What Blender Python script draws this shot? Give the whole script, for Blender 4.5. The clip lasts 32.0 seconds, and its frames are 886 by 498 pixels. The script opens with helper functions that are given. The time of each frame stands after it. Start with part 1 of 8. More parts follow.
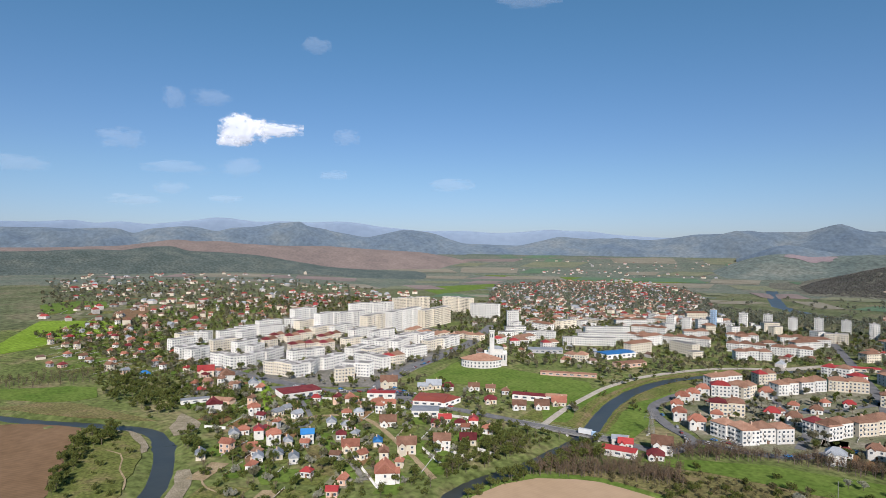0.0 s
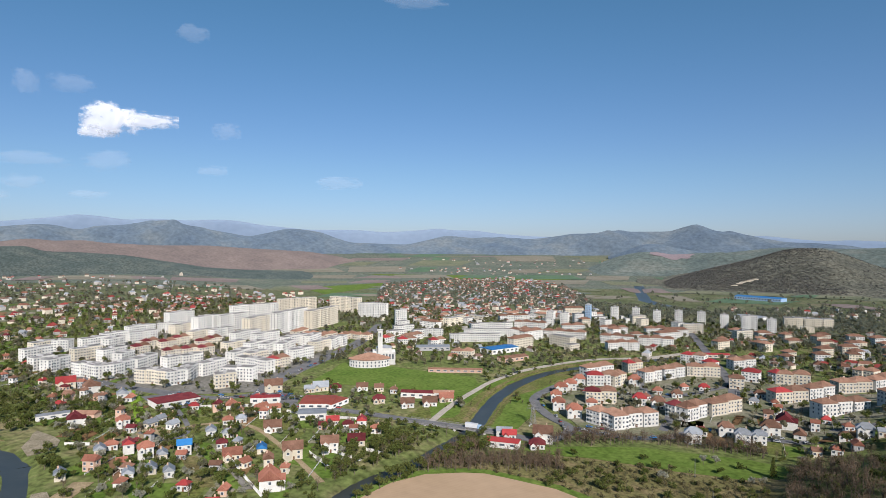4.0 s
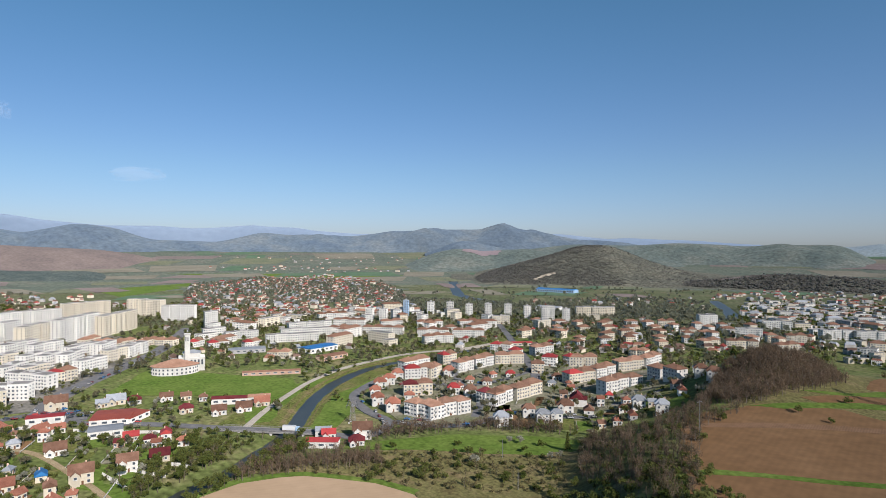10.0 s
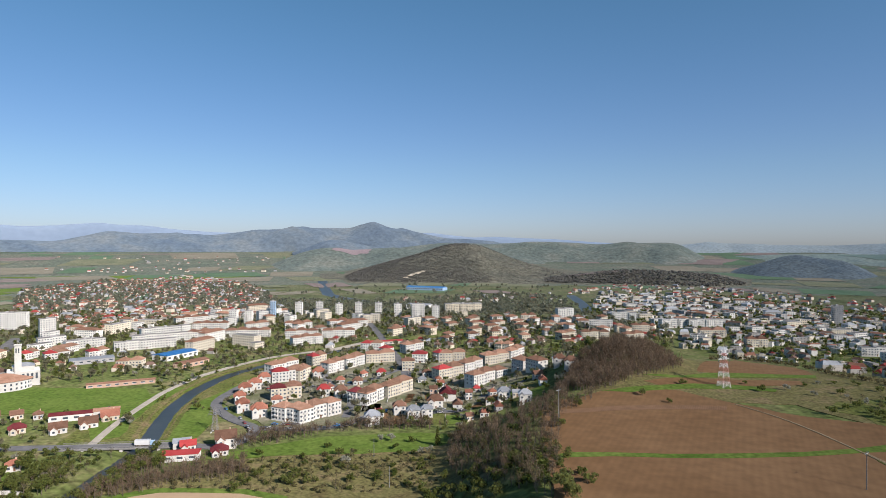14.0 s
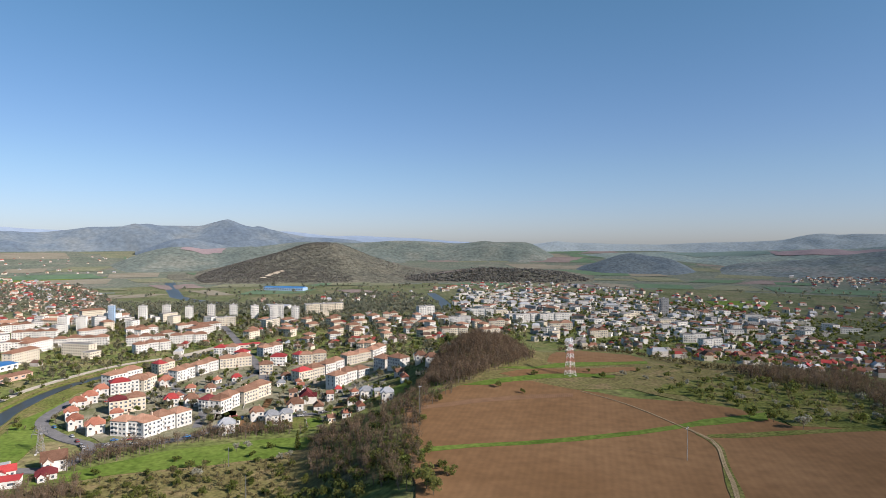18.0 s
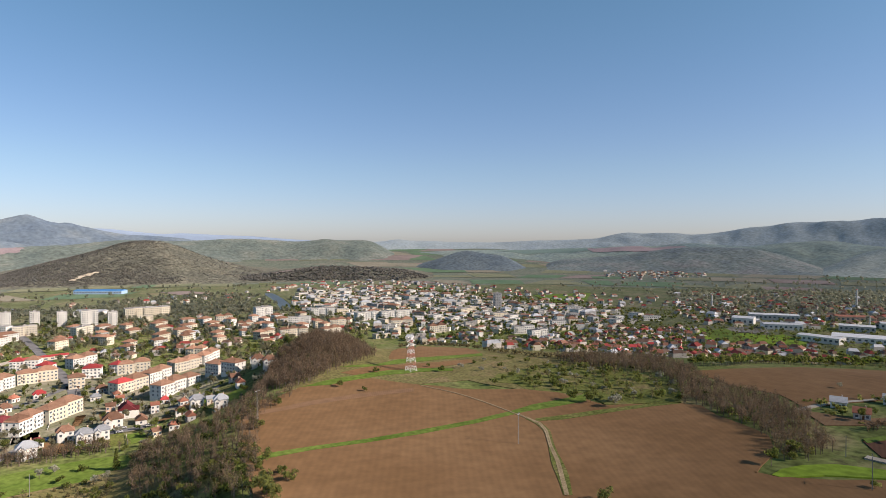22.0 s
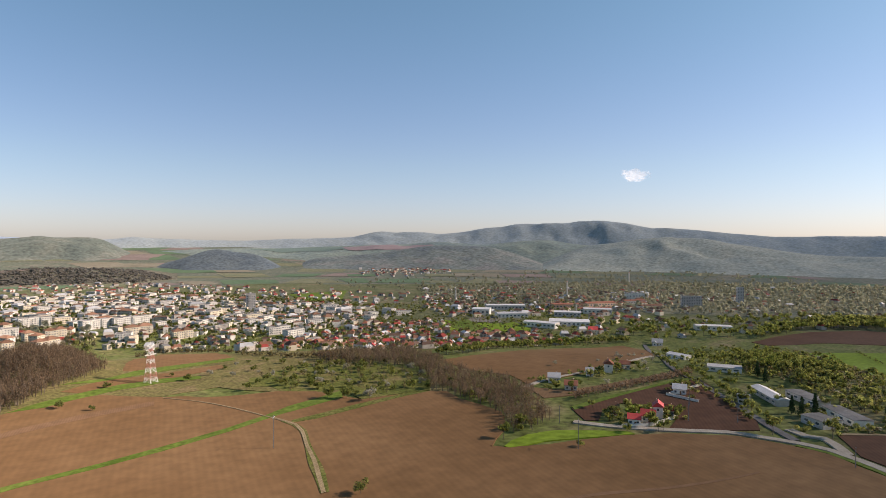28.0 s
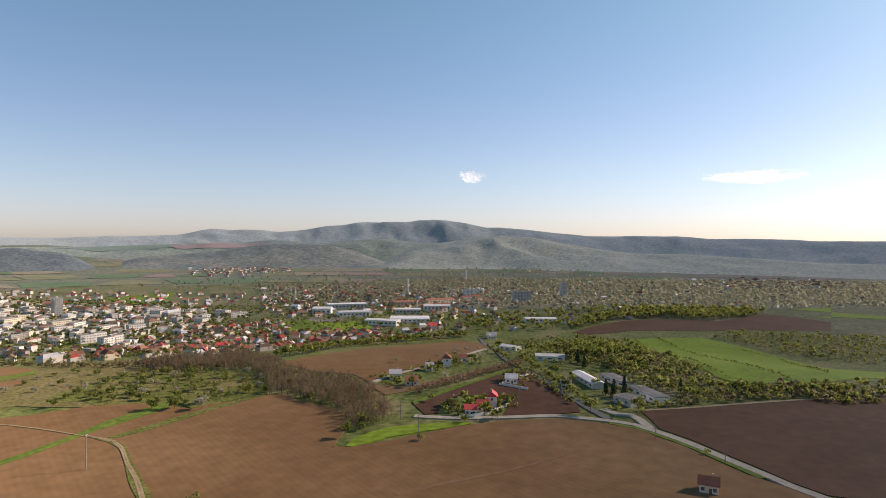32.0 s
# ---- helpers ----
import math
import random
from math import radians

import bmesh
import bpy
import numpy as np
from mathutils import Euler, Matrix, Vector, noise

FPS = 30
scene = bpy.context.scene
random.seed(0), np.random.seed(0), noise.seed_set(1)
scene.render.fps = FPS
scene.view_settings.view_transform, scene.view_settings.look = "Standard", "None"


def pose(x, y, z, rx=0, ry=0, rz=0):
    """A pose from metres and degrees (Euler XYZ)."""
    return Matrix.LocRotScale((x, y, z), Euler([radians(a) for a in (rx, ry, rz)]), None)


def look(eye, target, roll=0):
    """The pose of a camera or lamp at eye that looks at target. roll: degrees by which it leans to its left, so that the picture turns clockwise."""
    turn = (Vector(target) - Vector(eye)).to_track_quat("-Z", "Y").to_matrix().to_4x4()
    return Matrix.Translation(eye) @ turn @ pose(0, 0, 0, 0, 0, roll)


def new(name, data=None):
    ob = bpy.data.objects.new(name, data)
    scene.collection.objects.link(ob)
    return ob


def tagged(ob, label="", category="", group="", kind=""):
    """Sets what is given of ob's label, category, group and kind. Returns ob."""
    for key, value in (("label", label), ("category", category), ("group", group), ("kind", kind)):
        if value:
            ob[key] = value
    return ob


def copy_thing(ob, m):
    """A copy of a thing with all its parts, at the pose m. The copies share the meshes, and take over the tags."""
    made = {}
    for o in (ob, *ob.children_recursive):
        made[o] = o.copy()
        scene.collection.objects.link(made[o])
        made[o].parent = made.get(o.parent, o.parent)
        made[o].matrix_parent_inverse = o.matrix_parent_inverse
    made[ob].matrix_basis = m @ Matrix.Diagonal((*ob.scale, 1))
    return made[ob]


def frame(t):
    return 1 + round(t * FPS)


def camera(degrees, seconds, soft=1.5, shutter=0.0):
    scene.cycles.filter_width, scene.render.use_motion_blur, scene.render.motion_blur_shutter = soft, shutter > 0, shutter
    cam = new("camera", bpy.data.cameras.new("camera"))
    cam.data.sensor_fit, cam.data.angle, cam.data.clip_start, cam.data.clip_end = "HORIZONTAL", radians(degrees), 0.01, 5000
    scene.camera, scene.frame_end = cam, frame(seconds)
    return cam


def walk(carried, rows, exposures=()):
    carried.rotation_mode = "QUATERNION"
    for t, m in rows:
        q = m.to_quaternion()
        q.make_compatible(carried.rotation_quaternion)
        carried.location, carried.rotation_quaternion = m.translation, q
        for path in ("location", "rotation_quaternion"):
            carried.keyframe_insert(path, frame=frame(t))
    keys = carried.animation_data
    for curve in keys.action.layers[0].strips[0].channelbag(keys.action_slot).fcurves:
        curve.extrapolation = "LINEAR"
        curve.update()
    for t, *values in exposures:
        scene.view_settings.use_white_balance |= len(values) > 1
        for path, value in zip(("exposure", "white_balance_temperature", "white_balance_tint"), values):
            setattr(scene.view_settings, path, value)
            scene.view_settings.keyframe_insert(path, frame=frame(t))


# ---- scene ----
# ---- the camera: hovers over the hill and turns to the right ----
cam = camera(72.39, 32.0, soft=0.8)


def aim(yaw, pitch, roll):
    """The hovering camera, turned clockwise by yaw from +y."""
    a, p = radians(yaw), radians(pitch)
    eye = Vector((0.0, 0.0, 125.0))
    return look(eye, eye + Vector((math.sin(a) * math.cos(p), math.cos(a) * math.cos(p), math.sin(p))), roll)


PATH = [
    (0.0, aim(-46.340, -0.236, 0.391)),
    (1.0, aim(-43.746, -0.231, 0.299)),
    (2.0, aim(-41.147, -0.245, 0.301)),
    (3.0, aim(-38.473, -0.248, 0.266)),
    (4.0, aim(-35.766, -0.273, 0.251)),
    (5.0, aim(-32.997, -0.300, 0.215)),
    (6.0, aim(-30.254, -0.327, 0.183)),
    (7.0, aim(-27.396, -0.348, 0.202)),
    (8.0, aim(-24.528, -0.372, 0.165)),
    (9.0, aim(-21.674, -0.406, 0.167)),
    (10.0, aim(-18.762, -0.469, 0.197)),
    (11.0, aim(-15.811, -0.500, 0.151)),
    (12.0, aim(-12.771, -0.525, 0.080)),
    (13.0, aim(-9.659, -0.551, 0.038)),
    (14.0, aim(-6.535, -0.569, 0.040)),
    (15.0, aim(-3.337, -0.602, 0.063)),
    (16.0, aim(-0.112, -0.639, 0.062)),
    (17.0, aim(3.117, -0.660, 0.090)),
    (18.0, aim(6.482, -0.651, 0.114)),
    (19.0, aim(10.110, -0.682, 0.078)),
    (20.0, aim(13.835, -0.695, 0.096)),
    (21.0, aim(17.624, -0.736, 0.068)),
    (22.0, aim(21.421, -0.804, 0.087)),
    (23.0, aim(25.202, -0.847, 0.058)),
    (24.0, aim(28.996, -0.885, 0.109)),
    (25.0, aim(32.802, -0.852, 0.149)),
    (26.0, aim(36.582, -0.860, 0.211)),
    (27.0, aim(40.368, -0.875, 0.270)),
    (28.0, aim(44.186, -0.874, 0.318)),
    (29.0, aim(48.023, -0.880, 0.350)),
    (30.0, aim(51.781, -0.894, 0.455)),
    (31.0, aim(55.539, -0.914, 0.510)),
    (32.0, aim(59.090, -0.918, 0.529)),
]
walk(cam, PATH, [(0.0, 0.0, 6250, 17), (6.0, 0.0, 6230, 16), (12.0, 0.11, 6330, 17), (17.0, 0.3, 6550, 19), (19.0, 0.4, 6720, 20), (24.0, 0.58, 7500, 23), (28.0, 0.7, 7850, 25), (32.0, 0.76, 8050, 26)])

# ---- daylight ----
SUN_AZ, SUN_EL = 130.0, 30.0
world = bpy.data.worlds.new("sky")
scene.world = world
world.use_nodes = True
wn = world.node_tree.nodes
sky = wn.new("ShaderNodeTexSky")
sky.sky_type = "NISHITA"
sky.sun_disc = False
sky.sun_elevation = radians(SUN_EL)
sky.sun_rotation = radians(SUN_AZ)
sky.air_density, sky.dust_density, sky.ozone_density = 1.0, 0.3, 2.0
haze = wn.new("ShaderNodeTexSky")
haze.sky_type = "HOSEK_WILKIE"
haze.sun_direction = (math.sin(radians(SUN_AZ)) * math.cos(radians(SUN_EL)), math.cos(radians(SUN_AZ)) * math.cos(radians(SUN_EL)), math.sin(radians(SUN_EL)))
haze.turbidity, haze.ground_albedo = 5.0, 0.3


def times(colour, rgb):
    node = wn.new("ShaderNodeVectorMath")
    node.operation = "MULTIPLY"
    node.inputs[1].default_value = rgb
    world.node_tree.links.new(colour, node.inputs[0])
    return node.outputs["Vector"]


both = wn.new("ShaderNodeVectorMath")
both.operation = "ADD"
deep = wn.new("ShaderNodeHueSaturation")
deep.inputs["Saturation"].default_value = 1.08
world.node_tree.links.new(times(sky.outputs["Color"], (0.046, 0.055, 0.067)), deep.inputs["Color"])
world.node_tree.links.new(deep.outputs["Color"], both.inputs[0])
world.node_tree.links.new(times(haze.outputs["Color"], (0.675, 0.66, 0.70)), both.inputs[1])
# the air near the horizon is milky and blue-white, the zenith clearer
where_up = wn.new("ShaderNodeTexCoord")
up_part = wn.new("ShaderNodeSeparateXYZ")
world.node_tree.links.new(where_up.outputs["Generated"], up_part.inputs[0])
tone = wn.new("ShaderNodeValToRGB")
tone.color_ramp.interpolation = "EASE"
tone.color_ramp.elements[0].position, tone.color_ramp.elements[0].color = 0.0, (0.93, 0.965, 1.13, 1)
tone.color_ramp.elements[1].position, tone.color_ramp.elements[1].color = 0.42, (0.90, 1.17, 1.03, 1)
tone.color_ramp.elements.new(0.13).color = (0.98, 1.05, 1.04, 1)
world.node_tree.links.new(up_part.outputs["Z"], tone.inputs["Fac"])
clear = wn.new("ShaderNodeVectorMath")
clear.operation = "MULTIPLY"
world.node_tree.links.new(both.outputs["Vector"], clear.inputs[0])
world.node_tree.links.new(tone.outputs["Color"], clear.inputs[1])
world.node_tree.links.new(clear.outputs["Vector"], wn["Background"].inputs["Color"])
wn["Background"].inputs["Strength"].default_value = 1.0
sun = new("sun", bpy.data.lights.new("sun", "SUN"))
sun.data.energy, sun.data.angle, sun.data.color = 4.5, radians(0.5), (1.0, 0.955, 0.89)
sun.matrix_world = look((math.sin(radians(SUN_AZ)) * 900, math.cos(radians(SUN_AZ)) * 900, 900 * math.tan(radians(SUN_EL))), (0, 0, 0))
scene.view_settings.exposure = 0.0

# ---- materials ----
def surface(name, low, high, scale=1.0, rough=0.85, fine=0.0, bump=0.0, mid=None, island=0.0, coat=0.0, metal=0.0, wave=None, each=0.0, thin=0.0, airy=0.0):
    """A procedural surface: two colours mixed by noise at two scales, with relief; scale in features a metre."""
    m = bpy.data.materials.new(name)
    m.use_nodes = True
    n, l = m.node_tree.nodes, m.node_tree.links
    b = n["Principled BSDF"]
    b.inputs["Roughness"].default_value, b.inputs["Metallic"].default_value = rough, metal
    b.inputs["Specular IOR Level"].default_value = 0.04 if rough > 0.8 else 0.3
    b.inputs["Diffuse Roughness"].default_value = 1.0 if rough > 0.8 else 0.0
    where = n.new("ShaderNodeNewGeometry").outputs["Position"]
    big = n.new("ShaderNodeTexNoise")
    big.inputs["Scale"].default_value, big.inputs["Detail"].default_value, big.inputs["Roughness"].default_value = scale, 6.0, 0.65
    l.new(where, big.inputs["Vector"])
    ramp = n.new("ShaderNodeValToRGB")
    ramp.color_ramp.elements[0].position, ramp.color_ramp.elements[1].position = 0.32, 0.68
    ramp.color_ramp.elements[0].color, ramp.color_ramp.elements[1].color = (*low, 1), (*high, 1)
    if mid:
        ramp.color_ramp.elements.new(0.5).color = (*mid, 1)
    l.new(big.outputs["Fac"], ramp.inputs["Fac"])
    colour = ramp.outputs["Color"]
    if fine:
        small = n.new("ShaderNodeTexNoise")
        small.inputs["Scale"].default_value, small.inputs["Detail"].default_value = scale * 11, 4.0
        l.new(where, small.inputs["Vector"])
        grey = n.new("ShaderNodeMapRange")
        grey.inputs["From Min"].default_value, grey.inputs["From Max"].default_value = 0.3, 0.7
        grey.inputs["To Min"].default_value, grey.inputs["To Max"].default_value = 1 - fine, 1 + fine
        l.new(small.outputs["Fac"], grey.inputs["Value"])
        colour = scaled(n, l, colour, grey.outputs["Result"])
    if wave:
        turn, step, much = wave
        spin = n.new("ShaderNodeMapping")
        spin.inputs["Rotation"].default_value = (0, 0, radians(turn))
        l.new(where, spin.inputs["Vector"])
        lines = n.new("ShaderNodeTexWave")
        lines.inputs["Scale"].default_value, lines.inputs["Distortion"].default_value = 0.314 / step, 1.5
        lines.inputs["Detail"].default_value, lines.inputs["Detail Scale"].default_value = 3.0, 0.3
        l.new(spin.outputs["Vector"], lines.inputs["Vector"])
        grey = n.new("ShaderNodeMapRange")
        grey.inputs["To Min"].default_value, grey.inputs["To Max"].default_value = 1 - much, 1 + much
        l.new(lines.outputs["Fac"], grey.inputs["Value"])
        colour = scaled(n, l, colour, grey.outputs["Result"])
    for much, source in ((island, "island"), (each, "each")):
        if much:
            if source == "island":
                pick = n.new("ShaderNodeNewGeometry").outputs["Random Per Island"]
            else:
                pick = n.new("ShaderNodeObjectInfo").outputs["Random"]
            grey = n.new("ShaderNodeMapRange")
            grey.inputs["To Min"].default_value, grey.inputs["To Max"].default_value = 1 - much, 1 + much
            l.new(pick, grey.inputs["Value"])
            colour = scaled(n, l, colour, grey.outputs["Result"])
    l.new(colour, b.inputs["Base Color"])
    if thin:
        through_leaf, mixed = n.new("ShaderNodeBsdfTranslucent"), n.new("ShaderNodeMixShader")
        l.new(colour, through_leaf.inputs["Color"])
        mixed.inputs["Fac"].default_value = thin
        l.new(b.outputs[0], mixed.inputs[1])
        l.new(through_leaf.outputs[0], mixed.inputs[2])
        shown = mixed.outputs[0]
        if airy:
            gaps, loose = n.new("ShaderNodeBsdfTransparent"), n.new("ShaderNodeMixShader")
            loose.inputs["Fac"].default_value = airy
            l.new(shown, loose.inputs[1])
            l.new(gaps.outputs[0], loose.inputs[2])
            shown = loose.outputs[0]
        l.new(shown, n["Material Output"].inputs["Surface"])
    if bump:
        rise = n.new("ShaderNodeBump")
        rise.inputs["Strength"].default_value, rise.inputs["Distance"].default_value = 0.8, bump
        grain = n.new("ShaderNodeTexNoise")
        grain.inputs["Scale"].default_value, grain.inputs["Detail"].default_value = scale * 6, 5.0
        l.new(where, grain.inputs["Vector"])
        l.new(grain.outputs["Fac"], rise.inputs["Height"])
        l.new(rise.outputs["Normal"], b.inputs["Normal"])
    return m


def scaled(n, l, colour, factor):
    mul = n.new("ShaderNodeVectorMath")
    mul.operation = "SCALE"
    l.new(colour, mul.inputs[0])
    l.new(factor, mul.inputs["Scale"])
    return mul.outputs["Vector"]


M = {}
M["ground"] = surface("mixed_grass", (0.068, 0.088, 0.026), (0.18, 0.15, 0.08), 0.022, fine=0.5, bump=0.3, mid=(0.105, 0.125, 0.04))
M["soil"] = surface("ploughed_soil", (0.136, 0.077, 0.036), (0.186, 0.11, 0.055), 0.012, fine=0.14, bump=0.2, wave=(20, 3.1, 0.03), mid=(0.16, 0.092, 0.045))
M["soil_strip"] = surface("harrowed_soil", (0.145, 0.084, 0.046), (0.19, 0.115, 0.068), 0.02, fine=0.12, bump=0.15, wave=(20, 1.2, 0.06))
M["soil_dark"] = surface("damp_soil", (0.075, 0.038, 0.024), (0.105, 0.056, 0.036), 0.015, fine=0.15, bump=0.15, wave=(55, 2.0, 0.08))
M["soil_pale"] = surface("dry_soil", (0.29, 0.205, 0.125), (0.35, 0.25, 0.16), 0.012, fine=0.06, bump=0.1, wave=(80, 2.0, 0.02))
M["soil_tan"] = surface("tan_soil", (0.135, 0.084, 0.046), (0.17, 0.108, 0.062), 0.015, fine=0.12, bump=0.15, wave=(62, 2.2, 0.05))
M["grass"] = surface("young_grass", (0.066, 0.11, 0.018), (0.115, 0.155, 0.034), 0.03, fine=0.3, bump=0.15)
M["lush"] = surface("wheat_shoots", (0.115, 0.18, 0.018), (0.155, 0.228, 0.03), 0.02, fine=0.25, bump=0.15, wave=(-40, 6, 0.08))
M["rough"] = surface("rough_pasture", (0.07, 0.086, 0.022), (0.155, 0.125, 0.06), 0.05, fine=0.45, bump=0.3, mid=(0.105, 0.115, 0.032))
M["road"] = surface("worn_asphalt", (0.095, 0.094, 0.095), (0.155, 0.152, 0.15), 0.1, fine=0.1)
M["lane"] = surface("pale_gravel", (0.27, 0.24, 0.195), (0.37, 0.335, 0.28), 0.15, fine=0.15)
M["gravel"] = surface("river_gravel", (0.15, 0.128, 0.082), (0.26, 0.222, 0.16), 0.12, fine=0.35, bump=0.1)
M["terracotta"] = surface("terracotta_tiles", (0.27, 0.105, 0.07), (0.37, 0.165, 0.108), 0.2, fine=0.15, each=0.25, wave=(0, 0.5, 0.05))
M["vermilion"] = surface("orange_red_sheet_roof", (0.36, 0.075, 0.04), (0.46, 0.11, 0.06), 0.15, rough=0.6, fine=0.1)
M["track"] = surface("dirt_track", (0.20, 0.15, 0.085), (0.30, 0.235, 0.145), 0.15, fine=0.25)
M["water"] = surface("river_water", (0.045, 0.048, 0.036), (0.075, 0.075, 0.055), 0.05, rough=0.34, bump=0.05)
M["white"] = surface("white_render", (0.58, 0.56, 0.50), (0.73, 0.705, 0.645), 0.12, fine=0.06, each=0.10)
M["cream"] = surface("cream_render", (0.57, 0.51, 0.39), (0.67, 0.60, 0.47), 0.12, fine=0.05, each=0.12)
M["rose"] = surface("rose_render", (0.55, 0.38, 0.27), (0.66, 0.47, 0.35), 0.12, fine=0.04, each=0.12)
M["grey"] = surface("grey_concrete", (0.38, 0.37, 0.35), (0.50, 0.48, 0.45), 0.15, fine=0.08, each=0.12)
M["blue"] = surface("blue_render", (0.28, 0.40, 0.52), (0.34, 0.47, 0.60), 0.15, fine=0.05)
M["flat"] = surface("bitumen_roof", (0.125, 0.12, 0.11), (0.22, 0.21, 0.195), 0.1, fine=0.15, each=0.2)
M["orange"] = surface("clay_tiles", (0.24, 0.13, 0.085), (0.34, 0.20, 0.135), 0.2, fine=0.15, each=0.25, wave=(0, 0.5, 0.06))
M["red"] = surface("red_sheet_roof", (0.33, 0.036, 0.036), (0.44, 0.065, 0.055), 0.1, rough=0.6, fine=0.1, each=0.3)
M["maroon"] = surface("maroon_tiles", (0.12, 0.025, 0.03), (0.19, 0.045, 0.045), 0.2, fine=0.1, each=0.25)
M["brown"] = surface("brown_tiles", (0.16, 0.085, 0.055), (0.25, 0.14, 0.095), 0.2, fine=0.15, each=0.25)
M["sheet"] = surface("grey_sheet_roof", (0.27, 0.28, 0.285), (0.38, 0.39, 0.395), 0.15, rough=0.6, fine=0.12, each=0.25)
M["bluesheet"] = surface("blue_sheet_roof", (0.03, 0.17, 0.42), (0.05, 0.24, 0.52), 0.15, rough=0.5, each=0.2)
# Base colour lightened to blue-grey to suggest reflected sky.
M["pane"] = surface("window_glass", (0.05, 0.06, 0.07), (0.11, 0.125, 0.14), 0.5, rough=0.12)
M["frame"] = surface("white_plastic", (0.68, 0.67, 0.64), (0.75, 0.74, 0.71), 0.5, rough=0.5)
M["door"] = surface("stained_wood", (0.14, 0.075, 0.04), (0.22, 0.12, 0.07), 1.0)
M["bark"] = surface("bark", (0.10, 0.08, 0.06), (0.18, 0.145, 0.11), 0.5, island=0.3)
M["twig"] = surface("bare_twigs", (0.17, 0.118, 0.076), (0.265, 0.185, 0.12), 0.03, island=0.35, thin=0.4, airy=0.25)
M["budding"] = surface("budding_twigs", (0.155, 0.135, 0.06), (0.24, 0.20, 0.10), 0.03, island=0.4, thin=0.5, airy=0.35)
M["leaf"] = surface("spring_leaves", (0.13, 0.165, 0.035), (0.24, 0.245, 0.08), 0.04, island=0.35, thin=0.6, airy=0.33)
M["leaf_dark"] = surface("fir_needles", (0.022, 0.048, 0.02), (0.045, 0.075, 0.03), 0.05, island=0.4, thin=0.15)
M["blossom"] = surface("white_blossom", (0.27, 0.265, 0.19), (0.44, 0.42, 0.33), 0.2, island=0.3, thin=0.4, airy=0.35)
M["steel"] = surface("galvanised_steel", (0.45, 0.45, 0.44), (0.58, 0.58, 0.57), 0.5, rough=0.5, metal=0.3)
M["steel_red"] = surface("red_painted_steel", (0.42, 0.16, 0.13), (0.50, 0.20, 0.17), 0.5, rough=0.5)
M["concrete"] = surface("pale_concrete", (0.46, 0.44, 0.40), (0.58, 0.56, 0.51), 0.3, fine=0.1)
M["rock"] = surface("quarried_rock", (0.36, 0.30, 0.22), (0.50, 0.43, 0.33), 0.05, fine=0.25, bump=1.0)
# Haze is put into the hill colours below: greyer, bluer, paler with distance.
M["scrub"] = surface("wooded_slope", (0.085, 0.085, 0.068), (0.155, 0.145, 0.108), 0.012, fine=0.5, bump=4.0, mid=(0.112, 0.11, 0.084))
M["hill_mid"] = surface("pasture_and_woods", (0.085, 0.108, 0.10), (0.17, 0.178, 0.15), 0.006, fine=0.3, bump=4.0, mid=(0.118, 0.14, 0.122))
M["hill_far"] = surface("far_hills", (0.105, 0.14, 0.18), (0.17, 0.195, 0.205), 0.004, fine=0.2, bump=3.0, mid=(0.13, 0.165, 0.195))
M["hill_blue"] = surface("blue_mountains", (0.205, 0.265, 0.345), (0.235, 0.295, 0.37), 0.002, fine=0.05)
# Eastern slopes painted paler, for haze glare over faces turned from the sun.
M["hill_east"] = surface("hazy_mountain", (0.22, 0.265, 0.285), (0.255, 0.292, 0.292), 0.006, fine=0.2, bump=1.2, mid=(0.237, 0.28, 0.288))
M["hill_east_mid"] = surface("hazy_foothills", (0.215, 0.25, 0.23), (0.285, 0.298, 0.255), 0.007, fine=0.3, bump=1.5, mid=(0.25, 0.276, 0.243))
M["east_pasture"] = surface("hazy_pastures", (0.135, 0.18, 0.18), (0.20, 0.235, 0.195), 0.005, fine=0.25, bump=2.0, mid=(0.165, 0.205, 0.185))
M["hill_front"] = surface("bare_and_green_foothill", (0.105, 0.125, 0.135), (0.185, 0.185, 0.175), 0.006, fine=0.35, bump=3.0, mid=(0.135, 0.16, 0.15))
# Trees lightened past their own tone to carry haze.
M["hill_woods"] = surface("hillside_trees", (0.165, 0.16, 0.14), (0.225, 0.21, 0.178), 0.01, island=0.12, thin=0.5)
# Grass copies turn greyer with distance: aerial haze put into the colour.
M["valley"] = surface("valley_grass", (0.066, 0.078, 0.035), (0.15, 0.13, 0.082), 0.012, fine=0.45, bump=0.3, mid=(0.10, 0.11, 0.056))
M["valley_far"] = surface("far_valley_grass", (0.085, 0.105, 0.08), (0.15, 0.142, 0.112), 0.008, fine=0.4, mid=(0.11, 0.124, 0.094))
# Floor colour follows the haze-paled far trees above it.
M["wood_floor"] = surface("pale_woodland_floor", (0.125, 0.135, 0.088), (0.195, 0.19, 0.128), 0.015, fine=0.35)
# Blue haze is mixed into the knob's dark woods.
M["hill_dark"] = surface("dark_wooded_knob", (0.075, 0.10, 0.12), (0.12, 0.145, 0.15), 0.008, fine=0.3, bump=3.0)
# Slope crop and soil colours with distance haze already mixed in.
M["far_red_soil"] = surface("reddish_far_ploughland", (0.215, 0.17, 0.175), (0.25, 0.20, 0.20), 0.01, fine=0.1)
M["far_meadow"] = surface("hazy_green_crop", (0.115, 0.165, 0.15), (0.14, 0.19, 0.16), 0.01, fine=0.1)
M["pole_grey"] = surface("weathered_concrete", (0.20, 0.19, 0.175), (0.28, 0.27, 0.25), 0.5)
M["tawny"] = surface("dry_tawny_grass", (0.105, 0.085, 0.038), (0.175, 0.13, 0.07), 0.05, fine=0.4, bump=0.3, mid=(0.125, 0.115, 0.045))
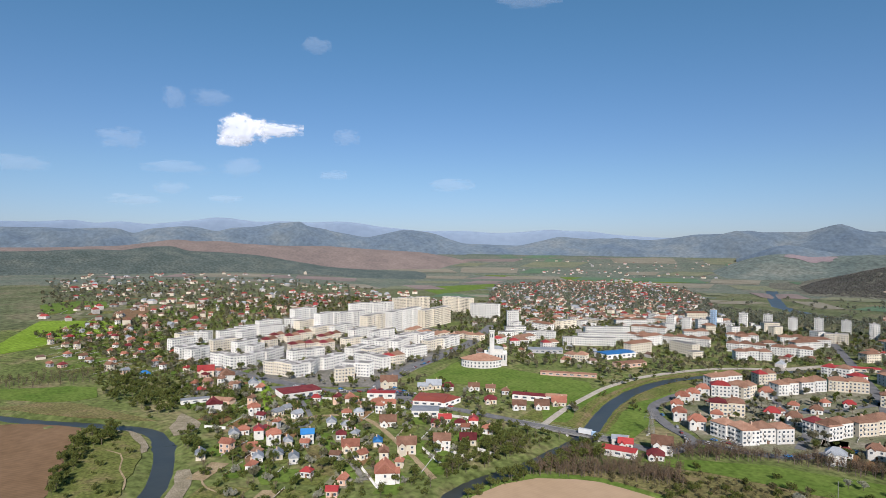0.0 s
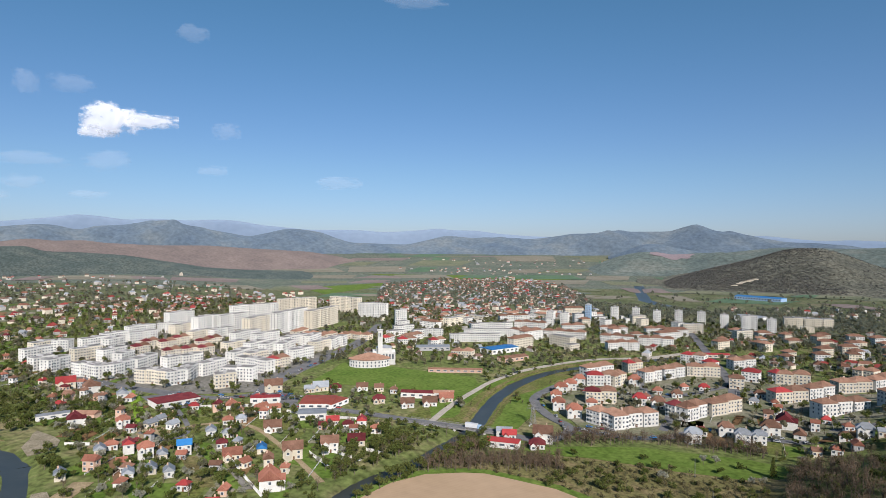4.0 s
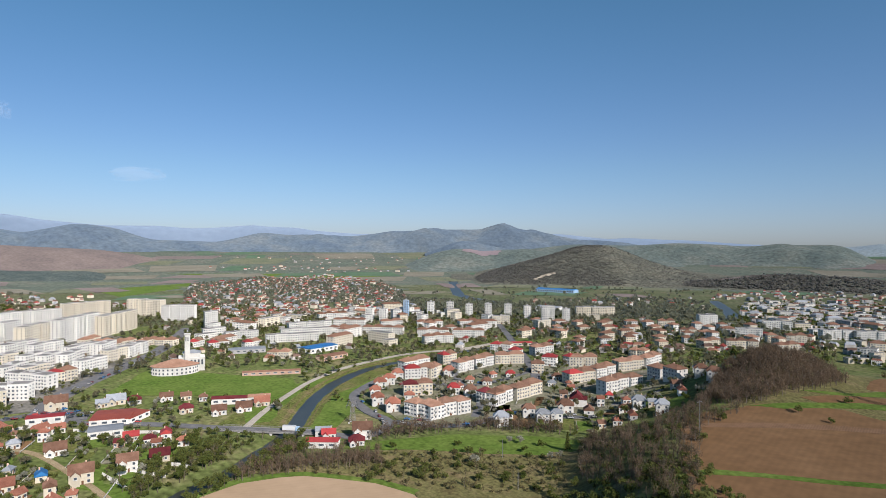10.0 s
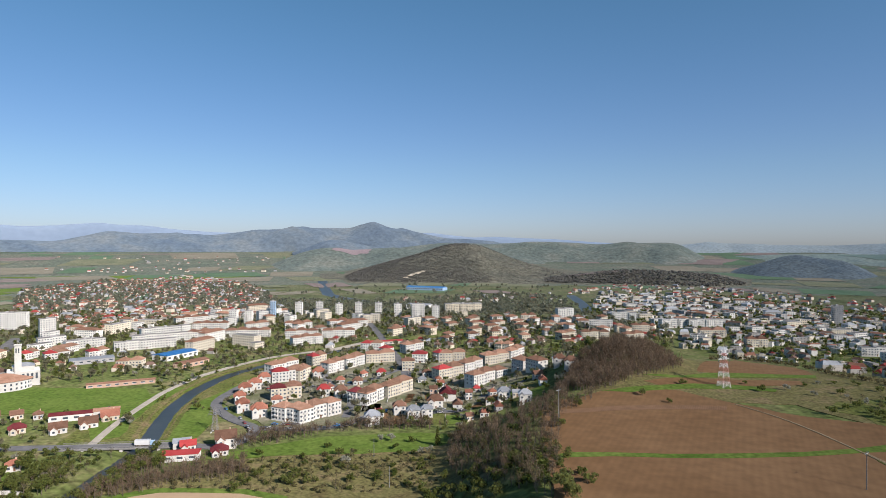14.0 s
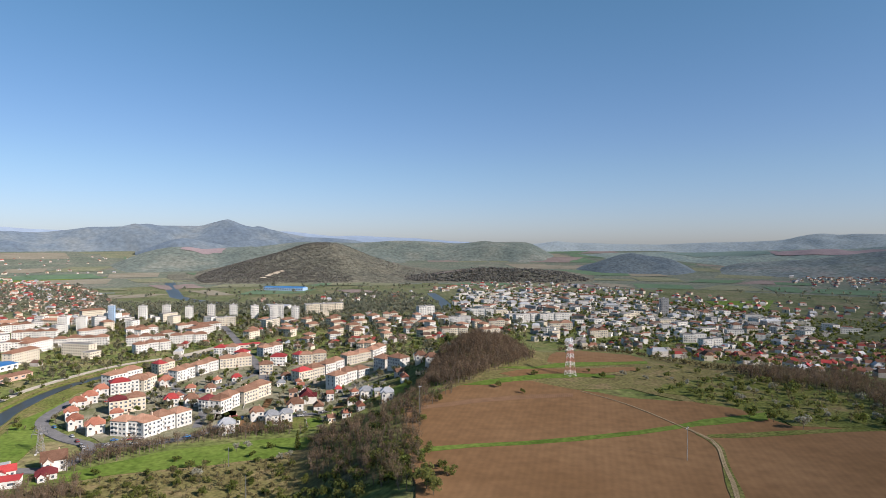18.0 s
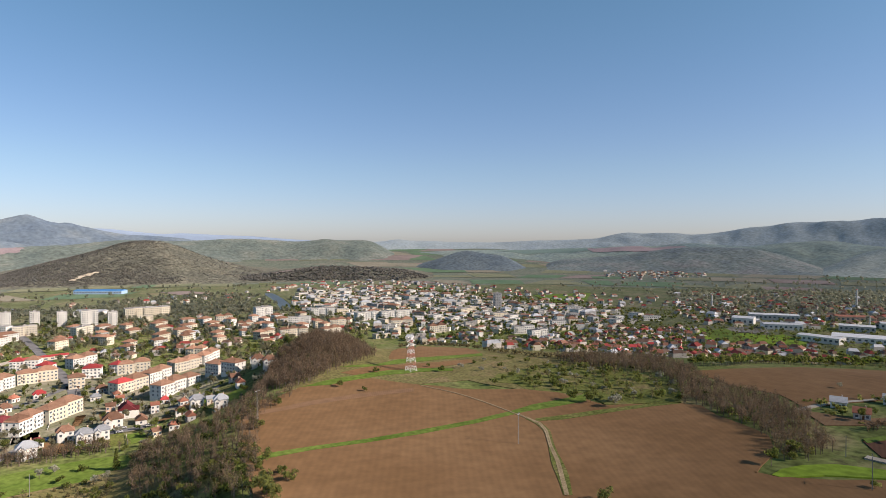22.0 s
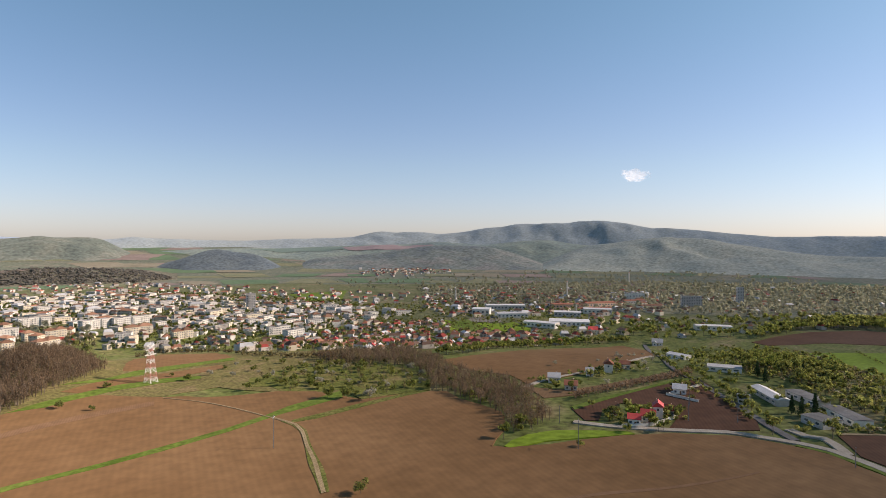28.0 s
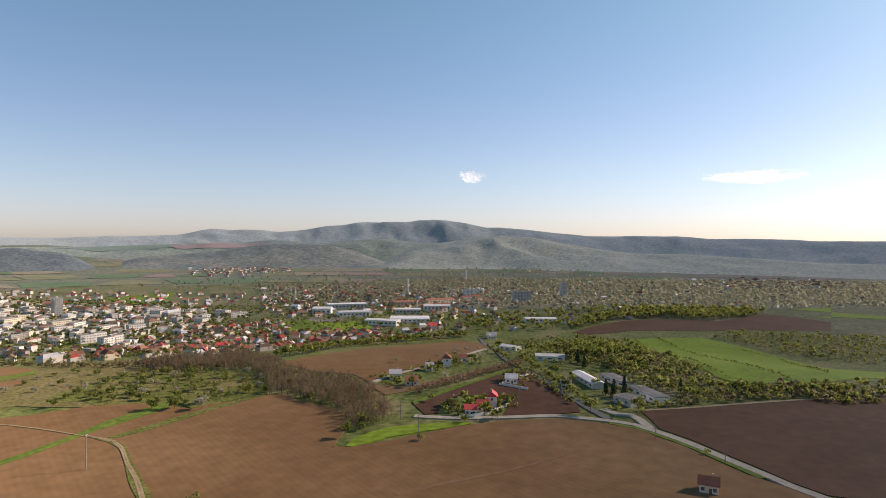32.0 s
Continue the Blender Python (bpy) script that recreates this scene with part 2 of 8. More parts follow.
# Field colours greyed and paled to stand for haze over the valley.
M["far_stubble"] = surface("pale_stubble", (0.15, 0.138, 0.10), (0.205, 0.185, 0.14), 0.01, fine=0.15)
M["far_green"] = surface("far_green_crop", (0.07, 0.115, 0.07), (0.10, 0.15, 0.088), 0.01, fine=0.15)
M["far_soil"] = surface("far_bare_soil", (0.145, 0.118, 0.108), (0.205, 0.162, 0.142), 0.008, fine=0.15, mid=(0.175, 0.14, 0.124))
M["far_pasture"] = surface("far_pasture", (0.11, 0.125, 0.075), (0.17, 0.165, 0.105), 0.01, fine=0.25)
M["paving"] = surface("grey_paving", (0.11, 0.105, 0.085), (0.20, 0.185, 0.16), 0.03, fine=0.3)
M["yard"] = surface("yards_and_lawns", (0.085, 0.10, 0.04), (0.24, 0.21, 0.16), 0.045, fine=0.25)
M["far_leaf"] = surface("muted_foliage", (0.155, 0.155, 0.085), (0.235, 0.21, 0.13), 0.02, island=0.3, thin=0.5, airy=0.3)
# Far crowns painted pale to carry haze and lift their backlit sides.
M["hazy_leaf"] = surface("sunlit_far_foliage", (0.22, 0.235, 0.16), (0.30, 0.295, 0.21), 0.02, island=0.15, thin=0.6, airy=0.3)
M["terrace"] = surface("terrace_slope", (0.06, 0.078, 0.07), (0.105, 0.118, 0.10), 0.012, fine=0.35, bump=4.0, mid=(0.078, 0.095, 0.085))
M["far_wall"] = surface("weathered_render", (0.36, 0.33, 0.29), (0.58, 0.54, 0.48), 0.1, fine=0.1, island=0.3)
M["far_tiles"] = surface("old_roof_tiles", (0.20, 0.095, 0.065), (0.32, 0.165, 0.11), 0.1, fine=0.1, island=0.35)
M["far_red"] = surface("dull_red_roofs", (0.24, 0.045, 0.04), (0.34, 0.08, 0.065), 0.1, fine=0.1, island=0.3)
M["far_brown"] = surface("dark_roofs", (0.12, 0.075, 0.055), (0.20, 0.13, 0.10), 0.1, fine=0.1, island=0.3)


def cloud_stuff(dense_most):
    """White vapour, thin at its ragged rim."""
    m = bpy.data.materials.new("cloud")
    m.use_nodes = True
    n, l = m.node_tree.nodes, m.node_tree.links
    n.remove(n["Principled BSDF"])
    coord, info = n.new("ShaderNodeTexCoord"), n.new("ShaderNodeObjectInfo")
    size = n.new("ShaderNodeVectorMath")
    size.operation = "LENGTH"
    l.new(coord.outputs["Object"], size.inputs[0])
    wisp = n.new("ShaderNodeTexNoise")
    wisp.noise_dimensions = "4D"
    wisp.inputs["Scale"].default_value, wisp.inputs["Detail"].default_value, wisp.inputs["Roughness"].default_value = 1.7, 7.0, 0.6
    l.new(coord.outputs["Object"], wisp.inputs["Vector"])
    many_seeds = n.new("ShaderNodeMath")
    many_seeds.operation = "MULTIPLY"
    many_seeds.inputs[1].default_value = 40.0
    l.new(info.outputs["Random"], many_seeds.inputs[0])
    l.new(many_seeds.outputs[0], wisp.inputs["W"])
    rim = n.new("ShaderNodeMath")
    rim.operation = "SUBTRACT"
    l.new(wisp.outputs["Fac"], rim.inputs[0])
    fade = n.new("ShaderNodeMath")
    fade.operation = "MULTIPLY"
    fade.inputs[1].default_value = 0.45
    l.new(size.outputs["Value"], fade.inputs[0])
    l.new(fade.outputs[0], rim.inputs[1])
    dense = n.new("ShaderNodeMapRange")
    dense.interpolation_type = "SMOOTHSTEP"
    dense.inputs["From Min"].default_value, dense.inputs["From Max"].default_value = 0.02, 0.26
    dense.inputs["To Max"].default_value = dense_most
    l.new(rim.outputs[0], dense.inputs["Value"])
    clear, white, lit, glow, body, out = (n.new("ShaderNodeBsdfTransparent"), n.new("ShaderNodeBsdfDiffuse"), n.new("ShaderNodeBsdfTranslucent"), n.new("ShaderNodeEmission"), n.new("ShaderNodeMixShader"), n.new("ShaderNodeMixShader"))
    white.inputs["Color"].default_value, lit.inputs["Color"].default_value = (0.85, 0.85, 0.87, 1), (0.85, 0.85, 0.87, 1)
    l.new(white.outputs[0], body.inputs[1])
    l.new(lit.outputs[0], body.inputs[2])
    l.new(dense.outputs["Result"], out.inputs["Fac"])
    l.new(clear.outputs[0], out.inputs[1])
    # Faint emission stands in for sunlight scattered inside the cloud.
    glow.inputs["Color"].default_value, glow.inputs["Strength"].default_value = (0.93, 0.96, 1, 1), 0.3
    both = n.new("ShaderNodeAddShader")
    l.new(body.outputs[0], both.inputs[0])
    l.new(glow.outputs[0], both.inputs[1])
    l.new(both.outputs[0], out.inputs[2])
    l.new(out.outputs[0], n["Material Output"].inputs["Surface"])
    return m


M["cloud"] = cloud_stuff(0.95)
M["veil"] = cloud_stuff(0.45)
M["thin_cloud"] = cloud_stuff(0.12)

# ---- rivers, as plan lines ----
LOWER_RIVER = [(-190, 165), (-210, 197), (-219, 216), (-222, 232), (-222, 248), (-219, 268), (-220, 290), (-223, 312), (-222, 335)]
MAIN_RIVER = [(-222, 335), (-231, 362), (-246, 400), (-259, 438), (-268, 480), (-271, 522), (-267, 561), (-250, 606), (-222, 660), (-185, 718), (-131, 770), (-60, 830)]
SIDE_RIVER = [(-700, -30), (-587, 36), (-563, 54), (-539, 71), (-515, 84), (-496, 98), (-479, 112), (-460, 124), (-442, 137), (-424, 141), (-395, 136)]
SIDE_REACH = [(-395, 136), (-369, 127), (-347, 118), (-329, 109), (-317, 100), (-300, 87), (-262, 66)]
FAR_RIVER = [(-300, 1270), (-367, 1333), (-448, 1442), (-529, 1664), (-642, 2001), (-700, 2300)]
CENTRE_RIVER = [(60, 1120), (110, 1130), (142, 1170), (145, 1330), (140, 1500)]
RIVERS = [(LOWER_RIVER, 6.0, 3.5), (MAIN_RIVER, 8.0, 4.0), (SIDE_RIVER, 6.0, 4.0), (SIDE_REACH, 7.0, 4.0), (FAR_RIVER, 18.0, 4.0), (CENTRE_RIVER, 14.0, 4.0)]

# ---- the lie of the land: plan in metres, x across, y ahead, the flying height 125 m over the town ----
EYE = 125.0


def ease(v, a, b):
    t = np.clip((np.asarray(v, float) - a) / (b - a), 0.0, 1.0)
    return t * t * (3 - 2 * t)


def away(x, y, line):
    """Distance of points from a polyline."""
    x, y = np.asarray(x, float), np.asarray(y, float)
    best = np.full(np.broadcast(x, y).shape, 1e9)
    for (ax, ay), (bx, by) in zip(line, line[1:]):
        dx, dy = bx - ax, by - ay
        s = np.clip(((x - ax) * dx + (y - ay) * dy) / (dx * dx + dy * dy), 0, 1)
        best = np.minimum(best, np.hypot(x - ax - s * dx, y - ay - s * dy))
    return best


def land(x, y):
    """Height of the ground: town plain at 0, the farmed hill at 30."""
    x, y = np.asarray(x, float), np.asarray(y, float)
    r, az = np.hypot(x, y), np.degrees(np.arctan2(x, y))
    side = ease(az + 4.5 * (1 - ease(r, 330, 430)), -6, 9) * (1 - ease(az, 120, 170))
    near = ease(r, 40, 160)
    side = side * near + 0.6 * (1 - near)
    hill = 30 * side * (1 - ease(r, 470, 760))
    knoll = 16 * np.exp(-((az - 10.0) / 4.5) ** 2 - ((r - 500) / 75) ** 2)
    west = 24 * ease(-az, 50, 66) * ease(r, 700, 1150)
    plain = 80 * ease(az, -62, -50) * (1 - ease(az, 26, 38)) * ease(r, 2300, 4300)
    z = hill + knoll + west + plain
    for line, width, deep in RIVERS:
        z = z - deep * np.exp(-(away(x, y, line) / width) ** 2)
    return z

# ---- mesh helpers ----
def solid(name, verts, faces, mats, index=None, parent=None, label="", smooth=False):
    """Links one mesh object; index names the material of each face."""
    me = bpy.data.meshes.new(name)
    me.from_pydata(verts, [], faces)
    for m in mats:
        me.materials.append(M[m])
    if index is not None:
        me.polygons.foreach_set("material_index", index)
    if smooth:
        me.polygons.foreach_set("use_smooth", [True] * len(me.polygons))
    me.update()
    ob = new(name, me)
    ob.parent = parent
    if label:
        tagged(ob, label)
    return ob


def many(name, verts, quads, mats, index, smooth=False):
    """One large mesh of four-cornered faces from arrays."""
    me = bpy.data.meshes.new(name)
    me.vertices.add(len(verts))
    me.vertices.foreach_set("co", np.asarray(verts, np.float32).ravel())
    me.loops.add(quads.size)
    me.loops.foreach_set("vertex_index", np.asarray(quads, np.int32).ravel())
    me.polygons.add(len(quads))
    me.polygons.foreach_set("loop_start", np.arange(0, quads.size, 4, dtype=np.int32))
    for m in mats:
        me.materials.append(M[m])
    me.polygons.foreach_set("material_index", np.asarray(index, np.int32))
    me.polygons.foreach_set("use_smooth", np.full(len(quads), smooth))
    me.update(calc_edges=True)
    return new(name, me)


class Shape:
    """Gathers boxes, slabs and prisms in local metres."""

    def __init__(self):
        self.v, self.f, self.i, self.mats = [], [], [], []

    def slot(self, mat):
        if mat not in self.mats:
            self.mats.append(mat)
        return self.mats.index(mat)

    def add(self, verts, faces, mat):
        k, s = len(self.v), self.slot(mat)
        self.v += [tuple(p) for p in verts]
        self.f += [tuple(k + j for j in q) for q in faces]
        self.i += [s] * len(faces)
        return self

    def box(self, x0, x1, y0, y1, z0, z1, mat, bottom=False):
        q = [(0, 1, 5, 4), (1, 2, 6, 5), (2, 3, 7, 6), (3, 0, 4, 7), (4, 5, 6, 7)] + ([(3, 2, 1, 0)] if bottom else [])
        return self.add([(x0, y0, z0), (x1, y0, z0), (x1, y1, z0), (x0, y1, z0), (x0, y0, z1), (x1, y0, z1), (x1, y1, z1), (x0, y1, z1)], q, mat)

    def bar(self, a, b, w, mat, w2=None):
        """A square bar from a to b."""
        a, b = Vector(a), Vector(b)
        d = (b - a).normalized()
        s = d.cross(Vector((0, 0, 1)) if abs(d.z) < 0.9 else Vector((1, 0, 0))).normalized()
        u = s.cross(d)
        w2 = w if w2 is None else w2
        c = [(-1, -1), (1, -1), (1, 1), (-1, 1)]
        vs = [a + s * i * w / 2 + u * j * w / 2 for i, j in c] + [b + s * i * w2 / 2 + u * j * w2 / 2 for i, j in c]
        return self.add(vs, [(0, 1, 5, 4), (1, 2, 6, 5), (2, 3, 7, 6), (3, 0, 4, 7), (4, 5, 6, 7), (3, 2, 1, 0)], mat)

    def make(self, name, parent=None, label=""):
        return solid(name, self.v, self.f, self.mats, self.i, parent, label)


def thing(name, label, category, group="", kind=""):
    return tagged(new(name), label, category, group, kind)


def height(x, y):
    return float(land(x, y))


# ---- the ground: one sheet to the horizon ----
az = np.radians(np.concatenate([np.arange(-180, -90, 5), np.arange(-90, 100, 0.5), np.arange(100, 180.1, 5)]))
rr = np.concatenate([[0.0], np.geomspace(20, 110, 14), np.arange(118, 420, 6), np.arange(420, 900, 10), np.geomspace(900, 4950, 60)])
A, R = np.meshgrid(az, rr)
gx, gy = np.sin(A) * R, np.cos(A) * R
gz = land(gx, gy)
rows, cols = gx.shape
k = np.arange(rows * cols).reshape(rows, cols)
quads = np.stack([k[:-1, :-1], k[1:, :-1], k[1:, 1:], k[:-1, 1:]], -1).reshape(-1, 4)[:, ::-1]
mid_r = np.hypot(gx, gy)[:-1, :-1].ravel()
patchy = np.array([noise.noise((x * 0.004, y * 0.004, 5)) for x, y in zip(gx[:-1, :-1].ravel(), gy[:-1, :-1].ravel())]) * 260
# Distance picks the haze step of each cell, with an uneven edge.
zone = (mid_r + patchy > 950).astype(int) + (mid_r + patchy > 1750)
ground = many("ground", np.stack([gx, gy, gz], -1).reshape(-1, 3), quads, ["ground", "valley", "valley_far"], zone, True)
tagged(ground, "mottled spring grass and bare earth of a wide valley", "ground", kind="structure")


def smooth_line(pts, step=8.0, closed=False):
    """Points along a soft curve through the given ones."""
    p = [Vector(q) for q in pts]
    n, out = len(p), []
    for i in range(n if closed else n - 1):
        a, b, c, d = ((p[(i + j) % n] if closed else p[min(max(i + j, 0), n - 1)]) for j in (-1, 0, 1, 2))
        m = max(1, int((c - b).length / step))
        for s in range(m):
            t = s / m
            out.append(0.5 * (2 * b + (c - a) * t + (2 * a - 5 * b + 4 * c - d) * t * t + (3 * b - a - 3 * c + d) * t ** 3))
    return out if closed else out + [p[-1]]


def patch(name, pts, lift, mat, label, soft=False, wobble=1.2, step=14.0, kind="structure"):
    """A field or lawn that follows the land."""
    lift = 0.2 + 0.5 * lift
    line = smooth_line(pts, 10.0, True) if soft else []
    if not soft:
        for (ax, ay), (bx, by) in zip(pts, pts[1:] + pts[:1]):
            m = max(1, int(math.hypot(bx - ax, by - ay) / 12))
            line += [Vector((ax + (bx - ax) * s / m, ay + (by - ay) * s / m)) for s in range(m)]
    line = [(q.x + wobble * noise.noise((q.x * 0.06, q.y * 0.06, 3)) * 2, q.y + wobble * noise.noise((q.x * 0.06, q.y * 0.06, 9)) * 2) for q in line]
    bm = bmesh.new()
    bm.faces.new([bm.verts.new((x, y, 0)) for x, y in line])
    xs, ys = [q[0] for q in line], [q[1] for q in line]
    step = max(step, (max(xs) - min(xs)) / 70, (max(ys) - min(ys)) / 70)
    for axis, lo, hi in ((0, min(xs), max(xs)), (1, min(ys), max(ys))):
        c = math.ceil(lo / step) * step
        while c < hi:
            co, no = [0, 0, 0], [0, 0, 0]
            co[axis], no[axis] = c, 1
            bmesh.ops.bisect_plane(bm, geom=bm.verts[:] + bm.edges[:] + bm.faces[:], plane_co=co, plane_no=no)
            c += step
    bmesh.ops.triangulate(bm, faces=bm.faces[:])
    for v in bm.verts:
        v.co.z = height(v.co.x, v.co.y) + lift
    bmesh.ops.recalc_face_normals(bm, faces=bm.faces[:])
    if sum(f.normal.z for f in bm.faces) < 0:
        bmesh.ops.reverse_faces(bm, faces=bm.faces[:])
    border = [e for e in bm.edges if e.is_boundary]
    rim = bmesh.ops.extrude_edge_only(bm, edges=border)
    for v in rim["geom"]:
        if isinstance(v, bmesh.types.BMVert):
            v.co.z -= lift + 0.6
    bmesh.ops.split_edges(bm, edges=border)
    bm.normal_update()
    for f in bm.faces:
        f.smooth = f.normal.z > 0.5
    me = bpy.data.meshes.new(name)
    bm.to_mesh(me)
    bm.free()
    me.materials.append(M[mat])
    return tagged(new(name, me), label, name.rstrip("0123456789_").replace("_", " "), kind=kind)


def ribbon(name, pts, width, lift, mat, label, level=None, kind="structure", wobble=0.0):
    lift = 0.2 + 0.5 * lift
    line = smooth_line(pts, 7.0)
    vs, fs = [], []
    for i, p in enumerate(line):
        d = (line[min(i + 1, len(line) - 1)] - line[max(i - 1, 0)]).normalized()
        w = width * (1 + wobble * noise.noise((p.x * 0.03, p.y * 0.03, 1)))
        for s, drop in ((-0.52, 0.8), (-0.5, 0), (0, 0), (0.5, 0), (0.52, 0.8)):
            q = (p.x - d.y * w * s, p.y + d.x * w * s)
            vs.append((*q, (height(*q) + lift - drop) if level is None else level))
        if i:
            k = 5 * i
            fs += [(k + j - 5, k + j - 4, k + j + 1, k + j)[::-1] for j in range(4)]
    ob = solid(name, vs, fs, [mat])
    if ob.data.polygons[1].normal.z < 0:
        ob.data.flip_normals()
    return tagged(ob, label, name.rstrip("0123456789_").replace("_", " "), kind=kind)


ribbon("water_5", LOWER_RIVER, 11, 0, "water", "narrow shaded river under trees", -2.0, wobble=0.4)
ribbon("water_1", MAIN_RIVER, 12.5, 0, "water", "dark slow river between grassy banks", -2.0, wobble=0.4)
ribbon("water_2", SIDE_RIVER, 12, 0, "water", "grey-blue river bending past gravel bars", -2.0, wobble=0.4)
ribbon("water_6", SIDE_REACH, 15, 0, "water", "broad river reach below the bend", -2.02, wobble=0.3)
ribbon("water_3", FAR_RIVER, 34, 0, "water", "pale distant river reach", -2.0, wobble=0.4)
ribbon("water_4", CENTRE_RIVER, 28, 0, "water", "river reach beside the town centre", -2.0, wobble=0.4)

# fields and lawns
patch("field_1", [(-640, -40), (-576, 11), (-543, 40), (-512, 67), (-498, 88), (-466, 106), (-445, 98), (-419, 87), (-388, 79), (-374, 70), (-345, 60), (-330, 20), (-420, -60)], 0.3, "soil_tan", "bare tan ploughed field beside the river", True)
patch("field_2", [(-207, 219), (-208, 242), (-201, 262), (-185, 277), (-162, 285), (-134, 287), (-110, 280), (-85, 250), (-80, 180), (-120, 120), (-170, 150)], 0.45, "soil_pale", "pale bare field on a low rise", True)
patch("pasture_1", [(-208, 277), (-174, 322), (-107, 352), (-40, 368), (-20, 300), (-40, 230), (-85, 250), (-110, 282), (-134, 290), (-179, 284)], 0.35, "tawny", "rough tawny pasture with scattered shrubs")
patch("meadow_1", [(-182, 327), (-149, 357), (-117, 377), (-60, 393), (-40, 390), (-36, 362), (-75, 352), (-107, 346), (-139, 338)], 0.6, "grass", "bright green meadow above the town")
patch("meadow_2", [(-421, 378), (-462, 462), (-417, 476), (-311, 484), (-293, 462), (-292, 419), (-358, 403)], 0.35, "grass", "large mown green playing field")
patch("riverbank", [(-279, 340), (-291, 384), (-301, 440), (-290, 485), (-285, 530), (-270, 590), (-237, 660), (-215, 690), (-190, 690), (-200, 640), (-225, 570), (-243, 528), (-234, 456), (-210, 418), (-204, 390), (-200, 362), (-218, 352)], 0.3, "rough", "grassy river bank sloping to the water", step=7.0)
patch("riverbank_2", [(-290, 384), (-300, 440), (-288, 490), (-275, 500), (-278, 455), (-268, 410), (-250, 362), (-262, 350)], 0.5, "grass", "green mown river bank", step=7.0)
patch("riverbank_3", [(-245, 440), (-240, 500), (-228, 540), (-238, 470), (-226, 432), (-206, 400), (-200, 364), (-216, 356), (-228, 390)], 0.5, "grass", "green strip between river and road", step=7.0)
patch("gravel_bar", [(-446, 122), (-440, 128), (-425, 132), (-410, 130), (-388, 125), (-386, 121), (-399, 121), (-416, 124), (-433, 122)], 0.25, "gravel", "pale gravel bar inside the river bend", True, step=6)
patch("gravel_bar_2", [(-426, 150), (-440, 158), (-458, 170), (-446, 171), (-424, 172), (-407, 162), (-406, 152), (-408, 147)], 0.25, "gravel", "pale gravel bank at the ford", True, step=6)
patch("lawn_1", [(-527, 265), (-515, 268), (-416, 224), (-410, 213)], 0.6, "lush", "long bright green plot beside the car park", wobble=0.3)
patch("field_3", [(15, 302), (17, 353), (21, 378), (39, 375), (60, 392), (78, 396), (107, 397), (131, 374), (159, 349), (188, 339), (206, 323), (215, 290), (258, 276), (265, 269), (259, 250), (257, 232), (255, 215), (246, 205), (235, 196), (218, 188), (208, 181), (209, 183), (214, 176), (231, 166), (267, 149), (288, 134), (307, 111), (311, 97), (312, 72), (296, 46), (283, 31), (274, 18), (262, -10), (200, -90), (60, -140), (0, -60), (0, 80), (16, 224)], 0.6, "soil", "wide brown ploughed field on the hill", step=7.0)
patch("pasture_2", [(40, 385), (70, 430), (120, 530), (200, 560), (290, 490), (330, 440), (290, 380), (255, 320), (205, 305), (165, 375), (80, 380)], 0.3, "tawny", "tawny grass on the hilltop terraces", step=9.0)
patch("pasture_3", [(246, 402), (264, 374), (292, 342), (284, 307), (259, 278), (238, 284), (216, 291), (217, 317), (189, 329), (190, 354), (176, 367), (193, 385)], 0.5, "rough", "grassy glade with bushes beside the copse", step=9.0)
patch("verge_1", [(18, 272), (24, 277), (45, 279), (70, 280), (99, 284), (132, 290), (156, 297), (175, 305), (197, 309), (217, 314), (209, 300), (190, 297), (165, 294), (130, 284), (97, 278), (69, 275), (44, 274), (24, 271), (19, 267)], 0.85, "grass", "green grass strip between ploughed fields", wobble=0.3)
patch("verge_2", [(163, 280), (179, 280), (207, 282), (241, 282), (258, 276), (236, 277), (202, 275), (175, 273), (161, 276)], 0.85, "rough", "grassy field edge with weeds", wobble=0.3)
patch("field_4", [(132, 455), (174, 563), (226, 648), (248, 572), (223, 475), (185, 460), (155, 458)], 0.6, "soil", "small ploughed terrace on the hilltop")
patch("field_5", [(86, 410), (122, 434), (153, 438), (196, 441), (195, 428), (164, 421), (129, 417), (94, 405)], 0.6, "soil", "narrow ploughed terrace under the pylon")
patch("verge_3", [(87, 421), (118, 435), (140, 454), (161, 462), (191, 464), (221, 470), (214, 455), (175, 449), (136, 440), (107, 425)], 0.85, "grass", "green terrace bank", wobble=0.3)
patch("verge_4", [(56, 388), (75, 396), (94, 404), (121, 418), (147, 422), (170, 413), (167, 406), (143, 410), (118, 406), (92, 394), (73, 386)], 0.85, "grass", "green terrace bank with bushes", wobble=0.3)
patch("field_18", [(18, 342), (28, 348), (58, 357), (92, 364), (124, 367), (121, 358), (89, 355), (57, 348), (27, 340), (18, 332)], 0.8, "soil_strip", "paler harrowed strip across the ploughed field", wobble=0.4)
patch("verge_5", [(213, 178), (222, 181), (234, 181), (248, 177), (263, 163), (274, 150), (273, 146), (262, 152), (246, 162), (232, 170), (220, 173), (214, 175)], 0.85, "lush", "bright green wedge of grass", wobble=0.4)
patch("field_6", [(329, 343), (364, 341), (420, 345), (554, 382), (652, 365), (633, 324), (602, 291), (444, 238), (404, 236), (376, 239), (338, 242), (317, 245), (329, 270), (321, 300)], 0.5, "soil", "ploughed field behind the copse")
patch("field_7", [(289, 193), (321, 192), (378, 185), (416, 176), (410, 168), (372, 138), (344, 114), (324, 105), (308, 120), (292, 139), (325, 146), (333, 155), (321, 179), (300, 179), (279, 170), (274, 176)], 0.45, "soil_dark", "dark ploughed plots beside farmhouses")
patch("verge_8", [(292, 195), (313, 194), (355, 190), (398, 185), (420, 178), (414, 175), (391, 182), (349, 187), (306, 190), (288, 190)], 0.8, "grass", "green balk beside a row of saplings", wobble=0.3)
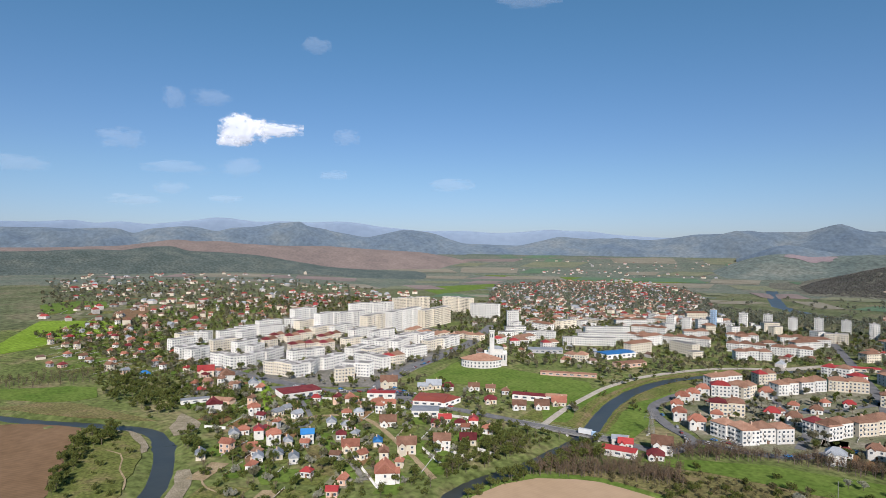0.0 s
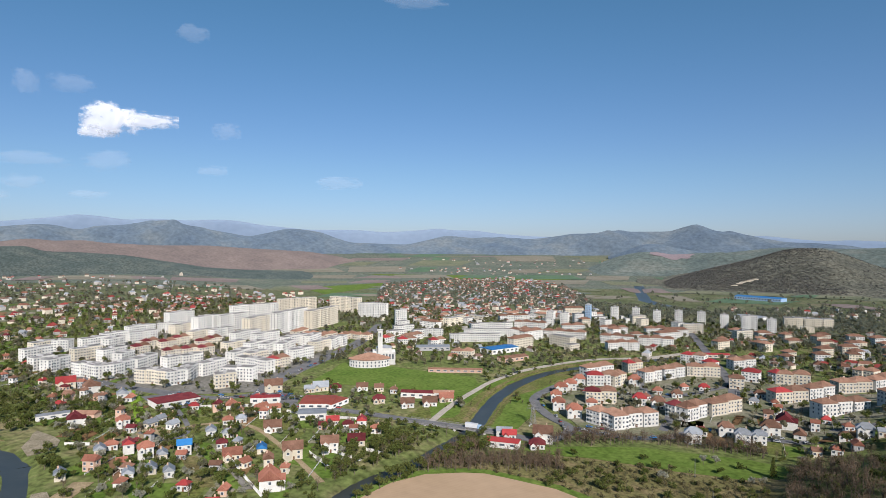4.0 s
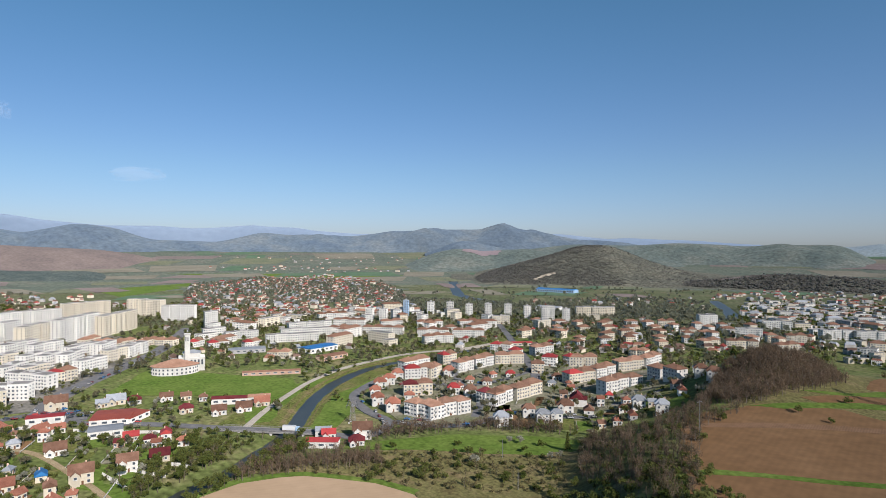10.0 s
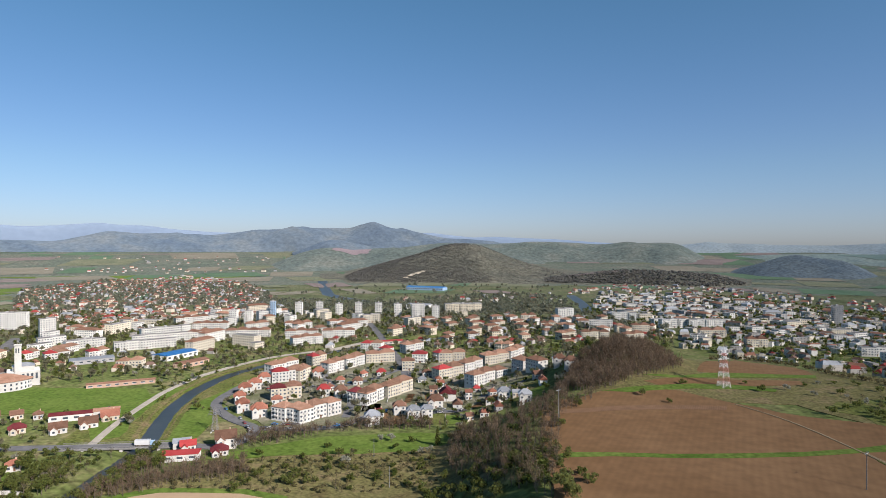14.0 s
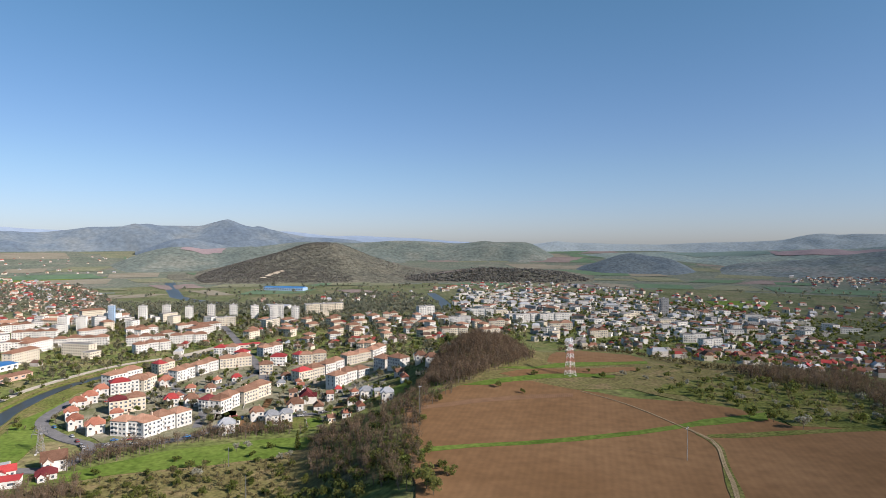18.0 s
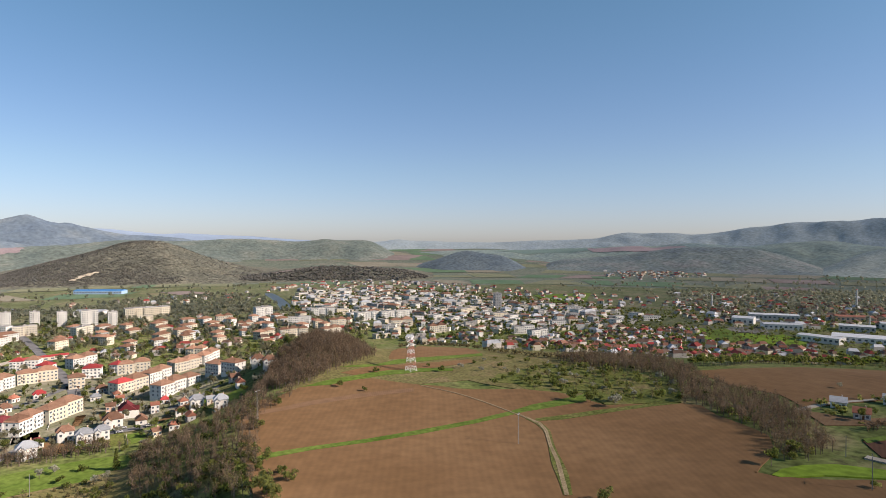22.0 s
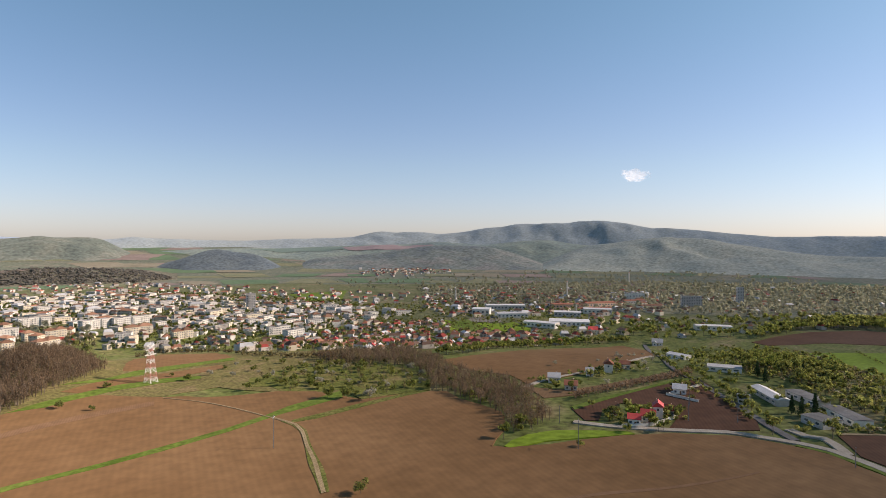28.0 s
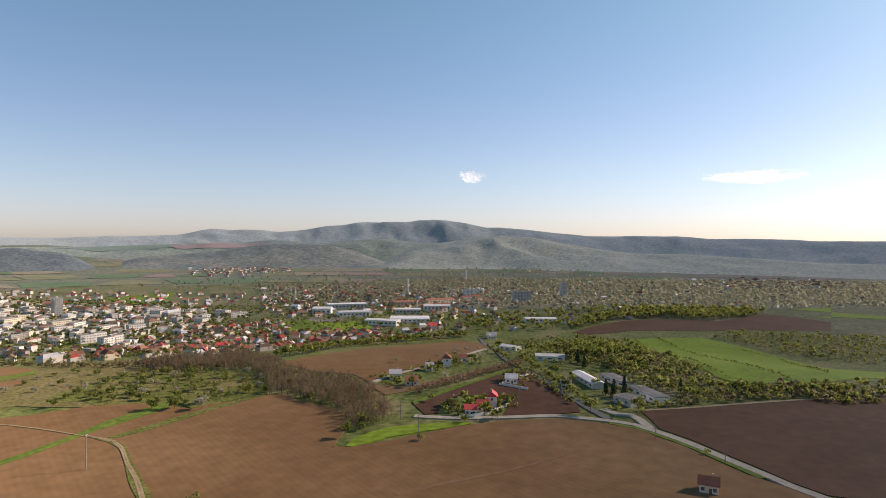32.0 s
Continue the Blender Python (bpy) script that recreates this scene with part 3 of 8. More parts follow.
patch("lawn_7", [(309, 171), (320, 173), (330, 165), (333, 153), (325, 151), (319, 159), (305, 163)], 0.9, "lush", "green lawn behind red-roofed farmhouses", wobble=0.3)
patch("field_19", [(310, 241), (323, 218), (353, 210), (416, 199), (435, 191), (406, 189), (360, 201), (316, 209), (296, 217)], 0.6, "soil_tan", "tan strip of tilled ground between farm plots", wobble=0.4)
patch("field_8", [(346, 76), (366, 55), (391, 30), (418, 4), (434, -13), (600, -190), (560, -320), (380, -330), (267, -8), (274, 2), (284, 13), (295, 28), (308, 46), (319, 62)], 0.4, "soil_dark", "dark ploughed field beyond the road")
patch("field_9", [(795, 269), (864, 263), (945, 245), (1016, 195), (1029, 118), (1185, 60), (1168, 13), (1127, -36), (1016, -33), (979, 23), (958, 75), (912, 118), (860, 201), (783, 246)], 0.5, "soil_dark", "dark red ploughed field in the valley")
patch("field_10", [(753, 209), (809, 162), (845, 115), (799, 62), (730, 7), (673, -21), (760, -150), (491, -15), (472, 4), (447, 34), (462, 52), (560, 98), (741, 173)], 0.5, "lush", "bright green field of young wheat in strips")
patch("field_21", [(638, 675), (662, 668), (601, 541), (570, 555)], 0.5, "lush", "green strip field between houses and sheds", wobble=0.4)
patch("field_22", [(667, 622), (690, 615), (644, 536), (618, 541)], 0.5, "lush", "green strip field behind a hedge", wobble=0.4)
patch("field_23", [(692, 586), (719, 583), (675, 511), (652, 515)], 0.5, "lush", "green strip field beside the logistics hall", wobble=0.4)
patch("field_24", [(634, 447), (673, 455), (668, 426), (613, 414)], 0.5, "lush", "small green plot among the last houses", wobble=0.4)
patch("yard_1", [(701, 666), (757, 647), (706, 597), (659, 620)], 0.5, "paving", "grey works yard beside the sheds", wobble=0.4)
patch("yard_2", [(783, 564), (837, 552), (771, 487), (722, 505)], 0.5, "paving", "grey lorry yard of the logistics hall", wobble=0.4)
patch("field_11", [(1304, 23), (1391, -44), (1183, -38), (1198, -2), (1250, -200)], 0.5, "lush", "light green field in the valley")
patch("field_12", [(-1392, 1211), (-1350, 1533), (-1235, 1402), (-1157, 1085)], 0.6, "grass", "green valley field beyond the houses")
patch("field_13", [(-1790, 1894), (-1051, 2298), (-912, 2199), (-1111, 1918)], 0.6, "grass", "dark green valley field")
patch("field_14", [(697, 1215), (859, 1218), (726, 1049), (650, 1063)], 0.6, "grass", "green field behind the town")
patch("field_15", [(627, 638), (691, 657), (619, 531), (587, 558)], 0.6, "grass", "green paddock between gardens")
patch("field_16", [(-988, 175), (-971, 210), (-945, 244), (-908, 265), (-878, 240), (-854, 185), (-825, 147), (-800, 80)], 0.6, "lush", "smooth green field west of the village")
patch("field_17", [(-1175, 208), (-1226, 265), (-1176, 304), (-1097, 291), (-1052, 221), (-1045, 185)], 0.6, "grass", "green field on the western slope")
patch("field_20", [(-1019, 278), (-1062, 334), (-990, 320), (-938, 270), (-953, 253)], 0.6, "soil_tan", "tan dug field on the western slope")
patch("car_park", [(-491, 258), (-480, 284), (-446, 292), (-425, 268), (-440, 247)], 0.45, "road", "asphalt car park by the supermarket", wobble=0.2)

patch("car_park_2", [(-417, 310), (-424, 337), (-386, 336), (-374, 322), (-394, 318)], 0.5, "road", "asphalt forecourt between shops", wobble=0.2)
patch("spit", [(-466, 108), (-456, 119), (-434, 126), (-393, 122), (-366, 111), (-344, 98), (-321, 84), (-347, 64), (-388, 80), (-419, 88), (-445, 99)], 0.4, "rough", "rough grassy spit inside the river bend", True)
patch("riverbank_6", [(-614, 48), (-565, 76), (-562, 96), (-541, 118), (-498, 134), (-450, 149), (-477, 127), (-505, 106), (-530, 90), (-554, 78), (-593, 50)], 0.45, "tawny", "dry tawny grass bank beside the water", True, step=7)
patch("meadow_3", [(-617, 110), (-610, 128), (-589, 146), (-551, 137), (-550, 119), (-564, 100), (-680, 20)], 0.5, "grass", "smooth green meadow behind the river bank")
patch("sand_bank", [(-300, 103), (-325, 117), (-344, 127), (-339, 132), (-318, 122), (-296, 109)], 0.25, "gravel", "narrow sandy river beach", True, step=6)
patch("verge_6", [(-207, 219), (-208, 242), (-201, 262), (-185, 277), (-162, 285), (-134, 287), (-110, 280), (-108, 285), (-133, 293), (-163, 291), (-188, 283), (-206, 266), (-214, 243), (-213, 219)], 0.6, "grass", "green grass rim round the pale field")
patch("lawn_6", [(675, 598), (705, 580), (664, 521), (631, 529)], 0.6, "lush", "bright lawn behind a hedge")
patch("garden_bed", [(-368, 173), (-364, 175), (-319, 160), (-323, 156)], 0.6, "soil_strip", "long dug garden bed", wobble=0.3)
patch("garden_bed_2", [(-332, 198), (-326, 205), (-277, 185), (-284, 179)], 0.6, "tawny", "tan harvested plot between gardens", wobble=0.3)
patch("lawn_2", [(-326, 165), (-323, 168), (-289, 153), (-293, 149)], 0.5, "grass", "narrow green garden strip")
patch("lawn_3", [(-353, 220), (-341, 223), (-264, 191), (-273, 186), (-317, 205)], 0.55, "grass", "green lawn strip beside the tan plot", wobble=0.3)
patch("lawn_4", [(-279, 240), (-250, 240), (-250, 230), (-274, 230)], 0.5, "grass", "green villa lawn")
patch("lawn_5", [(-281, 213), (-280, 224), (-248, 210), (-247, 202)], 0.5, "grass", "green villa garden")
# Ground patch added to brighten the hazy tree belt from below.
patch("woodland_floor", [(1046, 1171), (1400, 1080), (1700, 943), (1945, 475), (2300, -223), (1450, -136), (1142, 220), (957, 553), (813, 834)], 0.1, "wood_floor", "haze-paled ground under the eastern suburb's trees", step=40)
# roads and lanes
ribbon("path_8", [(-438, 257), (-405, 244), (-379, 232), (-368, 221), (-368, 210), (-383, 210), (-398, 208)], 3.4, 0.7, "road", "grey village lane")
patch("yard", [(-396, 205), (-407, 213), (-406, 223), (-393, 223), (-380, 212), (-381, 204)], 0.5, "track", "bare dusty yard among village houses", wobble=0.5)
ribbon("path_12", [(-293, 205), (-278, 199), (-260, 193)], 3.4, 0.7, "paving", "paved drive to a villa")
ribbon("path_6", [(-405, 106), (-392, 110), (-381, 108), (-365, 102), (-348, 100), (-334, 95)], 0.9, 0.5, "track", "twin-rut track over the spit", wobble=0.4)
ribbon("path_7", [(-335, 136), (-322, 130), (-307, 127), (-290, 131)], 0.8, 0.5, "track", "trodden path to the river", wobble=0.4)
ribbon("road_1", [(-600, 250), (-463, 283), (-431, 299), (-418, 322), (-365, 315), (-328, 328), (-262, 340), (-204, 350), (-176, 352), (-168, 371), (-173, 390), (-195, 406), (-217, 428), (-229, 448), (-233, 476), (-230, 515), (-200, 580)], 8, 0.8, "road", "grey asphalt main road")
ribbon("road_2", [(-418, 322), (-456, 372), (-494, 459), (-536, 556), (-591, 643), (-640, 720)], 16, 0.75, "road", "wide asphalt boulevard into town")
ribbon("road_3", [(-173, 390), (-144, 390), (-116, 402), (-93, 441), (-63, 440), (-30, 450)], 7, 0.7, "road", "asphalt street through the estate")
ribbon("road_4", [(-265, 1045), (-185, 822), (-154, 732), (-109, 602), (-95, 540)], 9, 0.7, "road", "straight asphalt road over the river")
for i, (side, name_end) in enumerate(((-1, 4), (1, 5))):
    edge = smooth_line(MAIN_RIVER[1:8], 14.0)
    edge = [(p.x - side * 9.5 * (edge[min(j + 1, len(edge) - 1)] - edge[max(j - 1, 0)]).normalized().y, p.y + side * 9.5 * (edge[min(j + 1, len(edge) - 1)] - edge[max(j - 1, 0)]).normalized().x) for j, p in enumerate(edge)]
    ribbon("riverbank_%d" % name_end, edge, 1.4 + 1.2 * i, 0.75, "tawny", "pale silt margin along the river", wobble=0.9)
ribbon("path_1", [(-257, 343), (-271, 389), (-283, 445), (-289, 485), (-288, 547), (-261, 630), (-213, 690), (-180, 752)], 5.2, 0.9, "lane", "pale gravel road along the dike")
ribbon("path_2", [(130, 371), (143, 347), (151, 322), (157, 292), (160, 272), (157, 261), (147, 240), (140, 223), (132, 207), (124, 191)], 1.0, 1.1, "track", "pale dirt wheel track across the field", wobble=0.3)
ribbon("path_9", [(158, 292), (161, 272), (158, 261), (148, 240), (141, 223), (133, 207), (125, 191)], 0.9, 1.1, "track", "second wheel rut of the dirt track", wobble=0.3)
ribbon("verge_9", [(159, 282), (160, 272), (158, 261), (148, 240), (140, 223), (133, 207), (125, 191)], 4.4, 0.95, "rough", "grassy strip along the dirt track", wobble=0.6)
ribbon("path_10", [(182, 128), (200, 119), (222, 105), (249, 92), (265, 86)], 2.0, 0.8, "soil_strip", "faint pale tractor trail in the soil", wobble=0.8)
patch("pavement_1", [(-663, 254), (-780, 360), (-880, 500), (-800, 640), (-600, 620), (-470, 420), (-424, 330), (-463, 290), (-540, 268)], 0.3, "paving", "grey paved ground between the flats", step=30)
patch("pavement_2", [(-222, 445), (-228, 545), (-150, 640), (20, 600), (25, 520), (-30, 455), (-90, 440), (-118, 392), (-168, 395)], 0.3, "yard", "worn yards and lawns between the blocks", step=20)
for i, line in enumerate(([(-650, 250), (-590, 265), (-540, 268), (-463, 288)], [(-640, 268), (-600, 320), (-540, 340), (-470, 345)], [(-580, 275), (-640, 360), (-720, 450)], [(-680, 560), (-640, 600), (-590, 640)], [(-205, 490), (-180, 505), (-140, 520), (-105, 600)], [(-200, 610), (-160, 520), (-130, 480), (-118, 420)], [(-109, 602), (-75, 560), (-30, 480), (10, 490)], [(250, 700), (330, 740), (430, 780)], [(415, 560), (440, 700), (520, 900), (600, 1050)])):
    ribbon("road_%d" % (i + 8), line, 6, 0.62 + 0.02 * i, "road", "asphalt side street between the flats")
ribbon("road_5", [(269, 178), (276, 161), (293, 136), (310, 115), (314, 101), (317, 87), (317, 73), (312, 62), (302, 45), (289, 28), (278, 13), (270, 3), (240, -50)], 4.6, 0.9, "lane", "pale concrete country road")
ribbon("verge_10", [(313, 86), (312, 72), (307, 61), (297, 44), (284, 27), (273, 13)], 3.0, 0.75, "grass", "green verge of the country road", wobble=0.5)
ribbon("path_11", [(316, 66), (328, 74), (334, 80), (332, 87), (337, 96)], 5, 0.85, "lane", "pale forecourt drive of the institute")
ribbon("road_6", [(320, 88), (336, 105), (347, 115), (372, 138), (407, 172), (440, 205), (504, 244), (631, 316), (540, 262), (678, 350)], 4.5, 0.98, "road", "narrow village street")
ribbon("path_3", [(347, 76), (367, 55), (393, 30), (419, 4), (435, -13)], 2.4, 0.85, "track", "dirt track along the field edge")
ribbon("path_4", [(309, 242), (335, 245), (365, 242), (400, 239), (451, 242), (517, 259)], 3.2, 0.75, "lane", "pale lane to the farmsteads")
ribbon("path_5", [(-395, 174), (-385, 201), (-381, 243), (-352, 261), (-292, 243), (-237, 221)], 3.2, 0.8, "track", "unpaved village lane")


# ---- hills around the valley ----
SLOPES = {}


def ridge(name, profile, foot, crest, mat, label, rough=0.0, seed=0, back=1.25, fine=0.35):
    """A hill range: azimuth and elevation of its skyline, distance of its foot and of its crest."""
    a0, a1 = profile[0][0], profile[-1][0]
    n = max(30, int((a1 - a0) / fine))
    azs = np.linspace(a0, a1, n)
    m = 18

    def spot(a, s, lift=0.0):
        near = [np.interp(a + d, [p[0] for p in profile], [p[1] for p in profile]) for d in (-0.7, -0.35, 0, 0.35, 0.7)]
        e = float(np.dot(near, (0.1, 0.2, 0.4, 0.2, 0.1)))
        taper = min(1, (a - a0) / 3 + 0.05, (a1 - a) / 3 + 0.05)
        d = crest - (crest - foot) * (1 - s) * taper if s <= 1 else crest * (1 + (back - 1) * (s - 1) * 4)
        top = EYE + crest * math.tan(radians(e))
        shape = (s * s * (3 - 2 * s)) ** 0.8 if s <= 1 else 1 - (s - 1) * 2.2
        x, y = math.sin(radians(a)) * d, math.cos(radians(a)) * d
        bumps = noise.fractal((x * 0.0022, y * 0.0022, seed), 0.8, 2.1, 5) * rough * min(1, 4 * s * abs(1 - s) + 0.06)
        bumps += 0.35 * rough * noise.noise((x * 0.009, y * 0.009, seed)) * min(1, 4 * s * abs(1 - s) + 0.04)
        return (x, y, max(top, 2) * shape + bumps * max(top, 8) - 3 * (1 - min(s * 6, 1)) + lift)

    vs = [spot(a, j / m) for j in range(m + 4) for a in azs]
    k = np.arange((m + 4) * n).reshape(m + 4, n)
    q = np.stack([k[:-1, :-1], k[1:, :-1], k[1:, 1:], k[:-1, 1:]], -1).reshape(-1, 4)[:, ::-1]
    ob = many(name, np.array(vs), q, [mat], np.zeros(len(q)), True)
    SLOPES[name] = spot
    return tagged(ob, label, "hill", kind="structure")


def scar(name, slope, a0, a1, s0, s1, mat, label, lift=2.5):
    """A bare or planted patch on a hillside, with a ragged rim."""
    spot, n, m = SLOPES[slope], 14, 8
    vs = []
    for j in range(m + 1):
        for i in range(n + 1):
            u, v = i / n * 2 - 1, j / m * 2 - 1
            f = 1 - 0.3 * abs(u * v) + 0.25 * noise.noise((u * 1.7, v * 1.7, a0))
            vs.append(spot((a0 + a1) / 2 + (a1 - a0) / 2 * u * f, (s0 + s1) / 2 + (s1 - s0) / 2 * v * f, lift))
    k = np.arange((n + 1) * (m + 1)).reshape(m + 1, n + 1)
    q = np.stack([k[:-1, :-1], k[1:, :-1], k[1:, 1:], k[:-1, 1:]], -1).reshape(-1, 4)[:, ::-1]
    return tagged(many(name, np.array(vs), q, [mat], np.zeros(len(q)), True), label, name.rstrip("0123456789_").replace("_", " "), kind="structure")


ridge("backdrop_1", [(-110, 1.6), (-90, 1.7), (-80.0, 1.75), (-77.8, 1.99), (-76.3, 1.72), (-74.4, 1.95), (-72.3, 1.72), (-69.4, 2.07), (-68.1, 2.25), (-67.0, 2.47), (-65.3, 2.36), (-63.5, 2.10), (-61.1, 2.24), (-58.6, 2.13), (-56.3, 2.27), (-54.5, 2.19), (-52.5, 1.84), (-50.4, 1.65), (-48.2, 1.45), (-44.0, 1.48), (-41.3, 1.28), (-39.2, 1.39), (-36.0, 1.67), (-35.0, 1.51), (-32.4, 1.46), (-30.8, 1.20), (-27.3, 0.94), (-18, 0.8), (-7.7, 0.96), (-5.6, 0.71), (-3.5, 0.50), (-1.9, 0.61), (1.0, 0.46), (4.0, 0.36), (7.2, 0.10), (9.3, -0.01), (14, -0.2), (20, -0.4)], 4300, 4650, "hill_blue", "haze-blue mountains on the far horizon", 0.0, 1, back=1.05, fine=0.2)
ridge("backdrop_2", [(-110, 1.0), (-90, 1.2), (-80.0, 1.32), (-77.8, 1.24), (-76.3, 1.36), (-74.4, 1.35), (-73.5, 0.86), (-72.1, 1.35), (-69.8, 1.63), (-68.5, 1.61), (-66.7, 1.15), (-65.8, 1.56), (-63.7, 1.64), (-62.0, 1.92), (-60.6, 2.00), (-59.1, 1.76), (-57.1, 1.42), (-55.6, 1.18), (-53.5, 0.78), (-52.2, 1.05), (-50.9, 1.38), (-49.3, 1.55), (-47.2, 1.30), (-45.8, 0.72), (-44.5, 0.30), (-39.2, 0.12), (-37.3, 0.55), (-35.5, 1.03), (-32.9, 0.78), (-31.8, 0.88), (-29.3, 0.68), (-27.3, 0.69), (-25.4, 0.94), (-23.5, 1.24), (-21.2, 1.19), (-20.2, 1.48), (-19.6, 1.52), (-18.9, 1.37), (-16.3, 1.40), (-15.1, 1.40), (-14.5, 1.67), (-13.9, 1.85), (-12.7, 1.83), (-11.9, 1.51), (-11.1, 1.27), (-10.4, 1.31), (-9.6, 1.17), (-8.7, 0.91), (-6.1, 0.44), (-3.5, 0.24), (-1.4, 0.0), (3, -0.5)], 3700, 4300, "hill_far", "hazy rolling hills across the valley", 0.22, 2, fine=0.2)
ridge("backdrop_9", [(-95, -0.3), (-80, -0.3), (-74.4, -0.12), (-72.3, 0.17), (-70.7, 0.42), (-69.6, 0.48), (-68.9, 0.29), (-66.3, 0.37), (-65.3, 0.17), (-61.1, -0.05), (-57.1, -0.03), (-53.5, -0.28), (-48.2, -0.57), (-45.6, -0.99), (-44, -1.4)], 2750, 3300, "far_soil", "brown ploughed plateau above the wooded terrace", 0.03, 13, back=1.05)
ridge("backdrop_3", [(-95, -0.7), (-79.9, -0.58), (-76.3, -0.40), (-74.4, -0.53), (-72.3, -0.20), (-70.2, -0.10), (-69.4, -0.53), (-66.7, -0.62), (-63.5, -0.87), (-61.1, -1.28), (-58.6, -1.69), (-57.1, -1.96), (-53.5, -2.23), (-48.8, -2.33), (-47.4, -2.75), (-46.6, -3.29), (-45.6, -3.4)], 2250, 2650, "terrace", "wooded terrace edge of a brown plateau", 0.16, 3, back=1.02)
ridge("backdrop_12", [(-20.5, -0.9), (-19.3, -0.5), (-18.5, -0.13), (-17.6, 0.17), (-17.0, 0.31), (-16.1, 0.27), (-15.1, -0.01), (-13.5, -0.3), (-11.5, -0.7)], 3250, 3550, "hill_far", "haze-blue wooded knoll among the far hills", 0.1, 23)
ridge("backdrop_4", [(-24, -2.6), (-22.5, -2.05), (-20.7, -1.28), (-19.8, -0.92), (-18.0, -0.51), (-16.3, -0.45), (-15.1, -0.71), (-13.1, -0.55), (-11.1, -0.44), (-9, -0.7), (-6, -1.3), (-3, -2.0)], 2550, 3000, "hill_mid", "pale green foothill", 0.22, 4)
ridge("hill_1", [(-18, -3.8), (-16.6, -3.5), (-14.7, -2.64), (-11.7, -1.75), (-10.6, -1.49), (-8.7, -0.98), (-6.6, -0.40), (-5.6, -0.19), (-3.5, -0.13), (-2.4, -0.45), (-1.4, -0.88), (-0.3, -1.30), (1.8, -2.00), (4.0, -2.6), (6.5, -3.0), (9, -3.3)], 1830, 2250, "scrub", "dark wooded cone-shaped hill over the town", 0.22, 5)
ridge("hill_2", [(0, -3.6), (3, -3.3), (6.7, -2.84), (8.2, -2.62), (10.4, -2.45), (14.5, -2.57), (17.6, -2.79), (19.2, -3.2), (20.5, -3.6)], 1850, 2010, "scrub", "long low wooded bank under the hill", 0.15, 15)
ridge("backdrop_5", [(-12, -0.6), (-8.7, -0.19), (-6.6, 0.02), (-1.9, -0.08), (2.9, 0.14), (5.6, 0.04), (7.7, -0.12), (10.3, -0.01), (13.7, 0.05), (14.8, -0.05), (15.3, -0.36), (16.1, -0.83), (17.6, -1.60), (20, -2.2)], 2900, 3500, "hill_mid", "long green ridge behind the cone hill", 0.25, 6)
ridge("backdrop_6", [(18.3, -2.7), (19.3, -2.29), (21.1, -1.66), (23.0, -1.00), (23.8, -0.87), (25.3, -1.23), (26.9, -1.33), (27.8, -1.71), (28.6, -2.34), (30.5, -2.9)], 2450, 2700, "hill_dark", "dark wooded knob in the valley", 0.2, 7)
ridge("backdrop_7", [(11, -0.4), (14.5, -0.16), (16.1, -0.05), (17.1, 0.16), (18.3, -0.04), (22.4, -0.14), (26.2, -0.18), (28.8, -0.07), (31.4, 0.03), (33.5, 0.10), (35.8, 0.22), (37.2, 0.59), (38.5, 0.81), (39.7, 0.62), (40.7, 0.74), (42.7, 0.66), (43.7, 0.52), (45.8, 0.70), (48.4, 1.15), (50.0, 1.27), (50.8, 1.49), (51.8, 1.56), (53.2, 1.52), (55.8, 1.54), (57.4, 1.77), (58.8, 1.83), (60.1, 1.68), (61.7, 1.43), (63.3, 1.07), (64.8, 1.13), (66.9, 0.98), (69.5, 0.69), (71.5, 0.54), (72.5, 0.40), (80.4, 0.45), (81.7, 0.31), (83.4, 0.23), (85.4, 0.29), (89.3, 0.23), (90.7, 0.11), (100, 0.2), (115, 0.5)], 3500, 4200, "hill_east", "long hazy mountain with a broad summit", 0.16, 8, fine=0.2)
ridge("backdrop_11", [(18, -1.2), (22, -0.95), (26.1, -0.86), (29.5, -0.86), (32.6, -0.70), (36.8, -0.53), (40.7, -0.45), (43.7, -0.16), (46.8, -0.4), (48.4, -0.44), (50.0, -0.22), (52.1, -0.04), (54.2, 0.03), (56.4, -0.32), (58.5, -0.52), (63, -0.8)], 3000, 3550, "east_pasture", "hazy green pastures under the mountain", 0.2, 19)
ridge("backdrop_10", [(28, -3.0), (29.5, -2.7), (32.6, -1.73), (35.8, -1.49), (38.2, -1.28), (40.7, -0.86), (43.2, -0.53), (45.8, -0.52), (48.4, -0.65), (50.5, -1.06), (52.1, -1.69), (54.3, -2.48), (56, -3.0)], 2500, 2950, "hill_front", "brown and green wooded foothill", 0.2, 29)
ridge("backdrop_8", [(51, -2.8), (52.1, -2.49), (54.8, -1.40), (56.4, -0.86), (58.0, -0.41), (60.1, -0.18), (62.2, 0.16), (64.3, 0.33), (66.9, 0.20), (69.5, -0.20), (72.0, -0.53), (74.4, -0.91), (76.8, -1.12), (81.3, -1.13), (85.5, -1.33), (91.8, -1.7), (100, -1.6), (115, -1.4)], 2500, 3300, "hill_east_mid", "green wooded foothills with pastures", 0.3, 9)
for i in range(6):
    a0 = -10.3 + 0.3 * i + 0.1 * (i % 2)
    scar("quarry_%d" % (i + 1), "hill_1", a0, a0 + 0.55, 0.17 + 0.028 * i, 0.195 + 0.03 * i, "rock", "pale quarry scar on the wooded hill", 3.5)
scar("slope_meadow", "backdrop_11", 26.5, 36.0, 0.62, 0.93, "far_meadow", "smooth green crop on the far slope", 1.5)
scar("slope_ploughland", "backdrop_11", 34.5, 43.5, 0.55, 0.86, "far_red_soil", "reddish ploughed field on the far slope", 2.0)
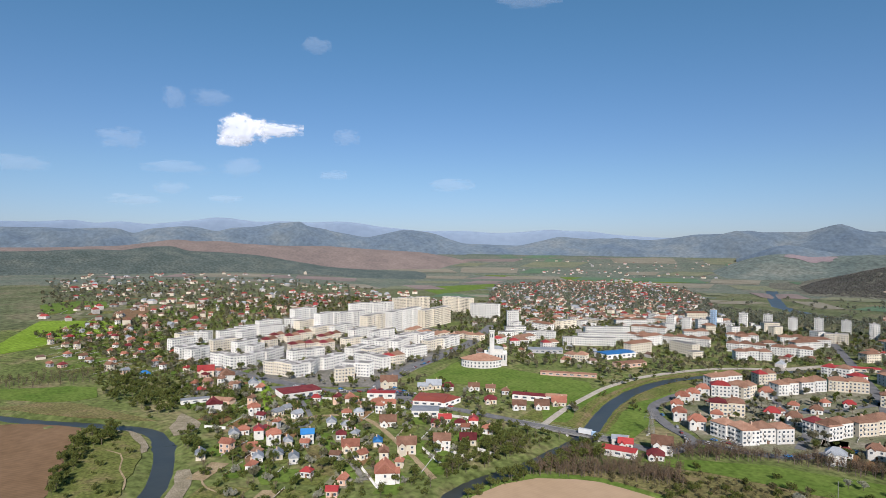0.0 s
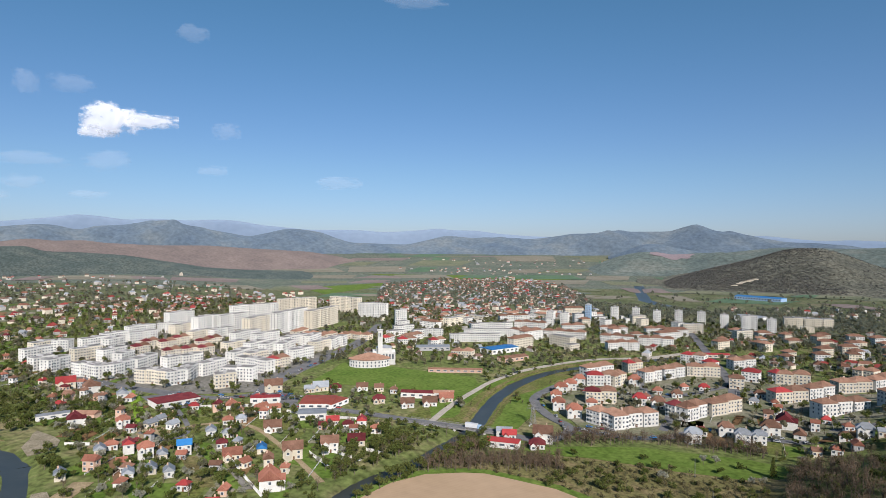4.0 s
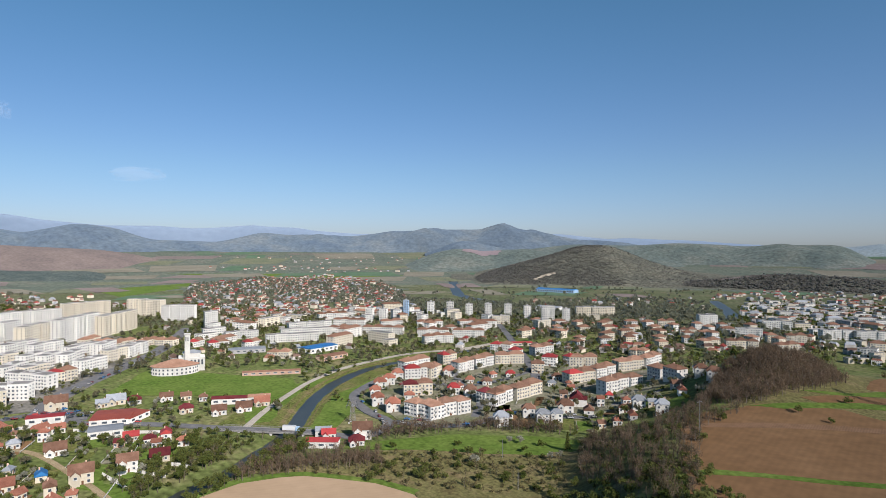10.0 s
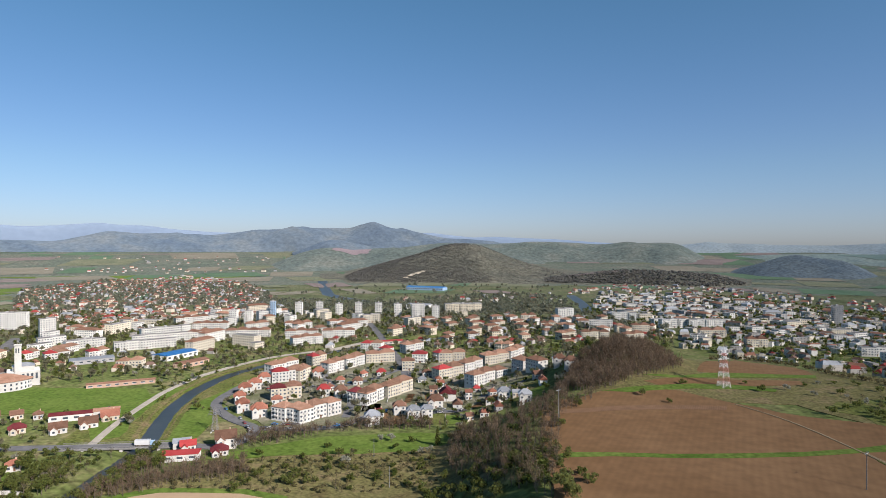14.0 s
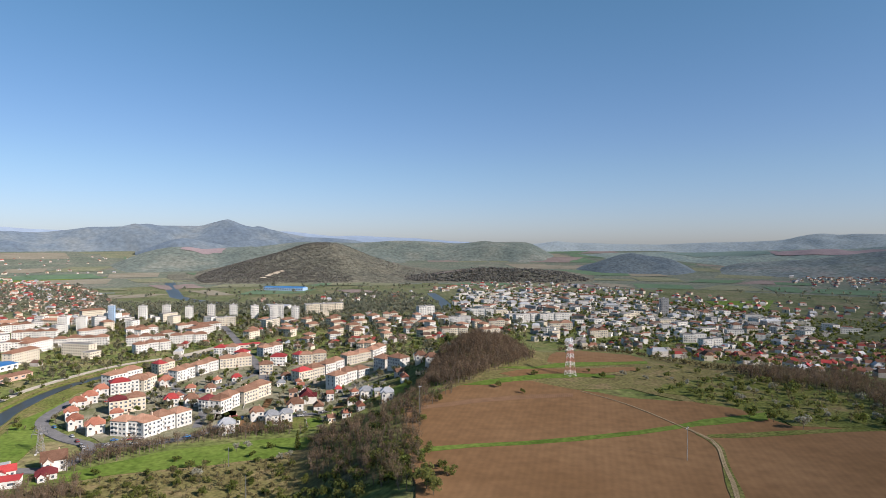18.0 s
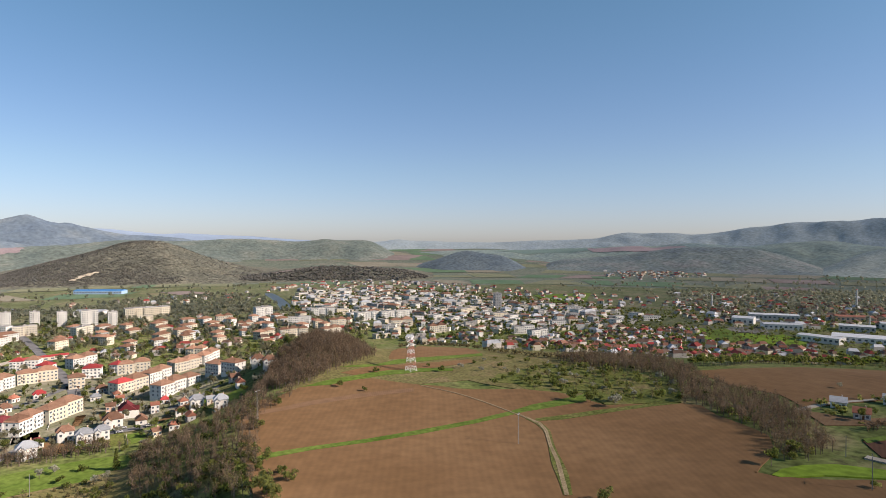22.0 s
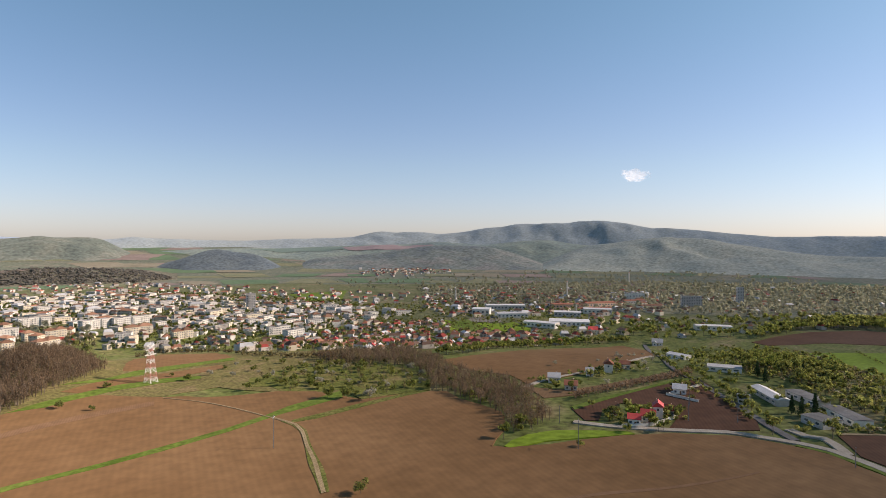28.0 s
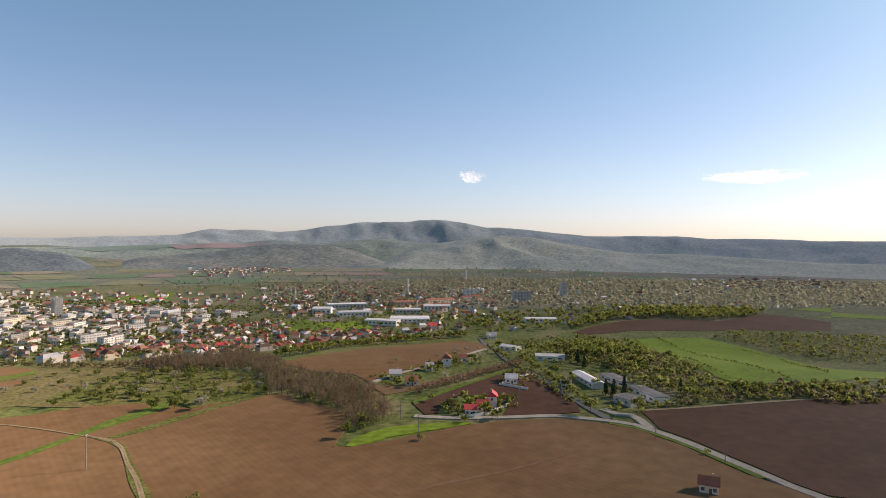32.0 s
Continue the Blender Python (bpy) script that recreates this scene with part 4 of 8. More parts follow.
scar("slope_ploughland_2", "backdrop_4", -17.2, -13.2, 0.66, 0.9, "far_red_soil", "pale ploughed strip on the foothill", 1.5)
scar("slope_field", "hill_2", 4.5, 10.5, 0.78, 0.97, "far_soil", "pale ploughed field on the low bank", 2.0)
scar("landslip", "backdrop_3", -59.3, -59.0, 0.12, 0.4, "rock", "pale earth slip on the terrace slope", 0.8)


def hill_trees(name, slope, a0, a1, count, seed, mat, label, size=4.0, s0=0.03, s1=1.0, fade=None):
    """Clumped woods over a hillside."""
    rng = np.random.default_rng(seed)
    spot, n = SLOPES[slope], 0
    centres = []
    while len(centres) < count:
        a, t = rng.uniform(a0, a1), rng.uniform(s0, s1)
        x, y, z = spot(a, t)
        if noise.noise((x * 0.006, y * 0.006, seed)) + rng.uniform(-0.45, 0.45) > -0.1 and z > 3 and (fade is None or rng.random() > 0.88 * float(ease(a, *fade))):
            centres.append((x, y, z))
        n += 1
        if n > count * 6:
            break
    c = np.repeat(np.array(centres), 5, 0)
    k = len(c)
    c = c + rng.normal(size=(k, 3)) * (size * 0.6, size * 0.6, size * 0.35) + (0, 0, size * 0.5)
    up = rng.normal(size=(k, 3)) * 0.45 + (0, -0.2, 1)
    u = np.cross(up, rng.normal(size=(k, 3)))
    u /= np.linalg.norm(u, axis=1, keepdims=True)
    w = np.cross(up, u)
    w /= np.linalg.norm(w, axis=1, keepdims=True)
    r = size * rng.uniform(0.4, 0.85, (k, 1))
    v = np.stack([c - u * r - w * r * 0.6, c + u * r * 0.7 - w * r, c + u * r + w * r * 0.7, c - u * r * 0.6 + w * r], 1).reshape(-1, 3)
    return tagged(many(name, v, np.arange(4 * k).reshape(k, 4), [mat], np.zeros(k)), label, "woods", kind="stuff")


hill_trees("hillside_woods", "hill_1", -16, 8.5, 8500, 301, "hill_woods", "dark leafless woods thinning out over the cone hill", 1.9, fade=(-7.5, 0.5))
hill_trees("hillside_woods", "hill_2", 1, 20, 1500, 306, "hill_woods", "dark woods on the low bank")


# ---- patchwork of far valley fields ----
def far_fields():
    rng = np.random.default_rng(7)
    vs, qs, ms = [], [], []
    for r0, a0, a1 in ((1500, -52, 18), (1750, -60, 95), (2050, -75, 95), (2350, -60, 95), (2700, -52, 60), (3050, -52, 60), (3350, -52, 34), (3650, -52, 34), (3950, -50, 30)):
        a = a0
        while a < a1:
            w = rng.uniform(1.5, 6.0)
            if rng.random() < 0.72:
                r1 = r0 + rng.uniform(0.05, 0.12) * r0
                d = rng.uniform(-2, 2)
                steps = 6
                k = len(vs)
                for i in range(steps + 1):
                    b = radians(a + w * 0.96 * i / steps)
                    c = radians(a + w * 0.96 * i / steps + d)
                    for r, t in ((r0 + rng.uniform(-8, 8), b), (r1 + rng.uniform(-8, 8), c)):
                        x, y = math.sin(t) * r, math.cos(t) * r
                        vs.append((x, y, height(x, y) + 0.5 + 0.03 * (len(ms) // 6 % 24)))
                m = rng.integers(4)
                for i in range(steps):
                    qs.append((k + 2 * i + 1, k + 2 * i, k + 2 * i + 2, k + 2 * i + 3)[::-1])
                    ms.append(m)
            a += w
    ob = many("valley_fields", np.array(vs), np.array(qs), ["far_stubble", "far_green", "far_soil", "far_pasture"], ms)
    if ob.data.polygons[0].normal.z < 0:
        ob.data.flip_normals()
    tagged(ob, "pale patchwork of distant fields across the valley", "fields", kind="stuff")


far_fields()


# ---- clouds ----
def cloud(az, el, wide, tall, label, far=4700.0, mat="thin_cloud"):
    """A bulging veil of cloud; wide and tall in degrees."""
    n, m = 28, 14
    W, T = far * math.tan(radians(wide)) / 2, far * math.tan(radians(tall)) / 2
    vs = [((-1 + 2 * i / n) * W, (-1 + 2 * j / m) * T, 0.35 * T * max(0, 1 - (-1 + 2 * i / n) ** 2 - (-1 + 2 * j / m) ** 2) + 0.1 * T * noise.noise((i * 0.4, j * 0.4, az))) for j in range(m + 1) for i in range(n + 1)]
    k = np.arange((n + 1) * (m + 1)).reshape(m + 1, n + 1)
    q = np.stack([k[:-1, :-1], k[:-1, 1:], k[1:, 1:], k[1:, :-1]], -1).reshape(-1, 4)
    unit = np.array(vs) / (W, T, T)
    ob = many("cloud", unit, q, [mat], np.zeros(len(q)), True)
    a, e = radians(az), radians(el)
    spot = Vector((math.sin(a) * math.cos(e), math.cos(a) * math.cos(e), math.sin(e))) * far + Vector((0, 0, EYE))
    ob.matrix_world = look(spot, spot * 2 - Vector((0, 0, EYE))) @ Matrix.Diagonal((W, T, T, 1))
    return tagged(ob, label, "cloud", "clouds", "structure")


cloud(-74.4, 8.8, 3.7, 1.9, 'small thin white cloud patch')
cloud(-81.5, 6.2, 4.3, 1.4, 'small thin white cloud patch')
cloud(-70.0, 6.7, 5.9, 1.2, 'small thin white cloud patch')
cloud(-70.5, 4.9, 2.9, 1.1, 'small thin white cloud patch')
cloud(-58.3, 17.9, 2.7, 1.6, 'small thin white cloud patch')
cloud(-70.4, 12.4, 1.9, 2.1, 'small thin white cloud patch')
cloud(-67.3, 12.8, 3.5, 1.5, 'small thin white cloud patch')
cloud(-55.5, 10.0, 2.5, 1.5, 'small thin white cloud patch')
cloud(-56.6, 6.5, 2.5, 1.0, 'small thin white cloud patch')
cloud(-66.1, 4.1, 3.0, 0.7, 'small thin white cloud patch')
cloud(-73.5, 3.8, 4.3, 1.0, 'small thin white cloud patch')
cloud(-38.5, 21.9, 5.9, 1.4, 'small thin white cloud patch')
cloud(-45.5, 5.8, 4.3, 1.2, 'small thin white cloud patch')
cloud(-64.9, 6.9, 3.7, 1.9, 'small thin white cloud patch')
cloud(61.8, 5.9, 2.6, 1.2, 'small thin white cloud patch', mat="veil")
cloud(86.1, 5.5, 8.0, 1.2, 'small thin white cloud patch', mat="veil")
cloud(92.6, 3.6, 3.6, 1.1, 'small thin white cloud patch')
cloud(-64.6, 10.3, 4.4, 3.0, "bright white cumulus cloud over the valley", 4690, "cloud")
cloud(-62.2, 10.4, 5.6, 1.6, "bright white cumulus cloud over the valley", 4700, "cloud")
cloud(-65.4, 9.3, 3.0, 1.6, "bright white cumulus cloud over the valley", 4710, "cloud")

# ---- builders: blocks, houses, trees ----
BLOCKS, HOUSES = {}, {}
ROOF_WORDS = {"terracotta": "terracotta tiled", "orange": "orange clay-tiled", "red": "bright red sheet-metal", "maroon": "dark maroon tiled", "brown": "weathered brown tiled", "sheet": "grey sheet-metal", "bluesheet": "blue sheet-metal", "flat": "flat grey bitumen"}
WALL_WORDS = {"white": "white-rendered", "cream": "cream-rendered", "rose": "rose-rendered", "grey": "grey concrete", "blue": "pale blue"}


def hip(s, x0, x1, y0, y1, z, rise, mat, eave=0.5, thick=0.25, gable=False):
    """A pitched roof with eaves and thickness, ridge along x."""
    x0, x1, y0, y1 = x0 - eave, x1 + eave, y0 - eave, y1 + eave
    run = 0 if gable else min((y1 - y0) / 2, (x1 - x0) / 2 - 0.3) * 0.9
    ym = (y0 + y1) / 2
    a, b = (x0 + run, ym), (x1 - run, ym)
    low = [(x0, y0, z), (x1, y0, z), (x1, y1, z), (x0, y1, z)]
    up = [(x, y, z + thick) for x, y, _ in low]
    top = [(*a, z + thick + rise), (*b, z + thick + rise)]
    s.add(low + up + top, [(3, 2, 1, 0), (0, 1, 5, 4), (1, 2, 6, 5), (2, 3, 7, 6), (3, 0, 4, 7), (4, 5, 9, 8), (6, 7, 8, 9), (5, 6, 9), (7, 4, 8)], mat)
    return s


def opening(s, x, z, w, h, y, sign, detailed=True):
    """A window on a wall that faces along y: frame, pane and sill standing proud."""
    e = 0.05 * sign
    if detailed:
        s.box(x - w / 2 - 0.12, x + w / 2 + 0.12, min(y, y + e), max(y, y + e), z - 0.1, z + h + 0.1, "frame", True)
        s.box(x - w / 2 - 0.2, x + w / 2 + 0.2, min(y, y + 4 * e), max(y, y + 4 * e), z - 0.2, z - 0.1, "frame", True)
    y0, y1 = (y + 2 * e, y) if sign < 0 else (y, y + 2 * e)
    if detailed:
        s.box(x - w / 2, x + w / 2, y0, y1, z, z + h, "pane", True)
    else:
        a = [(x - w / 2, y + e, z), (x + w / 2, y + e, z), (x + w / 2, y + e, z + h), (x - w / 2, y + e, z + h)]
        s.add(a, [(0, 1, 2, 3)] if sign < 0 else [(3, 2, 1, 0)], "pane")


def block_model(n, floors, roof, wall, cover, near, depth=11.5):
    """A slab of flats n bays long, front at y = 0."""
    key = (n, floors, roof, wall, cover, near, depth)
    if key in BLOCKS:
        return BLOCKS[key]
    L, H, h = n * 3.0, floors * 2.9 + 0.6, 2.9
    words = f"{WALL_WORDS[wall]} {floors}-storey apartment block under a {ROOF_WORDS[cover]} roof"
    root = thing("apartment_block", words, "apartment block", "flats of the town")
    cuts, m = [(-L / 2, L / 2, 0.0, 0.0)], 1
    if near and n > 5:
        m = max(2, round(n / 4.5))
        cuts = [(-L / 2 + L * i / m, -L / 2 + L * (i + 1) / m, (0.0, 0.5, 0.2)[i % 3], 1.5 * (i % 2)) for i in range(m)]
    for x0, x1, up, set_back in cuts:
        Shape().box(x0, x1, set_back, depth + set_back, -3, H + up, wall).make("wall", root)

    def step_at(x):
        return cuts[min(m - 1, max(0, int((x + L / 2) / L * m)))][3]

    r = Shape()
    if roof == "flat":
        for j, (x0, x1, up, set_back) in enumerate(cuts):
            piece = r if j == m - 1 else Shape()
            rings = [(0.1 - 0.07 * (j % 2), H + up), (0.1 - 0.07 * (j % 2), H + up + 0.4), (-0.25, H + up + 0.4), (-0.25, H + up + 0.12)]
            vs = [((x0 + x1) / 2 + sx * ((x1 - x0) / 2 + o), set_back + depth / 2 + sy * (depth / 2 + o), z) for o, z in rings for sx, sy in ((-1, -1), (1, -1), (1, 1), (-1, 1))]
            qs = [(4 * k + i, 4 * k + (i + 1) % 4, 4 * k + 4 + (i + 1) % 4, 4 * k + 4 + i) for k in range(3) for i in range(4)]
            piece.add(vs, qs, "grey").add(vs[12:], [(0, 1, 2, 3)], "flat")
            if piece is not r:
                piece.make("roof", root)
        stack = Shape().box(-1.5, 1.5, depth * 0.4, depth * 0.7, H + 0.13, H + 2.0, "grey")
    else:
        for j, (x0, x1, up, set_back) in enumerate(cuts):
            tone = cover if j % 3 != 1 or cover == "brown" else {"orange": "orange", "red": "orange", "maroon": "brown"}.get(cover, cover)
            piece = r if j == len(cuts) - 1 else Shape()
            hip(piece, x0, x1, set_back, depth + set_back, H + up, depth * (0.25 + 0.04 * (j % 2)), tone, 0.35 if len(cuts) > 1 else 0.6, gable=roof == "gable")
            if piece is not r:
                piece.make("roof", root)
        stack = Shape().box(-L * 0.2 - 0.5, -L * 0.2 + 0.5, depth * 0.58, depth * 0.7, H + 0.8, H + depth * 0.25 + 0.8, "rose")
    if near:
        stack.make("stair_head" if roof == "flat" else "chimney", root)
    r.make("roof", root)
    w = Shape()
    for k in range(floors):
        if near and k:
            w = Shape()
        z = k * h + 1.2
        for i in range(n):
            x = -L / 2 + (i + 0.5) * 3.0
            opening(w, x, z, 1.15 if i % 3 else 1.6, 1.25, step_at(x), -1, near and n < 18)
            opening(w, x, z, 1.5, 1.35, depth + step_at(x), 1, False)
        for sx in (-1, 1):
            for y in (depth * 0.3, depth * 0.7):
                xa = sx * L / 2
                y += step_at(xa - sx)
                w.box(min(xa, xa + 0.08 * sx), max(xa, xa + 0.08 * sx), y - 0.6, y + 0.6, z, z + 1.35, "pane", True)
        if near or k == floors - 1:
            tagged(w.make("window_row", root), kind="stuff")
    if near:
        for i in range(1, n - 1, 4):
            b = Shape()
            x = -L / 2 + (i + 0.5) * 3.0
            f = step_at(x)
            for k in range(1, floors):
                z = k * h + 0.25
                b.box(x - 1.4, x + 1.4, f - 1.2, f - 0.13, z, z + 0.15, "concrete", True)
                b.box(x - 1.4, x + 1.4, f - 1.2, f - 1.1, z + 0.15, z + 1.1, wall)
                b.box(x - 1.4, x - 1.3, f - 1.1, f - 0.13, z + 0.15, z + 1.1, wall)
                b.box(x + 1.3, x + 1.4, f - 1.1, f - 0.13, z + 0.15, z + 1.1, wall)
            tagged(b.make("balcony_stack", root), kind="stuff")
        f = step_at(0.0)
        d = Shape().box(0.1, 1.7, f - 0.15, f - 0.003, 0, 2.2, "door", True).box(0.05, 2.4, f - 1.4, f - 0.003, 2.4, 2.55, "concrete", True)
        d.make("entrance", root)
    root.matrix_basis = pose(0, 0, -4000)
    BLOCKS[key] = root
    return root


USED = set()
FOOTPRINTS = []


def place(model, m):
    """Sets the model itself down the first time, a copy after that."""
    if model.name in USED:
        return copy_thing(model, m)
    USED.add(model.name)
    model.matrix_basis = m
    return model


def block(x1, y1, x2, y2, floors=5, roof="flat", wall="white", cover="flat", near=True, depth=11.5):
    """Flats whose front runs from (x1, y1) to (x2, y2)."""
    n = max(3, round(math.hypot(x2 - x1, y2 - y1) / 3))
    model = block_model(n, floors, roof, wall, cover if roof != "flat" else "flat", near, depth)
    a = math.atan2(y2 - y1, x2 - x1)
    cx, cy = (x1 + x2) / 2, (y1 + y2) / 2
    mx, my = cx - math.sin(a) * depth / 2, cy + math.cos(a) * depth / 2
    FOOTPRINTS.append((mx, my, n * 1.5 + 3))
    return place(model, pose(cx, cy, height(mx, my) + 0.3 + 0.035 * (len(FOOTPRINTS) % 11), 0, 0, math.degrees(a)))


def house_model(w, d, floors, roof, wall, cover):
    key = (w, d, floors, roof, wall, cover)
    if key in HOUSES:
        return HOUSES[key]
    H = floors * 2.8 + 0.4
    root = thing("house", f"{WALL_WORDS[wall]} house with a {ROOF_WORDS[cover]} {roof} roof", "house", "houses of the town")
    s = Shape().box(-w / 2, w / 2, -d / 2, d / 2, -2.5, H, wall)
    rise = d * 0.46
    if roof == "gable":
        for x in (-w / 2, w / 2):
            s.add([(x, -d / 2, H), (x, d / 2, H), (x, 0, H + rise)], [(0, 1, 2)], wall)
    s.make("wall", root)
    hip(Shape(), -w / 2, w / 2, -d / 2, d / 2, H, rise, cover, 0.55, 0.22, roof == "gable").make("roof", root)
    if w >= 8.5:
        x0, x1, y0 = -w * 0.42, -w * 0.05, -d / 2 - 2.4
        g = Shape().box(x0, x1, y0, -d / 2, -2.5, H - 0.3, wall)
        g.add([(x0, y0, H - 0.3), (x1, y0, H - 0.3), ((x0 + x1) / 2, y0, H - 0.3 + rise * 0.5)], [(0, 1, 2)], wall)
        opening(g, (x0 + x1) / 2, 1.0 + 2.8 * (floors - 1), 1.4, 1.3, y0, -1)
        g.make("bay", root)
        xm, zt = (x0 + x1) / 2, H - 0.3 + rise * 0.5
        c = Shape()
        for xa, sgn in ((x0 - 0.4, -1), (x1 + 0.4, 1)):
            zl = H - 0.5
            lo, hi = [(xa, y0 - 0.4, zl), (xa, 0, zl), (xm, 0, zt + 0.05), (xm, y0 - 0.4, zt + 0.05)], 0.18
            q = lo + [(x, y, z + hi) for x, y, z in lo]
            c.add(q, [(4, 5, 6, 7), (3, 2, 1, 0), (0, 1, 5, 4), (3, 0, 4, 7)] if sgn > 0 else [(7, 6, 5, 4), (0, 1, 2, 3), (4, 5, 1, 0), (7, 4, 0, 3)], cover)
        c.make("bay_roof", root)
    Shape().box(w * 0.2 - 0.35, w * 0.2 + 0.35, 0.4, 1.1, H + rise * 0.5, H + rise + 0.9, "rose").make("chimney", root)
    Shape().box(0.1, 1.1, -d / 2 - 0.08, -d / 2 - 0.003, 0, 2.1, "door", True).make("door", root)
    for k in range(floors):
        for x in ((w * 0.3,) if w >= 8.5 else (-w * 0.3, w * 0.3)):
            g = Shape()
            opening(g, x, 1.0 + 2.8 * k, 1.3, 1.35, -d / 2, -1)
            g.make("window", root)
    for sx in (-1, 1):
        g = Shape()
        xa, z = sx * w / 2, 1.0 + 2.8 * (floors - 1)
        g.box(min(xa, xa + 0.06 * sx), max(xa, xa + 0.06 * sx), -0.8, 0.8, z - 0.1, z + 1.45, "frame", True)
        g.box(min(xa, xa + 0.1 * sx), max(xa, xa + 0.1 * sx), -0.65, 0.65, z, z + 1.35, "pane", True)
        g.make("window", root)
    HOUSES[key] = root
    return root


def house(x, y, turn, w=10, d=8, floors=1, roof="gable", wall="white", cover="orange"):
    w, d = w * 0.86, d * 0.86
    if cover == "orange" and w < 12:
        cover = "terracotta"
    FOOTPRINTS.append((x, y, max(w, d) * 0.6 + 1))
    return place(house_model(w, d, floors, roof, wall, cover), pose(x, y, height(x, y) + 0.35, 0, 0, turn))


def shed(name, x1, y1, x2, y2, deep, tall, wall, cover, label, rise=1.5, category="hall"):
    """A low hall with a shallow roof; front from (x1, y1) to (x2, y2)."""
    L, a = math.hypot(x2 - x1, y2 - y1), math.atan2(y2 - y1, x2 - x1)
    root = thing(name, label, category)
    Shape().box(-L / 2, L / 2, 0, deep, -2, tall, wall).make("wall", root)
    hip(Shape(), -L / 2, L / 2, 0, deep, tall, rise, cover, 0.3, 0.2, True).make("roof", root)
    for i in range(max(2, int(L / 6))):
        g = Shape()
        opening(g, -L / 2 + (i + 0.5) * L / max(2, int(L / 6)), tall * 0.35, min(3.2, L / 6), tall * 0.35, 0, -1)
        g.make("window", root)
    cx, cy = (x1 + x2) / 2, (y1 + y2) / 2
    mx, my = cx - math.sin(a) * deep / 2, cy + math.cos(a) * deep / 2
    FOOTPRINTS.append((mx, my, max(L, deep) * 0.55 + 2))
    root.matrix_basis = pose(cx, cy, height(mx, my) + 0.4, 0, 0, math.degrees(a))
    return root


# plant shapes as arrays: corners, four-cornered faces, material of each face
def tube(a, b, r0, r1, sides=4):
    a, b = np.array(a, float), np.array(b, float)
    d = (b - a) / np.linalg.norm(b - a)
    s = np.cross(d, (0.31, 0.95, 0.05))
    s /= np.linalg.norm(s)
    u = np.cross(s, d)
    t = np.linspace(0, 2 * np.pi, sides, endpoint=False)
    ring = np.cos(t)[:, None] * s + np.sin(t)[:, None] * u
    v = np.concatenate([a + ring * r0, b + ring * r1])
    k = np.arange(sides)
    q = np.stack([k, (k + 1) % sides, (k + 1) % sides + sides, k + sides], -1)
    return v, q


def leaves(rng, n, centre, radius, size, flat=0.75):
    """Loose leaf clumps: n tilted quads in an uneven ball."""
    p = rng.normal(size=(n, 3))
    p /= np.linalg.norm(p, axis=1, keepdims=True)
    p *= (rng.random((n, 1)) ** 0.45) * radius * (1 + 0.25 * np.sin(5 * p[:, :1] + 4 * p[:, 1:2]))
    p[:, 2] *= flat
    face = p / (radius * 0.7) + rng.normal(size=(n, 3)) * 0.45 + (0, 0, 0.35)
    p += centre
    a = np.cross(face, rng.normal(size=(n, 3)))
    a /= np.linalg.norm(a, axis=1, keepdims=True)
    b = np.cross(face, a)
    b /= np.linalg.norm(b, axis=1, keepdims=True)
    w = size * (0.6 + 0.8 * rng.random((n, 1)))
    v = np.stack([p - a * w - b * w * 0.6, p + a * w * 0.7 - b * w, p + a * w + b * w * 0.7, p - a * w * 0.6 + b * w], 1).reshape(-1, 3)
    return v, np.arange(4 * n).reshape(n, 4)


def join(pieces):
    vs, qs, ms, k = [], [], [], 0
    for (v, q), m in pieces:
        vs.append(v), qs.append(q + k), ms.append(np.full(len(q), m))
        k += len(v)
    return np.concatenate(vs), np.concatenate(qs), np.concatenate(ms)


